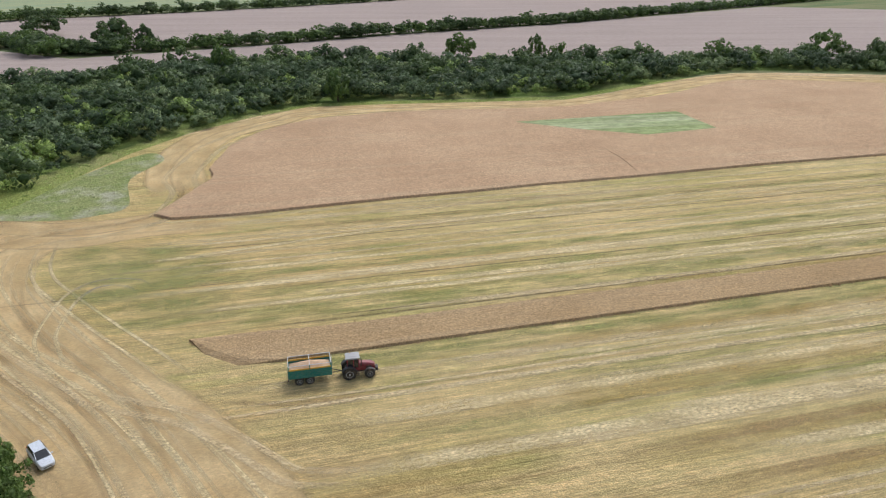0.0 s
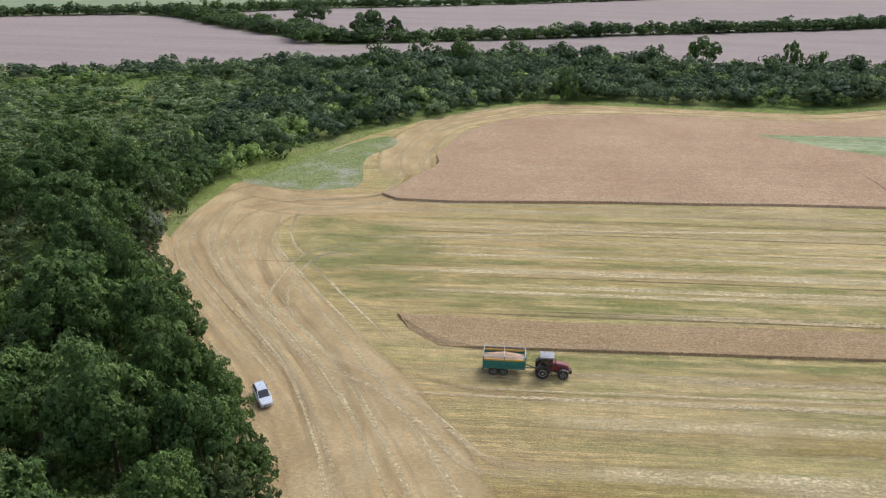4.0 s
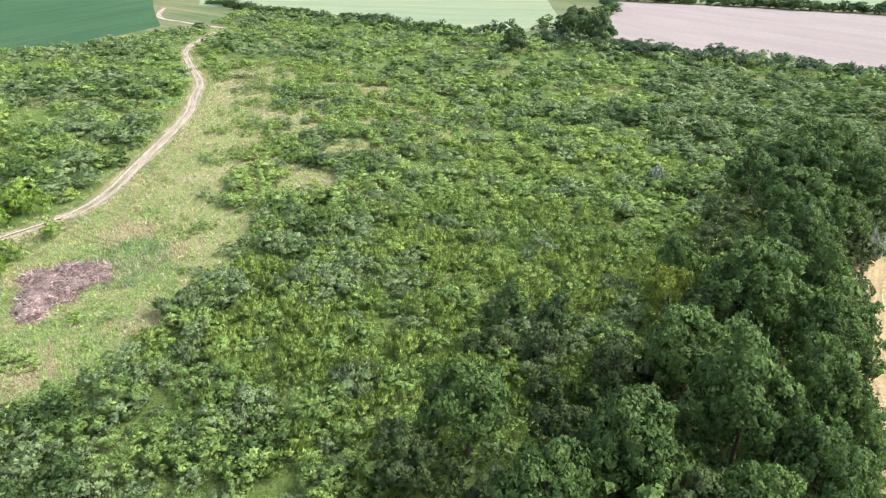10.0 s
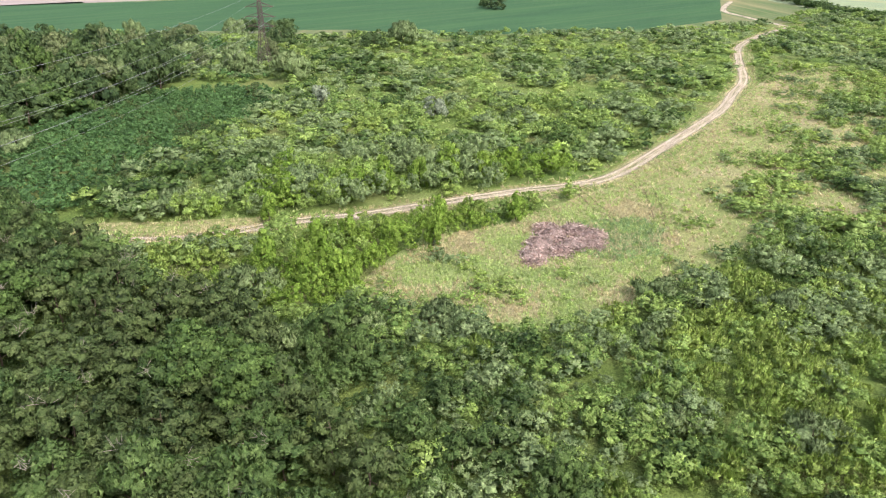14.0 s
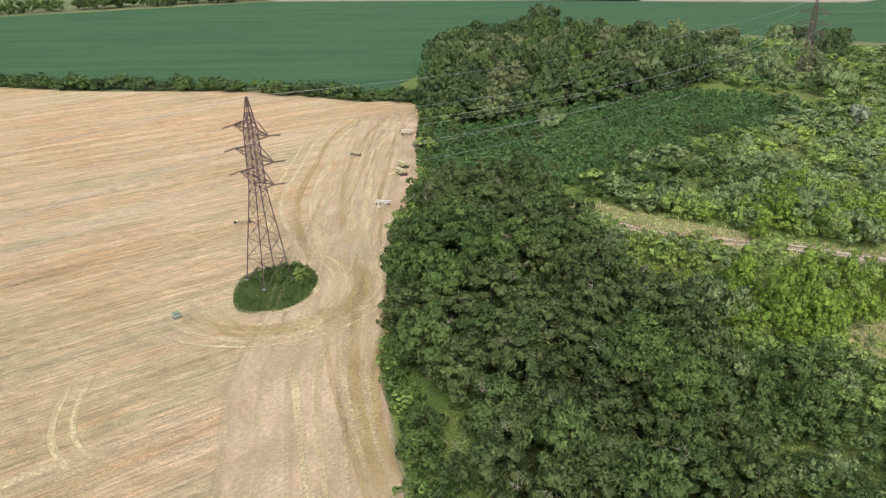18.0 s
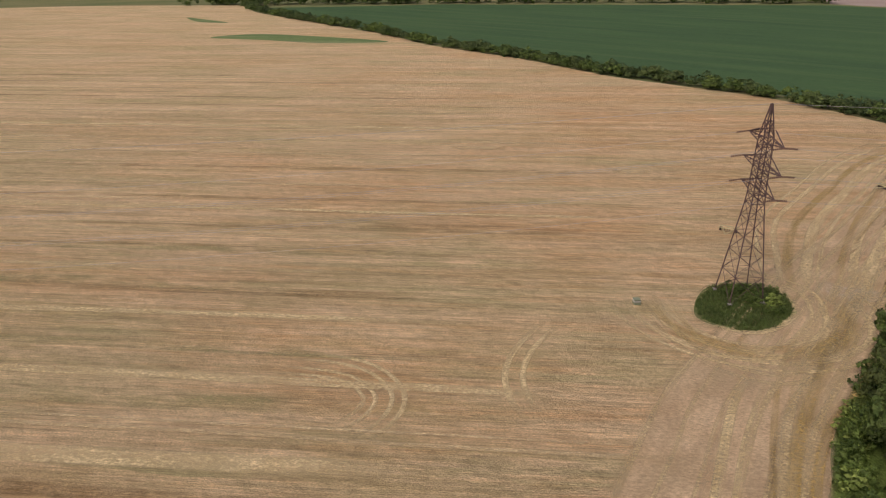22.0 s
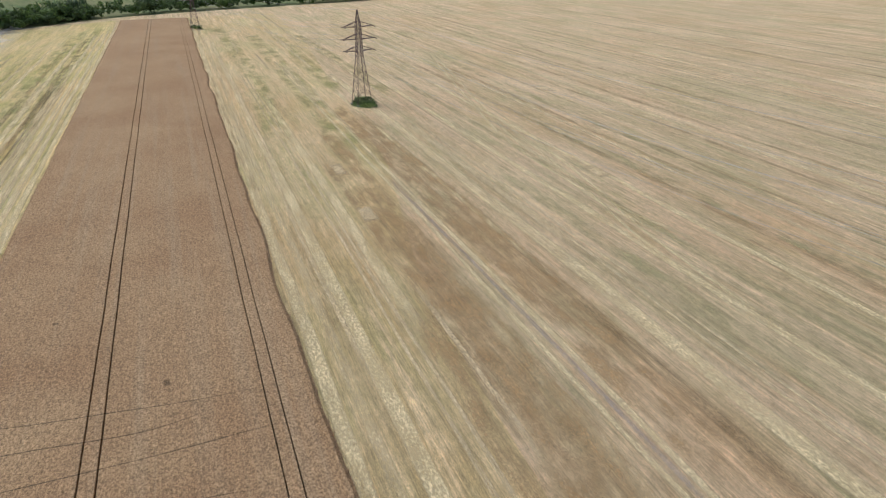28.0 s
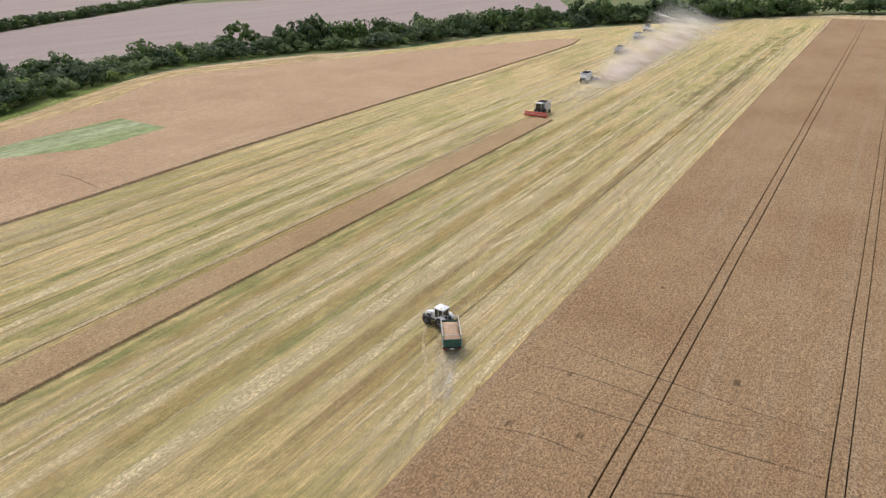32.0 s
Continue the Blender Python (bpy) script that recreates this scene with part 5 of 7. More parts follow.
# harvested passes north of the block: windrows, weeds and wheel lines
NORTH_SWATHS = [(70.3, -18, 300, 0.8, "track"), (72.2, -10, 300, 0.8, "track"), (65.8, 3, 190, 2.6, "bright"), (57.9, 0, 160, 2.8, "bright"), (100.2, 0, 260, 2.0, "bright"), (106.6, -8, 280, 1.6, "bright"), (112.5, -20, 280, 1.5, "bright"), (119.0, -30, 280, 1.2, "pale"), (126.5, -30, 260, 1.6, "pale"), (133.5, -35, 240, 1.2, "pale"), (91.0, -6, 200, 0.55, "dark"), (91.9, 0, 180, 0.4, "dark"), (95.8, -8, 190, 3.6, "green"), (78.5, -4, 200, 3.4, "green"), (109.6, -20, 240, 2.4, "green"), (62.0, 2, 330, 2.6, "green"), (129.5, -30, 200, 2.0, "green")]
NORTH_SWATHS_FAR = [(116.0, -25, 160, 2.2, "green"), (35.4, 40, 520, 1.6, "bright"), (37.9, 46, 500, 1.3, "bright"), (40.6, 40, 480, 1.1, "bright"), (43.6, 60, 480, 1.6, "bright"), (47.0, 40, 460, 1.8, "brown"), (50.2, 45, 440, 2.2, "bright"), (53.8, 30, 430, 2.0, "brown"), (60.6, 60, 420, 1.8, "bright"), (68.0, 30, 400, 2.2, "green"), (75.0, 20, 400, 1.6, "pale"), (83.0, 200, 400, 2.0, "pale"), (88.0, 205, 400, 2.4, "green"), (122.5, -25, 160, 0.45, "dark"), (103.4, -5, 200, 0.45, "dark"), (45.4, 60, 300, 0.5, "dark"), (138.0, -35, 200, 1.4, "pale")]
NORTH_SWATHS_NEAR = [(80.0, -6, 60, 4.0, "green"), (80.6, 40, 190, 3.6, "green"), (76.6, 30, 260, 3.4, "gold"), (73.2, 30, 260, 1.6, "bright"), (69.6, 25, 260, 2.6, "green"), (67.4, 25, 240, 1.3, "pale"), (64.0, 20, 200, 4.2, "gold"), (52.6, 34, 150, 4.6, "gold"), (46.4, 38, 300, 3.0, "gold"), (44.2, 36, 300, 0.6, "track"), (42.2, 36, 300, 0.6, "track"), (39.6, 36, 330, 0.7, "track"), (37.4, 36, 330, 0.7, "track"),
                     (105.6, -28, 260, 1.7, "bright"), (98.2, -18, 200, 1.6, "bright"), (94.2, -14, 160, 4.6, "green"), (101.8, -22, 120, 3.6, "green"), (109.0, -30, 120, 3.2, "green"), (70.2, -4, 120, 1.2, "bright"), (115.0, -30, 200, 0.8, "track"), (90.4, 40, 240, 3.0, "gold"), (96.0, 60, 300, 2.6, "pale")]
band("bright", [uv(36, 59.6), uv(68, 57.8), uv(100, 54), uv(140, 50), uv(323, 45.4)], 2.6)
pair("bright", [uv(60, -71.5), uv(96, -74.5), uv(126, -80), uv(160, -85), uv(199.6, -89.8), uv(238, -91.6)], 0.6, 2.4)
pair("dark", [(-156, -32.5), (-147, -29.5), (-137, -25.5), (-127, -22.5), (-119, -21)], 0.7, 2.2)
band("bright", [uv(-32, 117.0), uv(5, 122.0), uv(39, 125.6), uv(120, 130)], 1.3)
for v, u0, u1, w, kind in NORTH_SWATHS + NORTH_SWATHS_FAR + NORTH_SWATHS_NEAR:
    row_band(kind, v, u0, u1, w)
for _ in range(46):
    u0 = rng.uniform(-30, 300)
    row_band(["pale", "pale", "green", "track", "brown"][int(rng.integers(5))], rng.uniform(35, 140), u0, u0 + rng.uniform(30, 180), rng.uniform(0.7, 2.2))
# the dry side south of the block
SOUTH_SWATHS = [(-11.0, 30, 540, 2.2, "bright"), (-13.8, 40, 500, 1.6, "pale"), (-17.5, 35, 420, 2.4, "bright"), (-22.6, 40, 300, 0.7, "track"), (-24.2, 40, 300, 0.7, "track"), (-26.0, 78, 260, 2.4, "bright"), (-27.2, 36, 92, 4.6, "rust"), (-31.0, 30, 170, 5.0, "rust"), (-33.4, 40, 120, 5.0, "rust"), (-35.5, 35, 200, 5.0, "rust"), (-39.9, 30, 330, 0.9, "bright"), (-42.6, 30, 330, 1.1, "bright"), (-41.1, 34, 150, 0.8, "grey"), (-51.0, 85, 260, 1.4, "bright"), (-45.4, 35, 230, 5.0, "rust"), (-50.0, 30, 220, 5.0, "rust"), (-56.4, 8, 290, 3.2, "bright"), (-61.2, -25, 250, 0.8, "track"), (-63.0, -20, 200, 0.6, "track"), (-66.8, 15, 140, 4.0, "olive"), (-72.0, -10, 260, 2.0, "bright")]
SOUTH_SWATHS_FAR = [(-79.0, 0, 280, 2.6, "olive"), (-88.0, 10, 260, 1.8, "bright"), (-96.0, 10, 300, 2.6, "brown"), (-104.0, 15, 280, 1.6, "pale"), (-112.0, 10, 300, 3.4, "olive"), (-98.0, 30, 200, 4.0, "olive"), (-120.0, 0, 300, 1.4, "pale"), (-125.0, -20, 40, 5.0, "brown"), (-133.0, -25, 330, 1.5, "bright"), (-140.0, -10, 300, 2.0, "brown"), (-150.0, -20, 330, 1.6, "pale"), (-163.0, -30, 340, 2.6, "brown"), (-176.0, -30, 350, 1.6, "pale"), (-190.0, -20, 350, 2.4, "pale"), (-206.0, -10, 380, 2.6, "bright"), (-226.0, 0, 360, 2.6, "pale"), (-250.0, 10, 400, 3.0, "brown"), (-280.0, 60, 460, 3.4, "pale")]
for v, u0, u1, w, kind in SOUTH_SWATHS + SOUTH_SWATHS_FAR:
    row_band(kind, v, u0, u1, w)
for _ in range(60):
    u0, v = rng.uniform(-20, 420), -rng.uniform(8, 300)
    row_band(["pale", "pale", "track", "track", "brown", "brown"][int(rng.integers(6))], v, u0, u0 + rng.uniform(40, 220), rng.uniform(0.6, 2.4))
# machines turning on the headland
for o, w in ((4, 9), (10, 9)):
    band("worn", [(200, 300 - o), (160, 303 - o), (127, 308 - o), (84, 281 - o), (45, 252 - o), (-17, 243 - o), (-44, 236 - o), (-58 + o * 0.7, 222 - o * 0.7), (-73 + o, 197), (-74 + o, 172), (-69 + o, 155), (-62 + o, 142)], w, 0.041 + o * 0.0002)
for o, w in ((-3, 8), (4, 9), (11, 10), (18, 10)):
    band("worn", [(-80 + o, 137 - o * 0.5), (-92 + o, 122 - o * 0.4), (-89 + o, 104 - o * 0.2), (-77 + o, 89), (-61 + o, 75), (-48 + o, 65), (-37 + o, 54), (-27 + o, 40), (-20 + o, 25)], w, 0.041 + o * 0.0002)
band("worn", [(-92, 127), (-82, 125), (-70, 125), (-60, 129), (-54, 136)], 8, 0.046)
band("worn", [(-88, 119), (-78, 118), (-66, 119), (-56, 124), (-40, 128)], 7, 0.047)
for o, w in ((3.5, 8), (9, 9), (15, 9)):
    band("sand", [(-21 + o, 14), (-16 + o, -8), (-14 + o, -30), (-15 + o, -51), (-17 + o, -64), (-19 + o, -76), (-24 + o, -90), (-33 + o, -116), (-47 + o, -143), (-63 + o, -186), (-72 + o, -218)], w, 0.031 + o * 0.0002)
for pts, w in (([(-70, 111), (-62, 113), (-52, 113.5), (-40, 115)], 6), ([(-66, 105), (-57, 106), (-48, 107), (-36, 110)], 7), ([(-62, 98), (-54, 99), (-46, 101), (-36, 104)], 7), ([(-56, 92), (-48, 93.5), (-42, 95), (-32, 99)], 6), ([(-50, 87), (-44, 88), (-38, 90), (-30, 93)], 4)):
    band("green", pts, w * 1.4)
    band("green", pts, w * 0.9)
pair("bright", [(-80.2, 107), (-75.8, 98.6), (-71.4, 93.4), (-60.3, 83.4), (-50.6, 77), (-43.3, 72.3), (-36, 66.4), (-31.2, 61.4), (-27, 56.4), (-22.3, 48.2)], 0.6, 1.8)
for _ in range(2):
    pair("bright", [(-71.9, 117.6), (-68.6, 108.2), (-64.4, 101.7), (-59.2, 96.7), (-53.1, 91.3), (-46.4, 85.5), (-39.3, 79.7), (-31.9, 73.2)], 0.5, 3.0)
for _ in range(2):
    pair("bright", [(-50, 76), (-52.8, 80.3), (-55.1, 83.9), (-56.4, 88.7), (-57.4, 95.8), (-56.3, 100.1), (-53.4, 101.8)], 0.5, 2.6)
pair("dust", [(-57.4, 95.8), (-56.3, 100.1), (-53.4, 101.8), (-49.5, 101.2), (-47.6, 99.2)], 0.45, 2.6)
band("pale", [(-80.4, 110.8), (-71.6, 118.6), (-64.7, 120.6), (-57.2, 126.7), (-53.4, 134.1), (-53.2, 145), (-58.3, 157), (-59.6, 169.5), (-58.9, 188), (-49, 209), (-31, 226), (3, 235), (42, 242)], 1.8)
band("pale", [(-82.2, 117.6), (-77, 122.8), (-67.5, 126), (-59.6, 131), (-58.5, 138.2), (-60, 147), (-65, 156), (-66, 170), (-64.8, 189), (-53, 215), (-33, 231), (0, 238)], 1.6)
band("brown", [(-84, 113), (-74, 122), (-62, 128.5), (-57, 136), (-58, 147), (-63, 158)], 1.6)
pair("track", [(-47.9, 71.5), (-37.3, 68.4), (-29.8, 66.2), (-22.9, 61.9), (-18.3, 58.6), (-14.5, 56.4), (-5.8, 56.8)], 0.9, 2.2)
for k in range(12):
    o = 2.6 + k * 1.7 + rng.uniform(-0.4, 0.4)
    sway = [0.9 * noise.noise(Vector((k * 3.3, i * 0.8, 0))) for i in range(9)]
    line = [(-91 + o, 118 - o * 0.3), (-85.5 + o * 0.9, 104 - o * 0.1), (-76 + o * 0.8, 90 + o * 0.15), (-61 + o * 0.8, 76 + o * 0.15), (-48 + o * 0.8, 66 + o * 0.1), (-38 + o * 0.9, 55.5), (-29 + o, 42), (-22 + o, 28)]
    if k % 3:
        band("bright" if k % 2 else "pale", [(x + sway[i], y + sway[i + 1]) for i, (x, y) in enumerate(line)], 0.45 + 0.35 * (k * 7 % 5) / 4, step=3)
    line = [(-20 + o, 10), (-15.5 + o, -9), (-13.5 + o, -30), (-14.5 + o, -51), (-16.5 + o, -64), (-18.5 + o, -76), (-23.5 + o, -90), (-32.5 + o, -116), (-46.5 + o, -143), (-62.5 + o, -186)]
    if k < 10 and k % 2:
        band("pale", [(x + sway[i % 8], y + sway[i % 8 + 1]) for i, (x, y) in enumerate(line)], 0.5 + 0.6 * (k * 3 % 5) / 4, step=3)
# weeds come up green on both sides of the standing block, farther out
for pts, w in (([(435, 73), (311, 40), (231, 20), (165, 4.5)], 9.0), ([(470, 98), (314, 55), (225, 35), (185, 26)], 8.0), ([(440, 60), (320, 30), (250, 12)], 7.0), ([(430, 46), (322, 16), (245, -6)], 6.0),
               ([(205, 110), (327, 143), (468, 178)], 7.0), ([(215, 106), (380, 149), (482, 172)], 6.0), ([(180, 92), (260, 116), (400, 150)], 5.0)):
    band("green", pts, w)
pair("track", [(-88, 110), (-80, 93), (-66, 81), (-53, 71.5), (-43, 64), (-35, 56)], 0.5, 2.2)
band("brown", [(-70, 104), (-63, 92), (-52, 81), (-41, 73), (-33, 64), (-28, 55)], 2.0)
band("brown", [(-58, 76), (-46, 68), (-38, 60), (-30, 50)], 1.6)
row_band("dark", 121.0 - 14, -45, 0, 0.4)
band("brown", [(-30, 70), (-18, 69), (-6, 71.6)], 1.2)
for k in range(6):
    o = rng.uniform(-9, 9)
    band(["pale", "brown", "track"][k % 3], [(-84 + o * 0.5, 100 + o), (-72 + o * 0.6, 88 + o * 0.8), (-58 + o * 0.6, 77 + o * 0.8), (-46 + o * 0.6, 69 + o * 0.8), (-34 + o * 0.5, 58 + o * 0.8)], rng.uniform(0.5, 1.1))
# the southern headland and the way round the pylon
band("bright", [(-10.1, -83.3), (-8.3, -76.5), (-7, -68.1), (-6.2, -60.1), (-5.6, -53.2), (-5, -44)], 0.9)
band("bright", [(-12, -82.9), (-10.5, -76), (-9, -67.7), (-8.1, -59.7), (-7.3, -52.9), (-7, -44)], 0.7)
pair("bright", [(2.3, -103), (-0.9, -94.5), (-4.7, -88.5), (-12.2, -89), (-16.9, -93.8), (-20.1, -103.5), (-18.6, -111.4), (-12.1, -115), (-4.1, -117.3)], 0.8, 2.0)
pair("pale", [(4.9, -100.6), (-0.7, -90.2), (-8.2, -83.7), (-16.4, -85.1), (-21.9, -98.7), (-28.1, -116.7), (-38.7, -144.7), (-55.6, -187.3)], 0.8, 2.0)
for o in (-4, 0.5, 4.5, 9):
    pair("pale", [(-13 + o, -79.6), (-16 + o, -88.3), (-22 + o, -105), (-30 + o, -128), (-43 + o, -161), (-62 + o, -212)], 0.6, 1.9)
band("bright", [(-9.6, -83), (-8, -74.7), (-7, -66), (-6.2, -57), (-5.6, -46)], 1.3)
for o, w in ((0.0, 1.2), (2.2, 0.9), (4.4, 1.3), (6.4, 0.8)):
    q = 1 + o / 9
    band("bright", [(-9.6 + 11.5 * math.cos(a) * q, -102.6 + 11.8 * math.sin(a) * (1 + o / 13)) for a in (0.1, 0.6, 1.1, 1.57, 2.1, 2.7, 3.2, 3.7, 4.1)], w, step=3)
band("gold", [(-9.6 + 14.2 * math.cos(a), -102.6 + 13.6 * math.sin(a)) for a in (0.0, 0.6, 1.1, 1.57, 2.1, 2.7, 3.3, 3.9)], 3.4, step=3)
for k in range(9):
    o = k * 3.1 - 12
    sway = [1.6 * noise.noise(Vector((k * 2.7, i * 0.7, 5.0))) for i in range(6)]
    band("bright" if k % 3 else "gold", [(-21 + o * 0.55 + sway[0], -106), (-23 + o * 0.8 + sway[1], -122), (-27 + o + sway[2], -143), (-35 + o + sway[3], -166), (-46 + o * 1.1 + sway[4], -192), (-62 + o * 1.2 + sway[5], -216)], 0.8 + 0.5 * (k * 3 % 4), step=3)
for k in range(5):
    o = k * 2.3
    band("pale" if k % 2 else "gold", [(-11 - o * 0.35, -44), (-11.5 - o * 0.4, -60), (-12.5 - o * 0.6, -74), (-14 - o, -86), (-17 - o, -97)], 0.9 + 0.4 * (k % 3), step=3)
band("bright", ISLAND + ISLAND[:1], 1.3, 0.07)
band("dust", [(-21, -114), (-27, -112.5), (-33, -113)], 5.0)
band("pale", [(-14, -40), (-13, -55), (-15, -70), (-19, -86), (-25, -104), (-33, -122)], 5.0)
for gauge in (2.0, 5.0):
    pair("bright", [(47.7, -66.2), (38, -67.5), (32, -64.4), (30.9, -59.8), (32.6, -55.4)], 0.6, gauge)
pair("bright", [(16, -88.8), (18, -80.7), (18, -74), (15.8, -68.5), (13, -65.5)], 0.8, 2.2)
pair("bright", [(339, -26.4), (224, -32.7), (180, -35.7), (147, -42.8), (126, -47.6), (105, -57)], 0.8, 2.4)
pair("pale", [uv(177, 46.9), uv(169, 41.5), uv(160, 38.6), uv(148, 39)], 0.6, 2.0)
pair("pale", [uv(150, 47), uv(140, 41.5), uv(130, 38.6), uv(118, 39)], 0.6, 2.0)
for x, y, ln, w in ((13.7, -167, 9, 5), (55.3, -176, 16, 4), (152, -50, 10, 4), (130.6, 3, 9, 3.4), (161, 10, 10, 3), (159, -142, 10, 5), (250, -60, 12, 5)):
    c, s = math.cos(ROWS_TURN) * ln / 2, math.sin(ROWS_TURN) * ln / 2
    band("track", [(x - c, y - s), (x, y), (x + c, y + s)], w)
    band("track", [(x - c, y - s), (x, y), (x + c, y + s)], w * 0.9)
# where the loaded trailer came along, dust lies on the straw
band("dust", [(46, 50), (52, 55), (56, 59)], 3.2)
pair("pale", [(78, 62), (70, 66), (62, 66), (56, 62), (50, 55), (42, 48), (30, 42)], 0.5, 2.0)
# the dirt track through the scrub
band("pale", PATH, 6.4, 0.046)
band("soil", PATH, 3.7, 0.05)
pair("soil", PATH, 0.8, 1.9)
pair("dust", PATH, 0.5, 1.9)
band("green", PATH, 1.1, 0.155)
band("green", PATH[:8], 1.0, 0.16)
pair("dark", [(-141, -46), (-137, -41), (-130, -35), (-124, -27), (-120, -22)], 0.5, 1.8)
band("soil", [(-474, -25), (-520, -54), (-560, -74), (-640, -80)], 5, 0.06)
# trampled lines across the standing wheat
for pts in ([(65, 33.4), (65, 21.8), (65.3, 8.6), (66, -1.7), (66, -8)], [(70, 33.4), (71, 23.4), (70, 9.2), (73, -1.6)], [(78, 31.9), (76, 23.5), (75, 14.1), (74, 3.9), (74, -7)], [(56, 30), (57.5, 24), (57, 17)], [(55, 12), (57, 6), (56.5, -1)]):
    band("dark", [uv(a, b) for a, b in pts], 0.24, 0.655)
band("dark", [(42.5, 185), (45.6, 174), (47, 160)], 0.4, 0.56)
for u, v, w in ((79, 16.8 - 9.5, 0.9), (60, 20, 0.7), (100, 22, 0.5), (70.5, 25.5, 0.6), (58, 27.5, 0.8)):
    band("dark", [uv(u - w, v), uv(u, v + 0.1), uv(u + w, v)], 0.9, 0.66)
for v in RUTS:
    band("dark", [uv(20 + i * 20, v) for i in range(28)], 0.5, 0.05)
NAMES = {"pale": ("straw_windrows", "pale loose straw lying in windrows along the rows"), "track": ("wheel_tracks", "light wheel tracks pressed into the straw"), "brown": ("soil_bands", "brown bands of bare soil between the straw"),
         "dark": ("ruts", "narrow dark ruts and trampled lines"), "green": ("weed_bands", "bands of green weeds in the stubble"), "bright": ("bright_windrows", "bright continuous rows of loose straw"), "rust": ("rusty_bands", "rusty brown bands of thin stubble"), "sand": ("sandy_headland", "pale sandy straw headland along the southern shrubs"), "worn": ("worn_headland", "worn straw headland where machines turn along the trees"), "soil": ("dirt_track", "winding pale dirt track with two wheel ruts"), "dust": ("dust_bands", "greyish dust lying on the straw"), "olive": ("olive_bands", "thin olive weeds between the stubble rows"), "gold": ("golden_bands", "golden brown bands of thin stubble"), "grey": ("grey_ruts", "grey pressed ruts with bare earth")}
for kind, (vs, fs, uvs, ends) in BANDS.items():
    me = mesh_from(NAMES[kind][0], vs, fs, BAND[kind])
    me.attributes.new("ends", "FLOAT", "POINT").data.foreach_set("value", np.array(ends, np.float32))
    lay = me.uv_layers.new(name="UVMap")
    idx = np.array(fs).ravel()
    lay.data.foreach_set("uv", np.array(uvs, np.float32)[idx].ravel())
    tagged(new(NAMES[kind][0], me), NAMES[kind][1], "track", kind="structure" if kind == "soil" else "stuff")

# ---- machines and built things ----
def bx(bm, c, s, bevel=0.0, turn=0.0, m=None):
    """A box of size s round c, its edges eased."""
    r = bmesh.ops.create_cube(bm, size=1, matrix=(m or Matrix()) @ Matrix.Translation(c) @ Matrix.Rotation(turn, 4, "Y") @ Matrix.Diagonal((*s, 1)))
    if bevel:
        es = list({e for v in r["verts"] for e in v.link_edges})
        bmesh.ops.bevel(bm, geom=es, offset=bevel, segments=2, affect="EDGES", profile=0.6)
    return bm


def tube(bm, a, b, r, seg=8, r2=None):
    """A round bar from a to b."""
    a, b = Vector(a), Vector(b)
    way = b - a
    bmesh.ops.create_cone(bm, cap_ends=True, segments=seg, radius1=r, radius2=r if r2 is None else r2, depth=way.length, matrix=Matrix.Translation((a + b) / 2) @ way.to_track_quat("Z", "Y").to_matrix().to_4x4())
    return bm


def sweep(bm, pts, r, seg=5):
    """One round bar that bends through points."""
    rows = []
    for i, p in enumerate(pts):
        way = (pts[min(i + 1, len(pts) - 1)] - pts[max(0, i - 1)]).normalized()
        a = way.orthogonal().normalized() if abs(way.z) > 0.9 else way.cross(Vector((0, 0, 1))).normalized()
        b = way.cross(a)
        rows.append([bm.verts.new(p + (a * math.cos(2 * math.pi * k / seg) + b * math.sin(2 * math.pi * k / seg)) * r) for k in range(seg)])
    for u, v in zip(rows, rows[1:]):
        for k in range(seg):
            bm.faces.new((u[k], u[(k + 1) % seg], v[(k + 1) % seg], v[k]))
    return bm


def ring_shape(bm, prof, seg, axis_m):
    """A turned shape: profile of (radius, offset) round an axis."""
    rows = []
    for r, o in prof:
        rows.append([bm.verts.new(axis_m @ Vector((o, r * math.cos(2 * math.pi * k / seg), r * math.sin(2 * math.pi * k / seg)))) for k in range(seg)])
    for a, b in zip(rows, rows[1:]):
        for k in range(seg):
            bm.faces.new((a[k], a[(k + 1) % seg], b[(k + 1) % seg], b[k]))
    for row in (rows[0], rows[-1]):
        if row is rows[0]:
            bm.faces.new(row)
        else:
            bm.faces.new(row[::-1])
    return bm


def loft(bm, sections):
    """A skin over cross-sections, closed at both ends."""
    rows = [[bm.verts.new(p) for p in s] for s in sections]
    n = len(rows[0])
    for a, b in zip(rows, rows[1:]):
        for k in range(n):
            bm.faces.new((a[k], a[(k + 1) % n], b[(k + 1) % n], b[k]))
    bm.faces.new(rows[0][::-1])
    bm.faces.new(rows[-1])
    bmesh.ops.recalc_face_normals(bm, faces=bm.faces[:])
    return bm


def B():
    return bmesh.new()


def smooth(ob, angle=40):
    for p in ob.data.polygons:
        p.use_smooth = True
    ob.data.set_sharp_from_angle(angle=radians(angle))
    return ob


red_paint = plain("red_paint", (0.21, 0.015, 0.032), 0.35, 0, 0.5, 0.35)
white_paint = plain("white_paint", (0.80, 0.80, 0.78), 0.35, 0, 0.5, 0.25)
silver_paint = plain("silver_paint", (0.62, 0.66, 0.72), 0.3, 0.3, 0.5, 0.08)
grey_paint = plain("grey_paint", (0.34, 0.34, 0.35), 0.5, 0, 0.4, 0.3)
pale_grey = plain("pale_grey_paint", (0.62, 0.62, 0.61), 0.45, 0, 0.4, 0.3)
dark_metal = plain("dark_metal", (0.035, 0.035, 0.04), 0.55, 0.2, 0.4, 0.35)
rubber = plain("tyre_rubber", (0.022, 0.022, 0.022), 0.85, 0, 0.2, 0.45)
rim_paint = plain("rim_paint", (0.47, 0.47, 0.47), 0.45, 0.1, 0.4, 0.4)
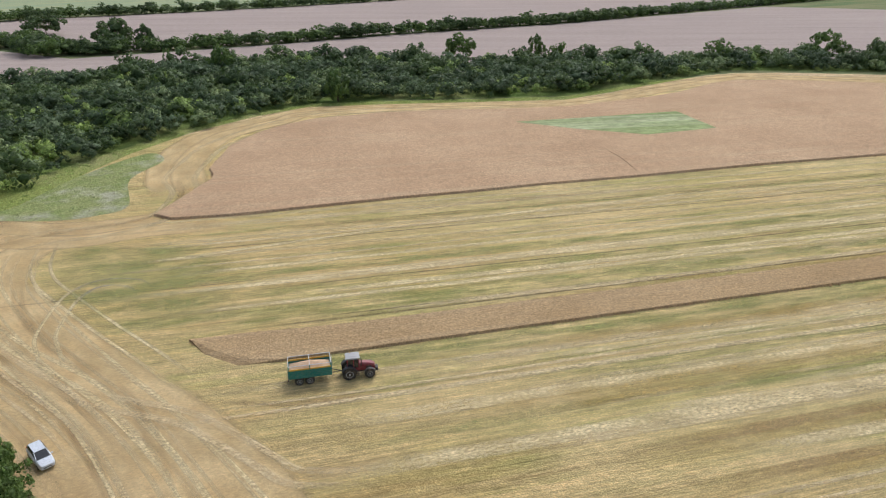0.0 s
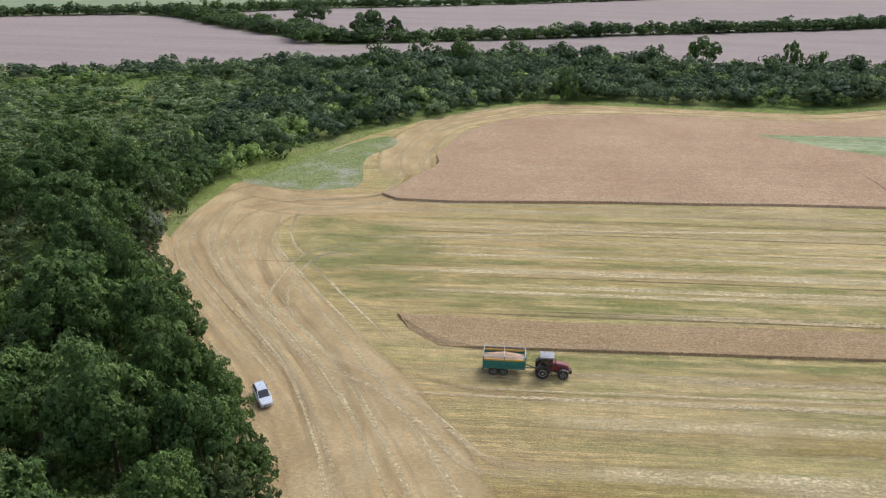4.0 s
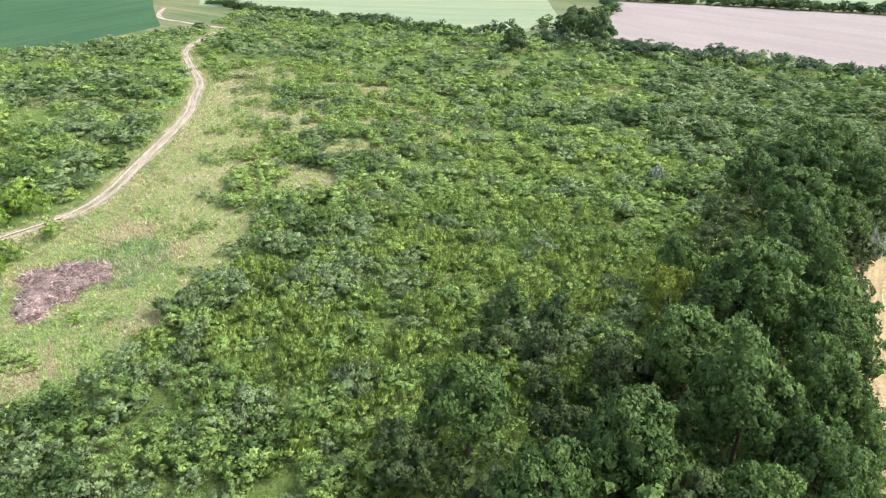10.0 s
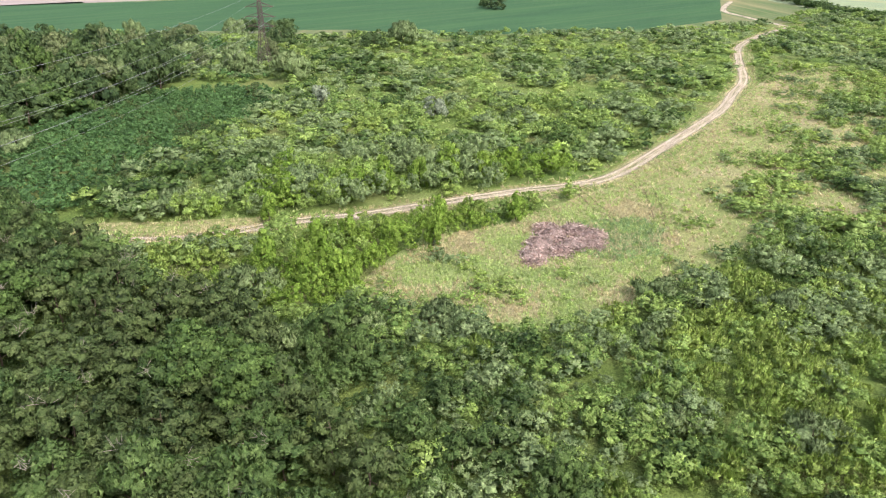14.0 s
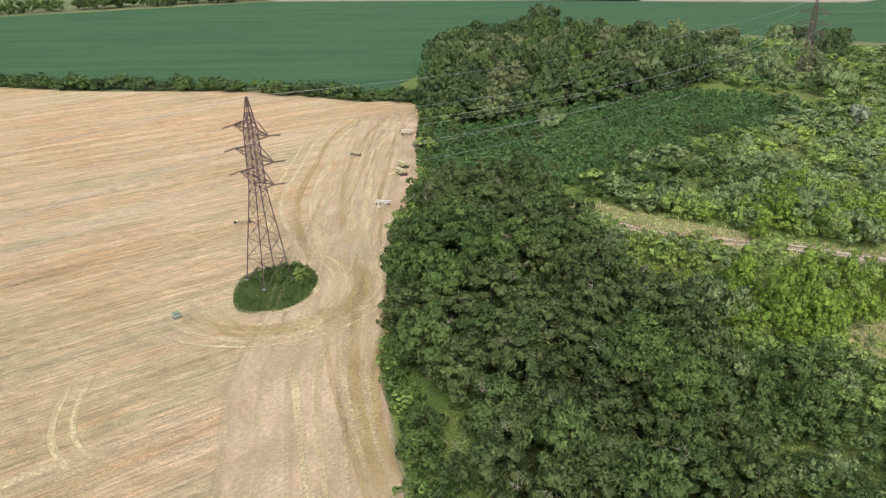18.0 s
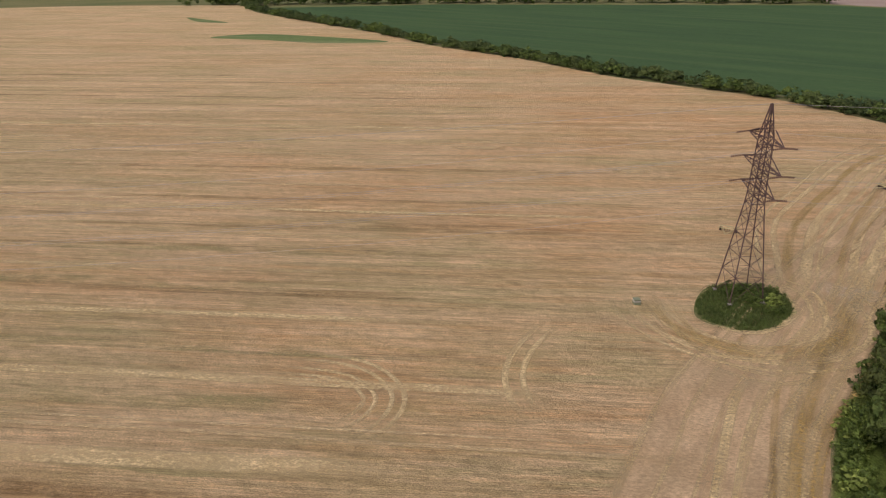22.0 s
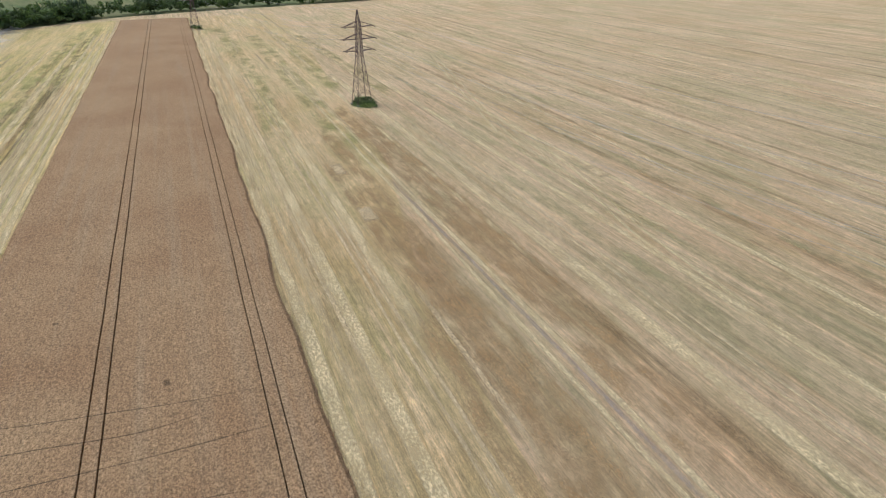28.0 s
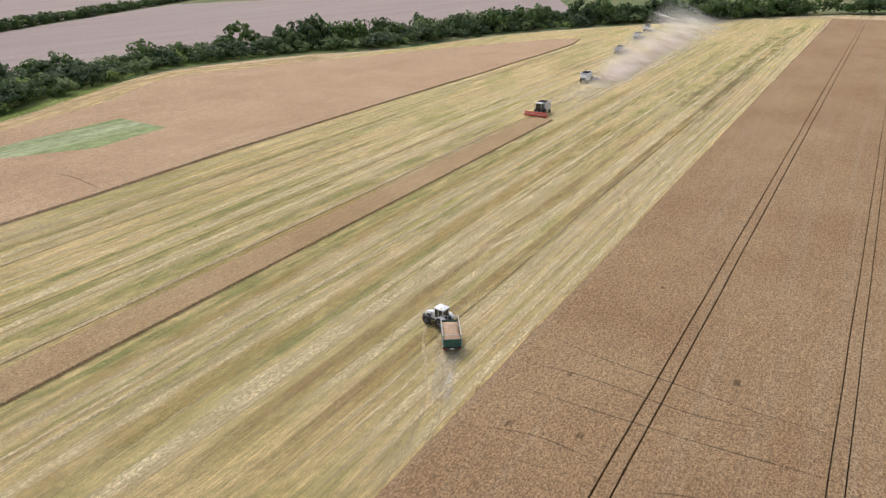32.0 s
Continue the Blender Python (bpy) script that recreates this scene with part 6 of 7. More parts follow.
teal_paint = plain("teal_paint", (0.014, 0.19, 0.155), 0.4, 0, 0.5, 0.25)
green_paint = plain("green_paint", (0.012, 0.105, 0.075), 0.4, 0, 0.5, 0.3)
yellow_paint = plain("yellow_paint", (0.62, 0.36, 0.04), 0.45, 0, 0.5, 0.3)
tan_wood = plain("tan_boards", (0.52, 0.36, 0.22), 0.7, 0, 0.3, 0.2)
header_red = plain("orange_red_paint", (0.62, 0.06, 0.02), 0.4, 0, 0.5, 0.25)
steel = plain("rusty_steel", (0.105, 0.066, 0.066), 0.7, 0.2, 0.35, 0.15)
glass_dark = plain("tinted_glass", (0.012, 0.016, 0.02), 0.08, 0, 0.8, 0.06)
lamp_glass = plain("lamp_glass", (0.70, 0.70, 0.66), 0.15, 0, 0.6, 0.1)
lamp_red = plain("lamp_red", (0.45, 0.02, 0.01), 0.2, 0, 0.6, 0.1)
plate_white = plain("plate_white", (0.75, 0.75, 0.72), 0.5, 0, 0.4, 0.1)
porcelain = plain("porcelain", (0.16, 0.095, 0.075), 0.25, 0, 0.6, 0.1)


def grain_mat():
    M = Mat("wheat_grain", 0.9, 0.1)
    v = M.place()
    g = M.noise(v, 30, 6, 0.7, 0.3, 0.7)
    M.bump(g, 0.5, 0.02)
    return M.colour(M.scaled(M.mix(M.noise(v, 1.5, 4), (0.50, 0.33, 0.21), (0.60, 0.43, 0.29)), M.ramp(g, 0.85, 1.1)))


grain = grain_mat()


def wheel(parent, c, r, w, side, rim=rim_paint, lugs=0, name="wheel"):
    """A wheel on its axle along y: tyre as thing's part, rim, hub and lugs below it."""
    m = Matrix.Translation(c) @ Matrix.Rotation(math.pi / 2, 4, "Z")
    bm = ring_shape(B(), [(r * 0.52, -w / 2), (r * 0.86, -w / 2), (r * 0.97, -w * 0.36), (r, -w * 0.1), (r, w * 0.1), (r * 0.97, w * 0.36), (r * 0.86, w / 2), (r * 0.52, w / 2)], 28, m)
    for k in range(lugs):
        a = 2 * math.pi * k / lugs
        for s in (-1, 1):
            mm = m @ Matrix.Rotation(a + (0.5 * math.pi / lugs if s > 0 else 0), 4, "X") @ Matrix.Translation((s * w * 0.22, 0, r)) @ Matrix.Rotation(s * 0.6, 4, "Z")
            bmesh.ops.create_cube(bm, size=1, matrix=mm @ Matrix.Diagonal((w * 0.5, 0.05, 0.07, 1)))
    tyre = smooth(part(name, bm, rubber, parent, "black rubber tyre"))
    bm = ring_shape(B(), [(r * 0.18, -w * 0.45), (r * 0.40, -w * 0.36), (r * 0.50, -w * 0.53), (r * 0.55, -w * 0.52), (r * 0.55, w * 0.52), (r * 0.50, w * 0.53), (r * 0.40, w * 0.36), (r * 0.18, w * 0.45)], 24, m)
    smooth(part("rim", bm, rim, tyre, "pale painted rim"))
    bm = B()
    tube(bm, Vector(c) + Vector((0, side * w * 0.1, 0)), Vector(c) + Vector((0, side * w * 0.62, 0)), r * 0.15, 12)
    part("hub", bm, rim, tyre)
    return tyre


def tractor(name, label, hood_mat, roof_mat, m):
    """A four-wheel-drive farm tractor heading +x, its origin on the ground below the middle."""
    t = tagged(new(name), label, "tractor")
    bm = loft(B(), [[(x, y * w, z0), (x, y * w, z1), (x, y * w * 0.72, z2), (x, -y * w * 0.72, z2), (x, -y * w, z1), (x, -y * w, z0)] for x, y, w, z0, z1, z2 in
                    ((0.15, 1, 0.46, 0.95, 1.75, 1.95), (0.9, 1, 0.45, 0.92, 1.70, 1.90), (1.6, 1, 0.42, 0.90, 1.55, 1.76), (2.05, 1, 0.38, 0.90, 1.40, 1.58), (2.2, 1, 0.30, 0.95, 1.25, 1.40))])
    hood = smooth(part("hood", bm, hood_mat, t, "rounded painted hood"), 30)
    part("grille", bx(B(), (2.19, 0, 1.15), (0.06, 0.5, 0.36), 0.02), dark_metal, hood, "black grille")
    for s in (-1, 1):
        part("headlight", bx(B(), (2.14, s * 0.26, 1.36), (0.08, 0.14, 0.10), 0.02), lamp_glass, hood)
        part("side_vent", bx(B(), (1.35, s * 0.445, 1.30), (0.7, 0.03, 0.30), 0.01), dark_metal, hood, "black side vent")
    part("chassis", bx(B(), (0.35, 0, 0.80), (3.3, 0.5, 0.45), 0.06), dark_metal, t)
    part("front_weight", bx(B(), (2.38, 0, 0.80), (0.34, 0.8, 0.45), 0.05), dark_metal, t)
    part("front_axle", tube(B(), (1.45, -0.75, 0.66), (1.45, 0.75, 0.66), 0.12), dark_metal, t)
    part("rear_axle", tube(B(), (-1.1, -0.7, 0.9), (-1.1, 0.7, 0.9), 0.16), dark_metal, t)
    # cab
    for x, y in ((-1.35, 0.72), (0.1, 0.72), (-0.55, 0.78)):
        for s in (-1, 1):
            part("cab_post", tube(B(), (x, s * y, 1.15), (x * 0.94, s * y * 0.94, 2.72), 0.06, 6), hood_mat, t)
    for s in (-1, 1):
        part("cab_door", bx(B(), (-0.6, s * 0.765, 1.36), (1.3, 0.04, 0.36), 0.01), hood_mat, t, "painted lower door panel")
    part("cab_floor", bx(B(), (-0.6, 0, 1.12), (1.5, 1.5, 0.18), 0.03), dark_metal, t)
    for nm, c, s in (("windscreen", (0.085, 0, 1.98), (0.03, 1.32, 1.36)), ("rear_window", (-1.31, 0, 2.02), (0.03, 1.32, 1.28)), ("side_window", (-0.6, 0.735, 1.98), (1.30, 0.03, 1.36)), ("side_window", (-0.6, -0.735, 1.98), (1.30, 0.03, 1.36))):
        part(nm, bx(B(), c, s), glass_dark, t, "tinted cab window")
    roof = smooth(part("roof", bx(B(), (-0.62, 0, 2.83), (1.75, 1.55, 0.22), 0.09), roof_mat, t, "pale rounded cab roof"), 50)
    part("roof_hatch", bx(B(), (-0.62, 0, 2.955), (0.8, 0.8, 0.05), 0.02), roof_mat, roof)
    for s in (-1, 1):
        part("work_lamp", bx(B(), (0.27, s * 0.5, 2.80), (0.06, 0.2, 0.10), 0.02), lamp_glass, roof)
        part("work_lamp", bx(B(), (-1.51, s * 0.5, 2.80), (0.06, 0.2, 0.10), 0.02), lamp_glass, roof)
    part("beacon", tube(B(), (-0.9, 0.55, 2.94), (-0.9, 0.55, 3.12), 0.07), yellow_paint, roof)
    part("seat", bx(B(), (-0.75, 0, 1.55), (0.55, 0.55, 0.65), 0.1), dark_metal, t)
    bm = B()
    tube(bm, (0.45, -0.52, 1.6), (0.45, -0.52, 2.85), 0.06, 8)
    part("exhaust", bm, dark_metal, t)
    for s in (-1, 1):
        bm = B()
        rows = []
        for k in range(9):
            a = radians(15 + k * 18)
            rows.append([(-1.1 + math.cos(a) * 0.98, s * y, 0.86 + math.sin(a) * 0.98) for y in (0.62, 1.22)] + [(-1.1 + math.cos(a) * 0.93, s * y, 0.86 + math.sin(a) * 0.93) for y in (1.22, 0.62)])
        loft(bm, rows)
        part("rear_fender", bm, hood_mat if roof_mat is white_paint else dark_metal, t)
        bm = B()
        loft(bm, [[(1.45 + math.cos(radians(25 + k * 26)) * 0.76, s * y, 0.64 + math.sin(radians(25 + k * 26)) * 0.76) for y in (0.66, 1.08)] + [(1.45 + math.cos(radians(25 + k * 26)) * 0.72, s * y, 0.64 + math.sin(radians(25 + k * 26)) * 0.72) for y in (1.08, 0.66)] for k in range(6)])
        part("front_fender", bm, dark_metal, t)
        wheel(t, (-1.1, s * 0.92, 0.86), 0.86, 0.56, s, rim_paint, 20, "rear_wheel")
        wheel(t, (1.45, s * 0.87, 0.64), 0.64, 0.44, s, rim_paint, 16, "front_wheel")
        bm = B()
        tube(bm, (0.1, s * 0.74, 2.3), (0.25, s * 1.15, 2.35), 0.02, 6)
        bx(bm, (0.26, s * 1.18, 2.2), (0.05, 0.2, 0.34), 0.02)
        part("mirror", bm, dark_metal, t)
        bm = B()
        for k in range(3):
            bx(bm, (-0.05, s * 0.82, 0.45 + k * 0.26), (0.4, 0.22, 0.04))
        part("cab_step", bm, dark_metal, t)
    part("tow_hitch", bx(B(), (-1.75, 0, 0.62), (0.6, 0.16, 0.12), 0.02), dark_metal, t)
    t.matrix_basis = m
    return t


def trailer(name, label, paint, band_mat_, m, tip=0.0):
    """A two-axle tipping trailer heading +x, open at the top, its origin on the ground below the middle."""
    t = tagged(new(name), label, "trailer")
    ln, wd, z0, z1 = 5.2, 2.4, 1.12, 2.25
    bm = B()
    for s in (-1, 1):
        bx(bm, (0, s * 0.45, 0.98), (5.0, 0.12, 0.22))
    for k in range(5):
        bx(bm, (-2.2 + k * 1.1, 0, 0.98), (0.1, 1.9, 0.12))
    part("chassis", bm, dark_metal, t)
    bm = B()
    for s in (-1, 1):
        tube(bm, (2.5, s * 0.5, 0.95), (3.9, 0, 0.72), 0.06, 8)
    tube(bm, (3.85, 0, 0.72), (4.15, 0, 0.68), 0.09, 8)
    part("drawbar", bm, dark_metal, t, "dark A-shaped drawbar")
    bed = part("bed", bx(B(), (0, 0, z0), (ln, wd, 0.1), 0.02), paint, t)

    def panel(nm, c, s, n_ribs, along_x):
        bm = bx(B(), c, s, 0.01)
        for k in range(n_ribs):
            z = c[2] - s[2] / 2 + (k + 0.5) * s[2] / n_ribs
            o = (s[1] / 2 + 0.012) if along_x else (s[0] / 2 + 0.012)
            for sg in (-1, 1):
                bx(bm, (c[0], c[1] + sg * o, z) if along_x else (c[0] + sg * o, c[1], z), (s[0], 0.07, s[2] / n_ribs * 0.55) if along_x else (0.07, s[1], s[2] / n_ribs * 0.55), 0.012)
        return part(nm, bm, paint, t, "ribbed painted side panel")
    hz = (z0 + z1) / 2
    for s in (-1, 1):
        for k in (-1, 1):
            panel("side_panel", (k * ln / 4, s * wd / 2, hz), (ln / 2 - 0.1, 0.05, z1 - z0), 5, True)
        part("top_band", bx(B(), (0, s * wd / 2, z1 + 0.10), (ln + 0.1, 0.09, 0.2), 0.02), band_mat_, t, "yellow upper board")
        for k in range(3):
            part("stanchion", bx(B(), (-ln / 2 + k * ln / 2, s * (wd / 2 + 0.02), (z0 + z1 + 0.65) / 2), (0.10, 0.10, z1 - z0 + 0.65), 0.015), pale_grey if paint is green_paint else paint, t)
        part("top_rail", tube(B(), (-ln / 2, s * wd / 2, z1 + 0.62), (ln / 2, s * wd / 2, z1 + 0.62), 0.045, 8), pale_grey, t, "pale upper rail")
    panel("front_panel", (ln / 2, 0, hz), (0.05, wd, z1 - z0), 5, False)
    panel("tailgate", (-ln / 2, 0, hz), (0.05, wd, z1 - z0), 5, False)
    for k in range(3):
        part("cross_rail", tube(B(), (-ln / 2 + k * ln / 2, -wd / 2, z1 + 0.62), (-ln / 2 + k * ln / 2, wd / 2, z1 + 0.62), 0.04, 8), pale_grey, t)
    bm = B()
    for k in range(4):
        tube(bm, (ln / 2 + 0.18, 0.2, z0 + 0.1 + k * 0.36), (ln / 2 + 0.18, 0.65, z0 + 0.1 + k * 0.36), 0.02, 6)
    for y in (0.2, 0.65):
        tube(bm, (ln / 2 + 0.18, y, z0), (ln / 2 + 0.18, y, z1 + 0.6), 0.025, 6)
    part("ladder", bm, pale_grey, t, "small metal ladder")
    part("rear_bar", bx(B(), (-ln / 2 - 0.08, 0, 0.86), (0.12, wd, 0.24), 0.02), dark_metal, t)
    part("plate", bx(B(), (-ln / 2 - 0.15, 0, 0.86), (0.02, 0.52, 0.2)), plate_white, t, "white plate")
    for s in (-1, 1):
        part("tail_lamp", bx(B(), (-ln / 2 - 0.15, s * 0.95, 0.86), (0.03, 0.3, 0.14), 0.01), lamp_red, t, "red tail lamp")
        for x in (-1.35, -0.08):
            wheel(t, (x, s * 0.98, 0.58), 0.58, 0.44, s, rim_paint, 0, "wheel")
        part("mudguard", bx(B(), (-0.68, s * 0.98, 1.05), (2.2, 0.42, 0.05), 0.02), dark_metal, t)
    for x in (-1.35, -0.08):
        part("axle", tube(B(), (x, -0.9, 0.55), (x, 0.9, 0.55), 0.07), dark_metal, t)
    t.matrix_basis = m
    # the load lies in the box as a thing of its own
    bm = B()
    nx, ny = 22, 10
    rows = []
    for i in range(nx + 1):
        for j in range(ny + 1):
            x, y = -ln / 2 + 0.06 + (ln - 0.12) * i / nx, -wd / 2 + 0.06 + (wd - 0.12) * j / ny
            h = 0.35 + 0.75 * max(0.0, 1 - (abs(x) / (ln / 2)) ** 2.2) * max(0.0, 1 - (abs(y) / (wd / 2)) ** 1.8) + 0.05 * noise.noise(Vector((x * 2, y * 2, tip)))
            rows.append(bm.verts.new((x, y, z0 + 0.62 + h - 0.15)))
    for i in range(nx):
        for j in range(ny):
            a = i * (ny + 1) + j
            bm.faces.new((rows[a], rows[a + ny + 1], rows[a + ny + 2], rows[a + 1]))
    edge = [e for e in bm.edges if e.is_boundary]
    low = bmesh.ops.extrude_edge_only(bm, edges=edge)
    for v in low["geom"]:
        if isinstance(v, bmesh.types.BMVert):
            v.co.z = z0 + 0.055
    bm.normal_update()
    heap = smooth(link("grain_load", bm, grain), 60)
    tagged(heap, "heaped load of pale wheat grain in the trailer", "grain")
    heap.matrix_basis = m
    return t


U = math.degrees(ROWS_TURN)
tractor("tractor", "dark red farm tractor with grey cab roof on the stubble", red_paint, grey_paint, pose(-10.75, 75.3, 0.06, 0, 0, 12))
trailer("trailer", "green tipping trailer with a yellow band, full of grain", teal_paint, yellow_paint, pose(-16.6, 74.2, 0.06, 0, 0, 13.5))
tractor("tractor", "white farm tractor turning on the stubble", white_paint, white_paint, pose(59.4, 64.1, 0.06, 0, 0, 100))
trailer("trailer", "dark green tipping trailer with tan boards, carrying grain", green_paint, tan_wood, pose(56.9, 59.0, 0.06, 0, 0, 50), 3.0)


def car(m):
    """A small silver estate car heading +x."""
    t = tagged(new("car"), "silver compact car parked on the straw beside the trees", "car")

    def sec(x, w, z0, z1, z2):
        return [(x, -w * 0.92, z0), (x, -w, (z0 + z1) / 2), (x, -w * 0.96, z1), (x, -w * 0.80, z2), (x, w * 0.80, z2), (x, w * 0.96, z1), (x, w, (z0 + z1) / 2), (x, w * 0.92, z0)]
    body = smooth(part("body", loft(B(), [sec(-2.05, 0.72, 0.42, 0.75, 0.85), sec(-1.95, 0.82, 0.28, 0.88, 0.97), sec(-1.2, 0.86, 0.24, 0.92, 1.0), (sec(0.2, 0.86, 0.24, 0.90, 0.98)), sec(1.1, 0.85, 0.24, 0.84, 0.96), sec(1.75, 0.80, 0.28, 0.70, 0.82), sec(2.05, 0.66, 0.38, 0.58, 0.66)]), silver_paint, t), 35)
    part("cabin_glass", loft(B(), [sec(-1.98, 0.70, 0.92, 1.05, 1.08), sec(-1.62, 0.74, 0.94, 1.30, 1.44), sec(-0.9, 0.75, 0.95, 1.36, 1.50), sec(0.1, 0.74, 0.95, 1.34, 1.47), sec(1.05, 0.72, 0.93, 0.97, 1.0)]), glass_dark, t, "tinted windows all round")
    part("roof", loft(B(), [[(x, -w, z), (x, -w * 0.9, z + 0.05), (x, w * 0.9, z + 0.05), (x, w, z)] for x, w, z in ((-1.68, 0.58, 1.42), (-0.9, 0.62, 1.475), (0.02, 0.60, 1.455), (0.18, 0.56, 1.42))]), silver_paint, t, "silver roof")
    for s in (-1, 1):
        for x in (-1.55, -0.72, 0.12):
            part("pillar", tube(B(), (x, s * 0.735, 0.95), (x * 0.96, s * 0.61, 1.46), 0.045, 6), silver_paint, t)
        part("windscreen_pillar", tube(B(), (1.0, s * 0.70, 0.96), (0.12, s * 0.58, 1.45), 0.045, 6), silver_paint, t)
        for x in (-1.32, 1.28):
            w = wheel(t, (x, s * 0.76, 0.31), 0.31, 0.2, s, rim_paint, 0, "wheel")
        part("headlight", bx(B(), (1.86, s * 0.55, 0.66), (0.22, 0.26, 0.13), 0.04), lamp_glass, body)
        part("tail_lamp", bx(B(), (-2.0, s * 0.66, 0.86), (0.10, 0.16, 0.34), 0.03), lamp_red, body, "red tail lamp")
        part("mirror", bx(B(), (0.72, s * 0.93, 0.98), (0.12, 0.2, 0.13), 0.04), silver_paint, body)
    part("bumper", bx(B(), (1.98, 0, 0.40), (0.2, 1.35, 0.24), 0.06), silver_paint, body)
    part("grille", bx(B(), (2.085, 0, 0.44), (0.03, 0.8, 0.12), 0.01), dark_metal, body, "black grille")
    part("plate", bx(B(), (2.10, 0, 0.36), (0.02, 0.5, 0.11)), plate_white, body, "white plate")
    t.matrix_basis = m
    return t


car(pose(-42.3, 58.9, 0.06, 0, 0, -44))


def combine(label, body_mat, m, cutting=True):
    """A combine harvester heading +x with its cutting header down."""
    t = tagged(new("combine_harvester"), label, "combine", group="combine harvesters in the field")
    body = smooth(part("body", loft(B(), [[(x, -w, z0), (x, -w, z1), (x, -w * 0.8, z2), (x, w * 0.8, z2), (x, w, z1), (x, w, z0)] for x, w, z0, z1, z2 in ((-4.2, 1.2, 1.5, 2.3, 2.5), (-3.4, 1.45, 1.2, 3.0, 3.3), (-1.0, 1.5, 1.1, 3.3, 3.6), (0.8, 1.5, 1.1, 3.3, 3.55))]), body_mat, t), 30)
    bm = B()
    for c, s in (((-0.6, -1.15, 3.72), (2.4, 0.08, 0.5)), ((-0.6, 1.15, 3.72), (2.4, 0.08, 0.5)), ((-1.8, 0, 3.72), (0.08, 2.3, 0.5)), ((0.6, 0, 3.72), (0.08, 2.3, 0.5))):
        bx(bm, c, s, 0.02)
    part("hopper", bm, dark_metal, t, "open grain hopper")
    part("engine_cover", bx(B(), (-2.9, 0, 3.35), (1.2, 2.2, 0.4), 0.08), grey_paint, body)
    for s in (-1, 1):
        part("side_flap", bx(B(), (-1.4, s * 1.50, 2.2), (3.6, 0.05, 1.3), 0.02), pale_grey, body)
        wheel(t, (0.9, s * 1.45, 0.95), 0.95, 0.75, s, rim_paint, 18, "front_wheel")
        wheel(t, (-3.1, s * 1.25, 0.6), 0.6, 0.45, s, rim_paint, 14, "rear_wheel")
    cab = part("cab", bx(B(), (1.65, 0, 2.75), (1.5, 2.0, 1.7), 0.12), glass_dark, t, "dark glazed cab")
    part("cab_roof", bx(B(), (1.65, 0, 3.70), (1.9, 2.25, 0.22), 0.08), body_mat, cab, "pale cab roof")
    for s in (-1, 1):
        part("cab_post", bx(B(), (2.36, s * 0.95, 2.75), (0.08, 0.1, 1.65)), body_mat, cab)
        part("mirror", bx(B(), (2.5, s * 1.5, 2.9), (0.06, 0.25, 0.5), 0.02), dark_metal, cab)
    part("feeder_house", bx(B(), (2.5, 0, 1.25), (2.2, 1.3, 0.7), 0.05, 0.35), dark_metal, t)
    bm = B()
    bx(bm, (3.7, 0, 0.75), (0.12, 7.4, 1.0), 0.02)
    bx(bm, (4.2, 0, 0.32), (1.1, 7.4, 0.1), 0.02)
    for s in (-1, 1):
        loft(bm, [[(3.6, s * 3.66, 0.2), (3.6, s * 3.66, 1.25), (3.6, s * 3.78, 1.25), (3.6, s * 3.78, 0.2)], [(4.6, s * 3.66, 0.2), (4.6, s * 3.66, 0.8), (4.6, s * 3.78, 0.8), (4.6, s * 3.78, 0.2)], [(5.4, s * 3.70, 0.15), (5.4, s * 3.70, 0.25), (5.4, s * 3.74, 0.25), (5.4, s * 3.74, 0.15)]])
    header = part("header", bm, header_red if cutting else pale_grey, t, "wide red cutting header" if cutting else "wide cutting header")
    part("auger", tube(B(), (4.0, -3.6, 0.62), (4.0, 3.6, 0.62), 0.22, 12), pale_grey, header)
    bm = B()
    for k in range(6):
        a = 2 * math.pi * k / 6
        tube(bm, (4.65 + math.cos(a) * 0.5, -3.55, 1.1 + math.sin(a) * 0.5), (4.65 + math.cos(a) * 0.5, 3.55, 1.1 + math.sin(a) * 0.5), 0.035, 5)
    for j in range(5):
        for k in range(6):
            a = 2 * math.pi * k / 6
            tube(bm, (4.65, -3.5 + j * 1.75, 1.1), (4.65 + math.cos(a) * 0.5, -3.5 + j * 1.75, 1.1 + math.sin(a) * 0.5), 0.025, 5)
    tube(bm, (4.65, -3.6, 1.1), (4.65, 3.6, 1.1), 0.05, 8)
    part("reel", bm, header_red if cutting else pale_grey, header, "tined reel")
    part("unloading_pipe", tube(B(), (0.4, 1.3, 3.5), (-3.9, 1.75, 3.75), 0.19, 12), body_mat, t, "pale unloading pipe")
    bm = B()
    for k in range(5):
        bx(bm, (1.0, 1.6, 0.7 + k * 0.32), (0.5, 0.3, 0.04))
    for x in (0.78, 1.22):
        tube(bm, (x, 1.72, 0.5), (x, 1.72, 2.6), 0.025, 6)
    part("ladder", bm, dark_metal, t)
    part("straw_chopper", bx(B(), (-4.3, 0, 1.6), (0.7, 2.2, 0.7), 0.08), dark_metal, t)
    t.matrix_basis = m
    return t


combine("grey-white combine harvester cutting with a red header", pale_grey, pose(174.0, 138.0, 0.06, 0, 0, 180 + U - 2))
combine("white combine harvester driving away through the dust", white_paint, pose(229.5, 160.5, 0.06, 0, 0, U), False)
combine("dark combine harvester half hidden by dust", grey_paint, pose(300, 192, 0.06, 0, 0, U), False)
combine("pale combine harvester in thick dust", pale_grey, pose(352.6, 214.7, 0.06, 0, 0, U), False)
combine("pale combine harvester far off in the dust", pale_grey, pose(388, 230.6, 0.06, 0, 0, U), False)


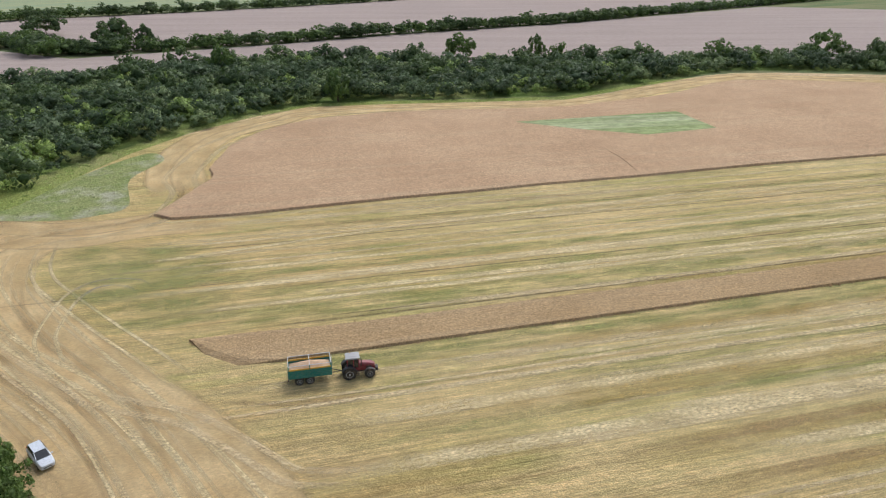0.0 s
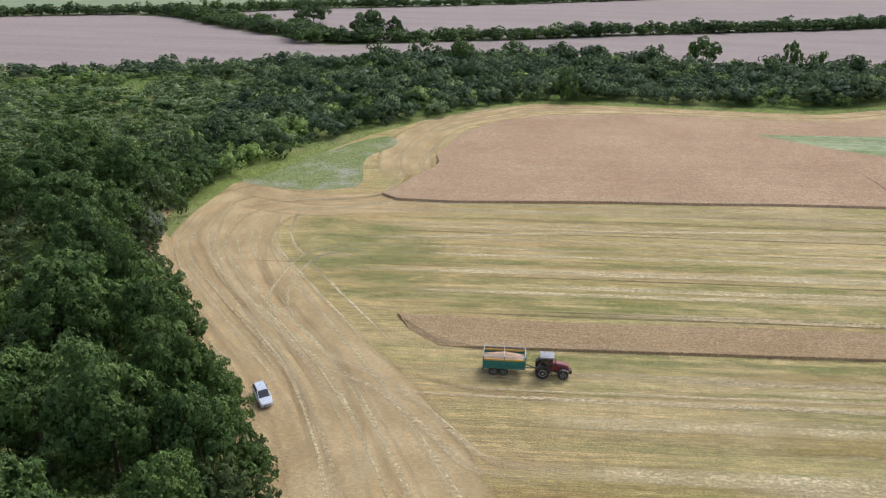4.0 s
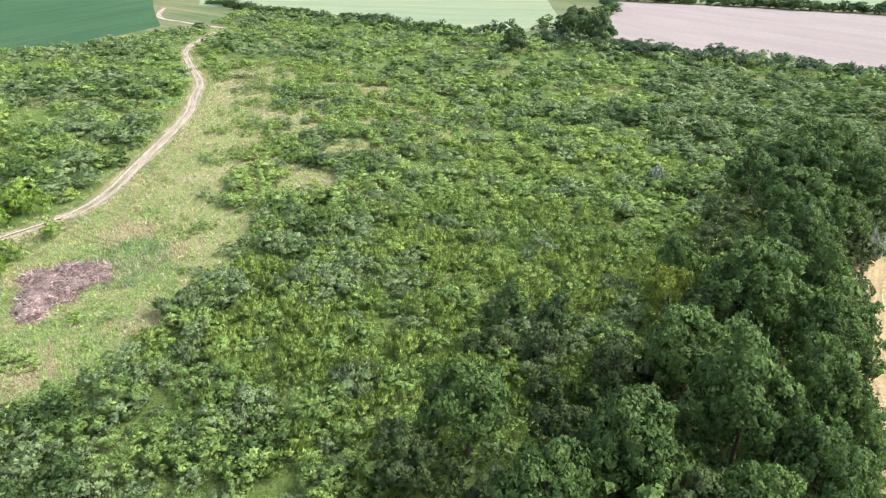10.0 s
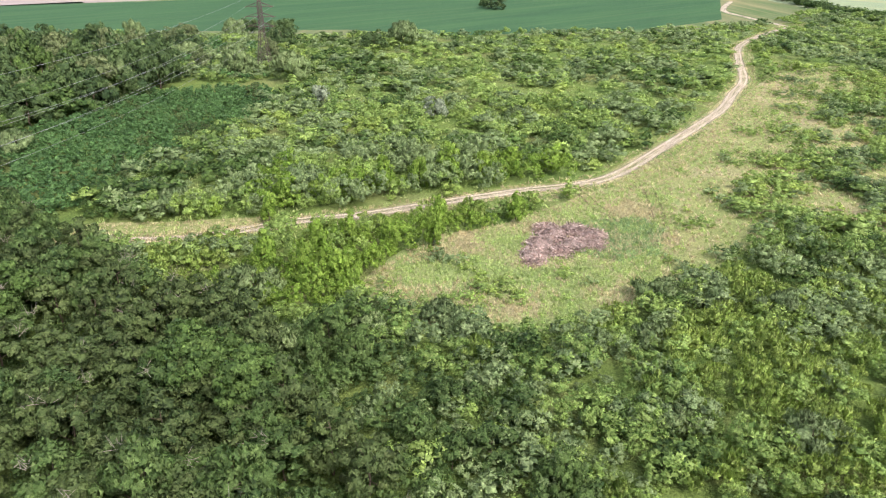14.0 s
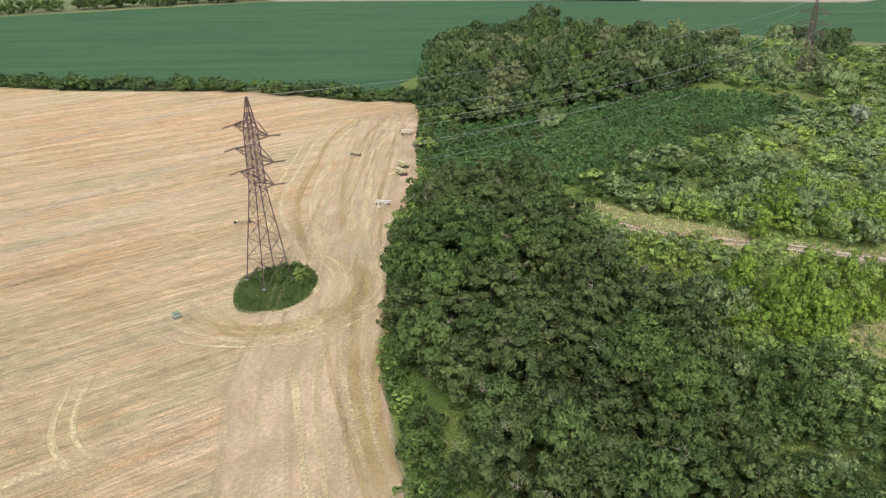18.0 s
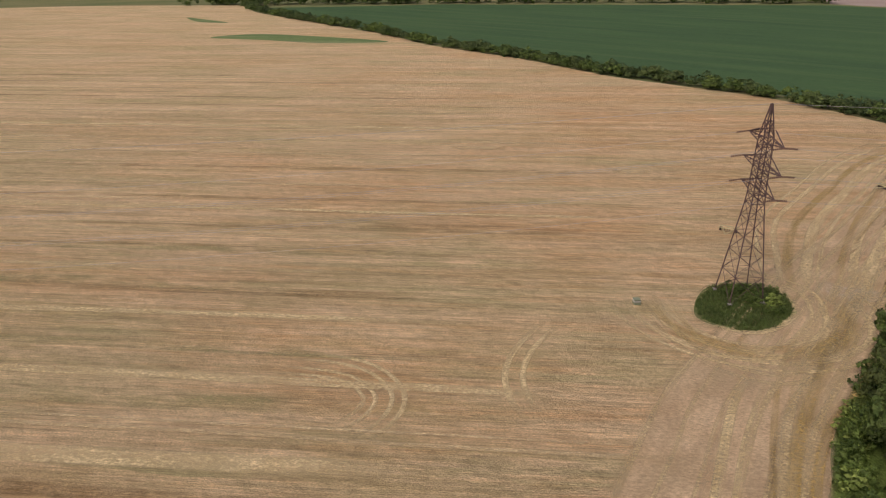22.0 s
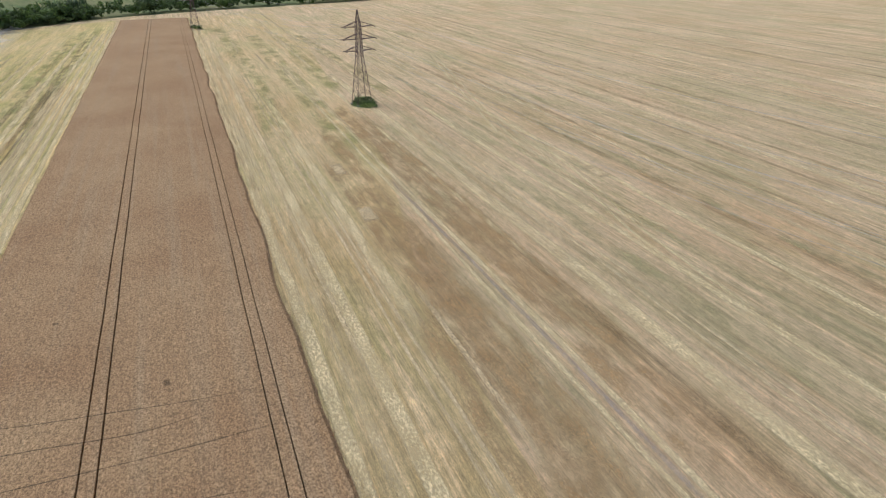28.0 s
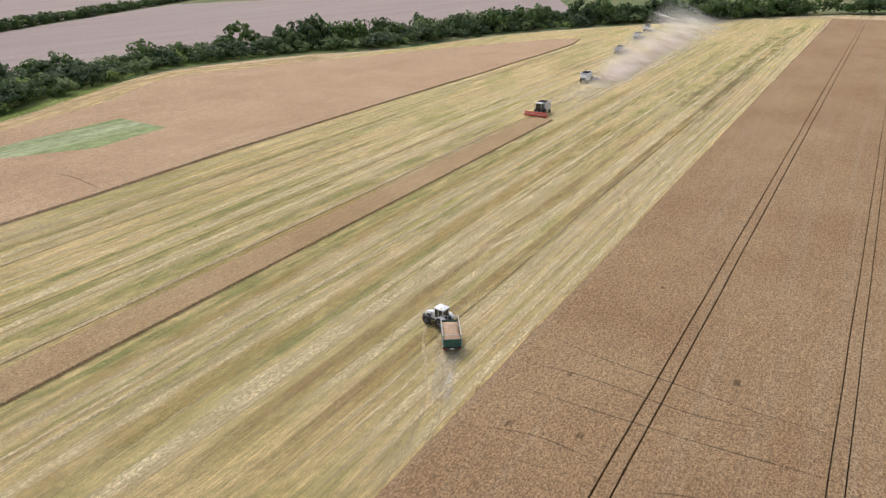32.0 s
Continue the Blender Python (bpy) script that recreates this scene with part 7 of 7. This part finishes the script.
# ---- power line ----
LINE = Vector((0.9105, 0.4135, 0))
ACROSS = Vector((-0.4135, 0.9105, 0))
ARMS = ((24.9, 4.3), (21.1, 4.8), (17.5, 4.2))


def pylon(x, y, label, height=29.8):
    """A lattice steel pylon with three pairs of arms, its line along local x."""
    t = tagged(new("pylon"), label, "pylon", group="pylons of the power line")
    lv = [(0.0, 2.6), (4.2, 2.15), (7.6, 1.80), (10.6, 1.48), (13.2, 1.20), (15.4, 0.98), (16.8, 0.90), (18.2, 0.88), (19.6, 0.85), (21.0, 0.82), (22.4, 0.80), (23.8, 0.76), (25.2, 0.72), (27.4, 0.42), (height, 0.08)]
    corner = lambda k, i: Vector(((1, -1, -1, 1)[k] * lv[i][1], (1, 1, -1, -1)[k] * lv[i][1], lv[i][0]))
    for k in range(4):
        bm = B()
        sweep(bm, [corner(k, i) for i in range(len(lv))], 0.095)
        part("leg", bm, steel, t)
        bm = B()
        j = (k + 1) % 4
        for i in range(len(lv) - 1):
            r = 0.06 if i > 4 else 0.042
            tube(bm, corner(k, i), corner(j, i + 1), r, 4)
            tube(bm, corner(j, i), corner(k, i + 1), r, 4)
            if i:
                tube(bm, corner(k, i), corner(j, i), r, 4)
        part("bracing", bm, steel, t)
        part("footing", bx(B(), corner(k, 0) + Vector((0, 0, 0.12)), (0.6, 0.6, 0.3), 0.05), grey_paint, t, "concrete footing")
    for z, reach in ARMS:
        for s in (-1, 1):
            bm = B()
            tip = Vector((0, s * (reach + 0.7), z - 0.1))
            for q in ((0.85, 0.8, z - 0.3), (-0.85, 0.8, z - 0.3), (0.8, 0.75, z + 1.3), (-0.8, 0.75, z + 1.3)):
                tube(bm, (q[0], s * q[1], q[2]), tip, 0.095, 4)
            for f in (0.3, 0.6):
                a = Vector((0.85 * (1 - f), s * (0.8 + (reach - 0.1) * f), z - 0.25))
                tube(bm, a, Vector((-a.x, a.y, a.z)), 0.04, 4)
                tube(bm, a, Vector((0.8 * (1 - f), a.y, z + 1.3 * (1 - f))), 0.04, 4)
            arm = part("crossarm", bm, steel, t)
            for e in (-1, 1):
                bm = B()
                a, b = tip, tip + Vector((e * 1.9, 0, -0.2))
                for n in range(7):
                    p = a.lerp(b, (n + 0.5) / 7)
                    tube(bm, p - Vector((e * 0.05, 0, 0)), p + Vector((e * 0.05, 0, 0)), 0.15, 8)
                tube(bm, a, b, 0.03, 5)
                part("insulator", bm, porcelain, arm, "string of brown insulator discs")
    t.matrix_basis = pose(x, y, 0.02, 0, 0, math.degrees(math.atan2(LINE.y, LINE.x)))
    return t


PYLONS = [(-9.2, -105.8), (233, 5), (464, 110)]
WEST = (-219, -200)
pylon(*PYLONS[0], "tall rusty lattice pylon on an overgrown island")
pylon(*PYLONS[1], "lattice pylon standing in the stubble farther off")
pylon(*PYLONS[2], "far lattice pylon beside the standing wheat")
pylon(*WEST, "distant lattice pylon beyond the wood")


def wire(a, b, sag, r=0.022):
    bm = B()
    pts = [Vector(a).lerp(Vector(b), k / 24) - Vector((0, 0, sag * 4 * (k / 24) * (1 - k / 24))) for k in range(25)]
    sweep(bm, pts, r, 4)
    return tagged(link("power_cable", bm, grey_paint), "thin grey overhead power cable between pylons", "cable", group="cables of the power line")


for (xa, ya), (xb, yb) in ((WEST, PYLONS[0]), (PYLONS[0], PYLONS[1]), (PYLONS[1], PYLONS[2]), (PYLONS[2], (706, 220))):
    a, b = Vector((xa, ya, 0)), Vector((xb, yb, 0))
    for z, reach in ARMS:
        for s in (-1, 1):
            o = ACROSS * s * (reach + 0.7) + Vector((0, 0, z - 0.28))
            wire(a + o + LINE * 1.9, b + o - LINE * 1.9, 6.0)
    wire(a + Vector((0, 0, 29.8)), b + Vector((0, 0, 29.8)), 4.0, 0.025)


drill_paint = plain("faded_yellow_paint", (0.50, 0.46, 0.26), 0.6, 0, 0.3, 0.4)
cream_paint = plain("faded_cream_paint", (0.60, 0.55, 0.43), 0.6, 0, 0.3, 0.4)


# ---- implements left on the southern headland ----
def implement(x, y, turn, mat, label, rows, wide):
    """A towed cultivator: frame, rows of discs or tines, wheels and drawbar."""
    t = tagged(new("cultivator"), label, "implement", group="implements on the headland")
    bm = B()
    for k in range(rows + 1):
        bx(bm, (-k * 1.1, 0, 0.85), (0.14, wide, 0.14), 0.02)
    for s in (-1, 0, 1):
        bx(bm, (-rows * 0.55, s * wide * 0.32, 0.90), (rows * 1.1 + 0.2, 0.12, 0.12), 0.02)
    part("frame", bm, mat, t)
    bm = B()
    tube(bm, (0, -wide * 0.3, 0.85), (2.6, 0, 0.55), 0.07, 6)
    tube(bm, (0, wide * 0.3, 0.85), (2.6, 0, 0.55), 0.07, 6)
    part("drawbar", bm, mat, t)
    for k in range(rows):
        bm = B()
        n = int(wide / 0.45)
        for j in range(n):
            yy = -wide / 2 + 0.25 + j * 0.45
            tube(bm, (-k * 1.1 - 0.5, yy - 0.03, 0.34), (-k * 1.1 - 0.5, yy + 0.03, 0.34), 0.3, 10)
            tube(bm, (-k * 1.1 - 0.1, yy, 0.85), (-k * 1.1 - 0.5, yy, 0.34), 0.03, 5)
        part("disc_gang", bm, steel if mat is not pale_grey else mat, t)
    for s in (-1, 1):
        wheel(t, (-rows * 0.6, s * (wide / 2 - 0.4), 0.4), 0.4, 0.25, s, rim_paint, 0, "wheel")
    part("seed_box", loft(B(), [[(-0.9, yy, 1.0), (-0.2, yy, 1.0), (0.0, yy, 1.6), (-1.1, yy, 1.6)] for yy in (-wide / 2 + 0.2, wide / 2 - 0.2)]), mat, t) if rows > 1 else None
    t.matrix_basis = pose(x, y, 0.06, 0, 0, turn)
    return t


implement(-58.6, -185.0, 70, cream_paint, "pale cream seed drill parked on the straw", 3, 3.4)
implement(-47.4, -156.0, 15, drill_paint, "faded yellow seed drill parked on the headland", 2, 3.0)
implement(-45.2, -150.8, 10, drill_paint, "faded yellow cultivator parked on the headland", 2, 3.2)
implement(-36.0, -132.2, 60, pale_grey, "light open harrow frame on the headland", 1, 3.4)
implement(-39.8, -170.7, 35, drill_paint, "low faded yellow harrow lying on the stubble", 1, 3.4)
implement(-7.8, -133.0, 80, drill_paint, "faded yellow open harrow frame behind the pylon", 1, 3.6)


faded_green = plain("faded_green_paint", (0.19, 0.25, 0.17), 0.6, 0, 0.3, 0.5)


def crate(x, y):
    t = tagged(new("crate"), "small green slatted crate standing in the stubble", "crate")
    for s in (-1, 1):
        for k in range(4):
            part("slat", bx(B(), (0, s * 0.75, 0.18 + k * 0.3), (1.6, 0.05, 0.2), 0.01), faded_green if k != 2 else pale_grey, t)
            part("slat", bx(B(), (s * 0.78, 0, 0.18 + k * 0.3), (0.05, 1.5, 0.2), 0.01), faded_green if k != 2 else pale_grey, t)
    part("base", bx(B(), (0, 0, 0.06), (1.6, 1.5, 0.1), 0.01), faded_green, t)
    part("lid", bx(B(), (0.1, 0.1, 1.24), (1.7, 1.55, 0.06), 0.01), faded_green, t)
    t.matrix_basis = pose(x, y, 0.05, 0, 0, 25) @ Matrix.Diagonal((0.62, 0.62, 0.7, 1))


crate(5.3, -98.2)


# ---- heap of cut branches in the clearing ----
brush = leaf_mat("dry_twigs", (0.30, 0.20, 0.17), (0.52, 0.38, 0.33), (0.74, 0.62, 0.54), tone_attr=True)
vs, fs, tone, n = [], [], [], 0
for cx, cy, rr, hh in ((-112, -38, 4.2, 1.3), (-107, -38.5, 4.0, 1.2), (-116, -35.5, 3.4, 1.1), (-103, -38, 3.2, 1.0), (-110, -33.4, 3.6, 1.0), (-115, -31.6, 3.4, 1.1), (-111.5, -30.2, 2.6, 0.8), (-106, -34.5, 3.0, 0.8), (-100.5, -37, 2.4, 0.7), (-114.5, -40.5, 3.0, 0.9)):
    v = ICO_V * (rr * 0.8, rr * 0.7, hh * 0.8) + (cx, cy, hh * 0.2)
    vs.append(v)
    fs.append(ICO_F + n)
    tone.append(np.full(len(v), 0.1))
    n += len(v)
    for _ in range(260):
        a, q = rng.uniform(0, 6.28), math.sqrt(rng.uniform())
        p = np.array([cx + math.cos(a) * q * rr, cy + math.sin(a) * q * rr * 0.85, hh * (1 - q * q) * rng.uniform(0.6, 1.15) + 0.1])
        w = rng.normal(size=3) * (1, 1, 0.35)
        w *= rng.uniform(0.3, 0.8) / np.linalg.norm(w)
        o = np.cross(w, rng.normal(size=3))
        o *= rng.uniform(0.04, 0.13) / np.linalg.norm(o)
        vs.append(np.array([p - w - o, p - w + o, p + w + o, p + w - o]))
        fs.append(np.array([[0, 1, 2], [0, 2, 3]]) + n)
        tone.append(np.full(4, rng.uniform()))
        n += 4
tagged(new("branch_heap", mesh_from("branch_heap", np.concatenate(vs), np.concatenate(fs), brush, np.concatenate(tone))), "heap of cut reddish-brown branches lying in the clearing", "branches", kind="stuff")


# ---- dust raised by the combines ----
def dust_mat():
    M = Mat("dust", 1.0, 0.0)
    uvn = M.node("UVMap")
    sep = M.node("SeparateXYZ")
    M.l.new(uvn.outputs[0], sep.inputs[0])
    rise = M.math("SUBTRACT", 1.0, M.math("POWER", M.math("ABSOLUTE", M.math("SUBTRACT", M.math("MULTIPLY", sep.outputs[1], 2.0), 0.9)), 2.0))
    rise = M.math("POWER", M.math("MAXIMUM", rise, 0.0), 1.2)
    ends = M.math("MINIMUM", 1.0, M.math("MULTIPLY", M.math("MULTIPLY", sep.outputs[0], M.math("SUBTRACT", 1.0, sep.outputs[0])), 5.5))
    puff = M.noise(M.place(), 0.06, 5, 0.6, 0.36, 0.64)
    fac = M.math("MULTIPLY", M.math("MAXIMUM", M.math("MULTIPLY", M.math("MULTIPLY", rise, ends), M.ramp(puff, 0.5, 1.0)), 0.0), 0.74)
    M.colour((0.93, 0.91, 0.88))
    tl = M.node("BsdfTranslucent")
    tl.inputs["Color"].default_value = (0.93, 0.91, 0.88, 1)
    half = M.node("MixShader")
    half.inputs[0].default_value = 0.5
    M.l.new(M.b.outputs[0], half.inputs[1])
    M.l.new(tl.outputs[0], half.inputs[2])
    tr = M.node("BsdfTransparent")
    ms = M.node("MixShader")
    M.l.new(fac, ms.inputs[0])
    M.l.new(tr.outputs[0], ms.inputs[1])
    M.l.new(half.outputs[0], ms.inputs[2])
    M.l.new(ms.outputs[0], M.n["Material Output"].inputs["Surface"])
    return M.m


# a low bank of dust along the combines' way, wider and higher with the distance
vs, fs, uvs = [], [], []
for i in range(41):
    f = i / 40
    x, y = 178 + 300 * f, 139 + 134 * f
    high = (4.2 + 15 * f ** 1.2) * (0.75 + 0.4 * noise.noise(Vector((f * 9, 3.0, 0.0))) + 0.25 * noise.noise(Vector((f * 27, 8.0, 0.0))))
    wide = 8 + 50 * f
    for j in range(9):
        g = j / 8
        n = noise.noise(Vector((f * 12, g * 3, 5.0)))
        vs.append((x + 0.32 * wide * (1 - g) + n, y - 0.95 * wide * (1 - g) + n, 0.15 + high * g ** 1.2))
        uvs.append((f, g))
for i in range(40):
    for j in range(8):
        n = i * 9 + j
        fs.append((n, n + 9, n + 10, n + 1))
uvs = [uvs[k] for q in fs for k in q]
me = mesh_from("dust_plume", vs, fs, dust_mat())
me.uv_layers.new(name="UVMap").data.foreach_set("uv", np.array(uvs, np.float32).ravel())
me.shade_smooth()
me.normals_split_custom_set_from_vertices([(0, 0, 1)] * len(me.vertices))
tagged(new("dust_plume", me), "pale dust drifting behind the combine harvesters", "dust", kind="stuff")
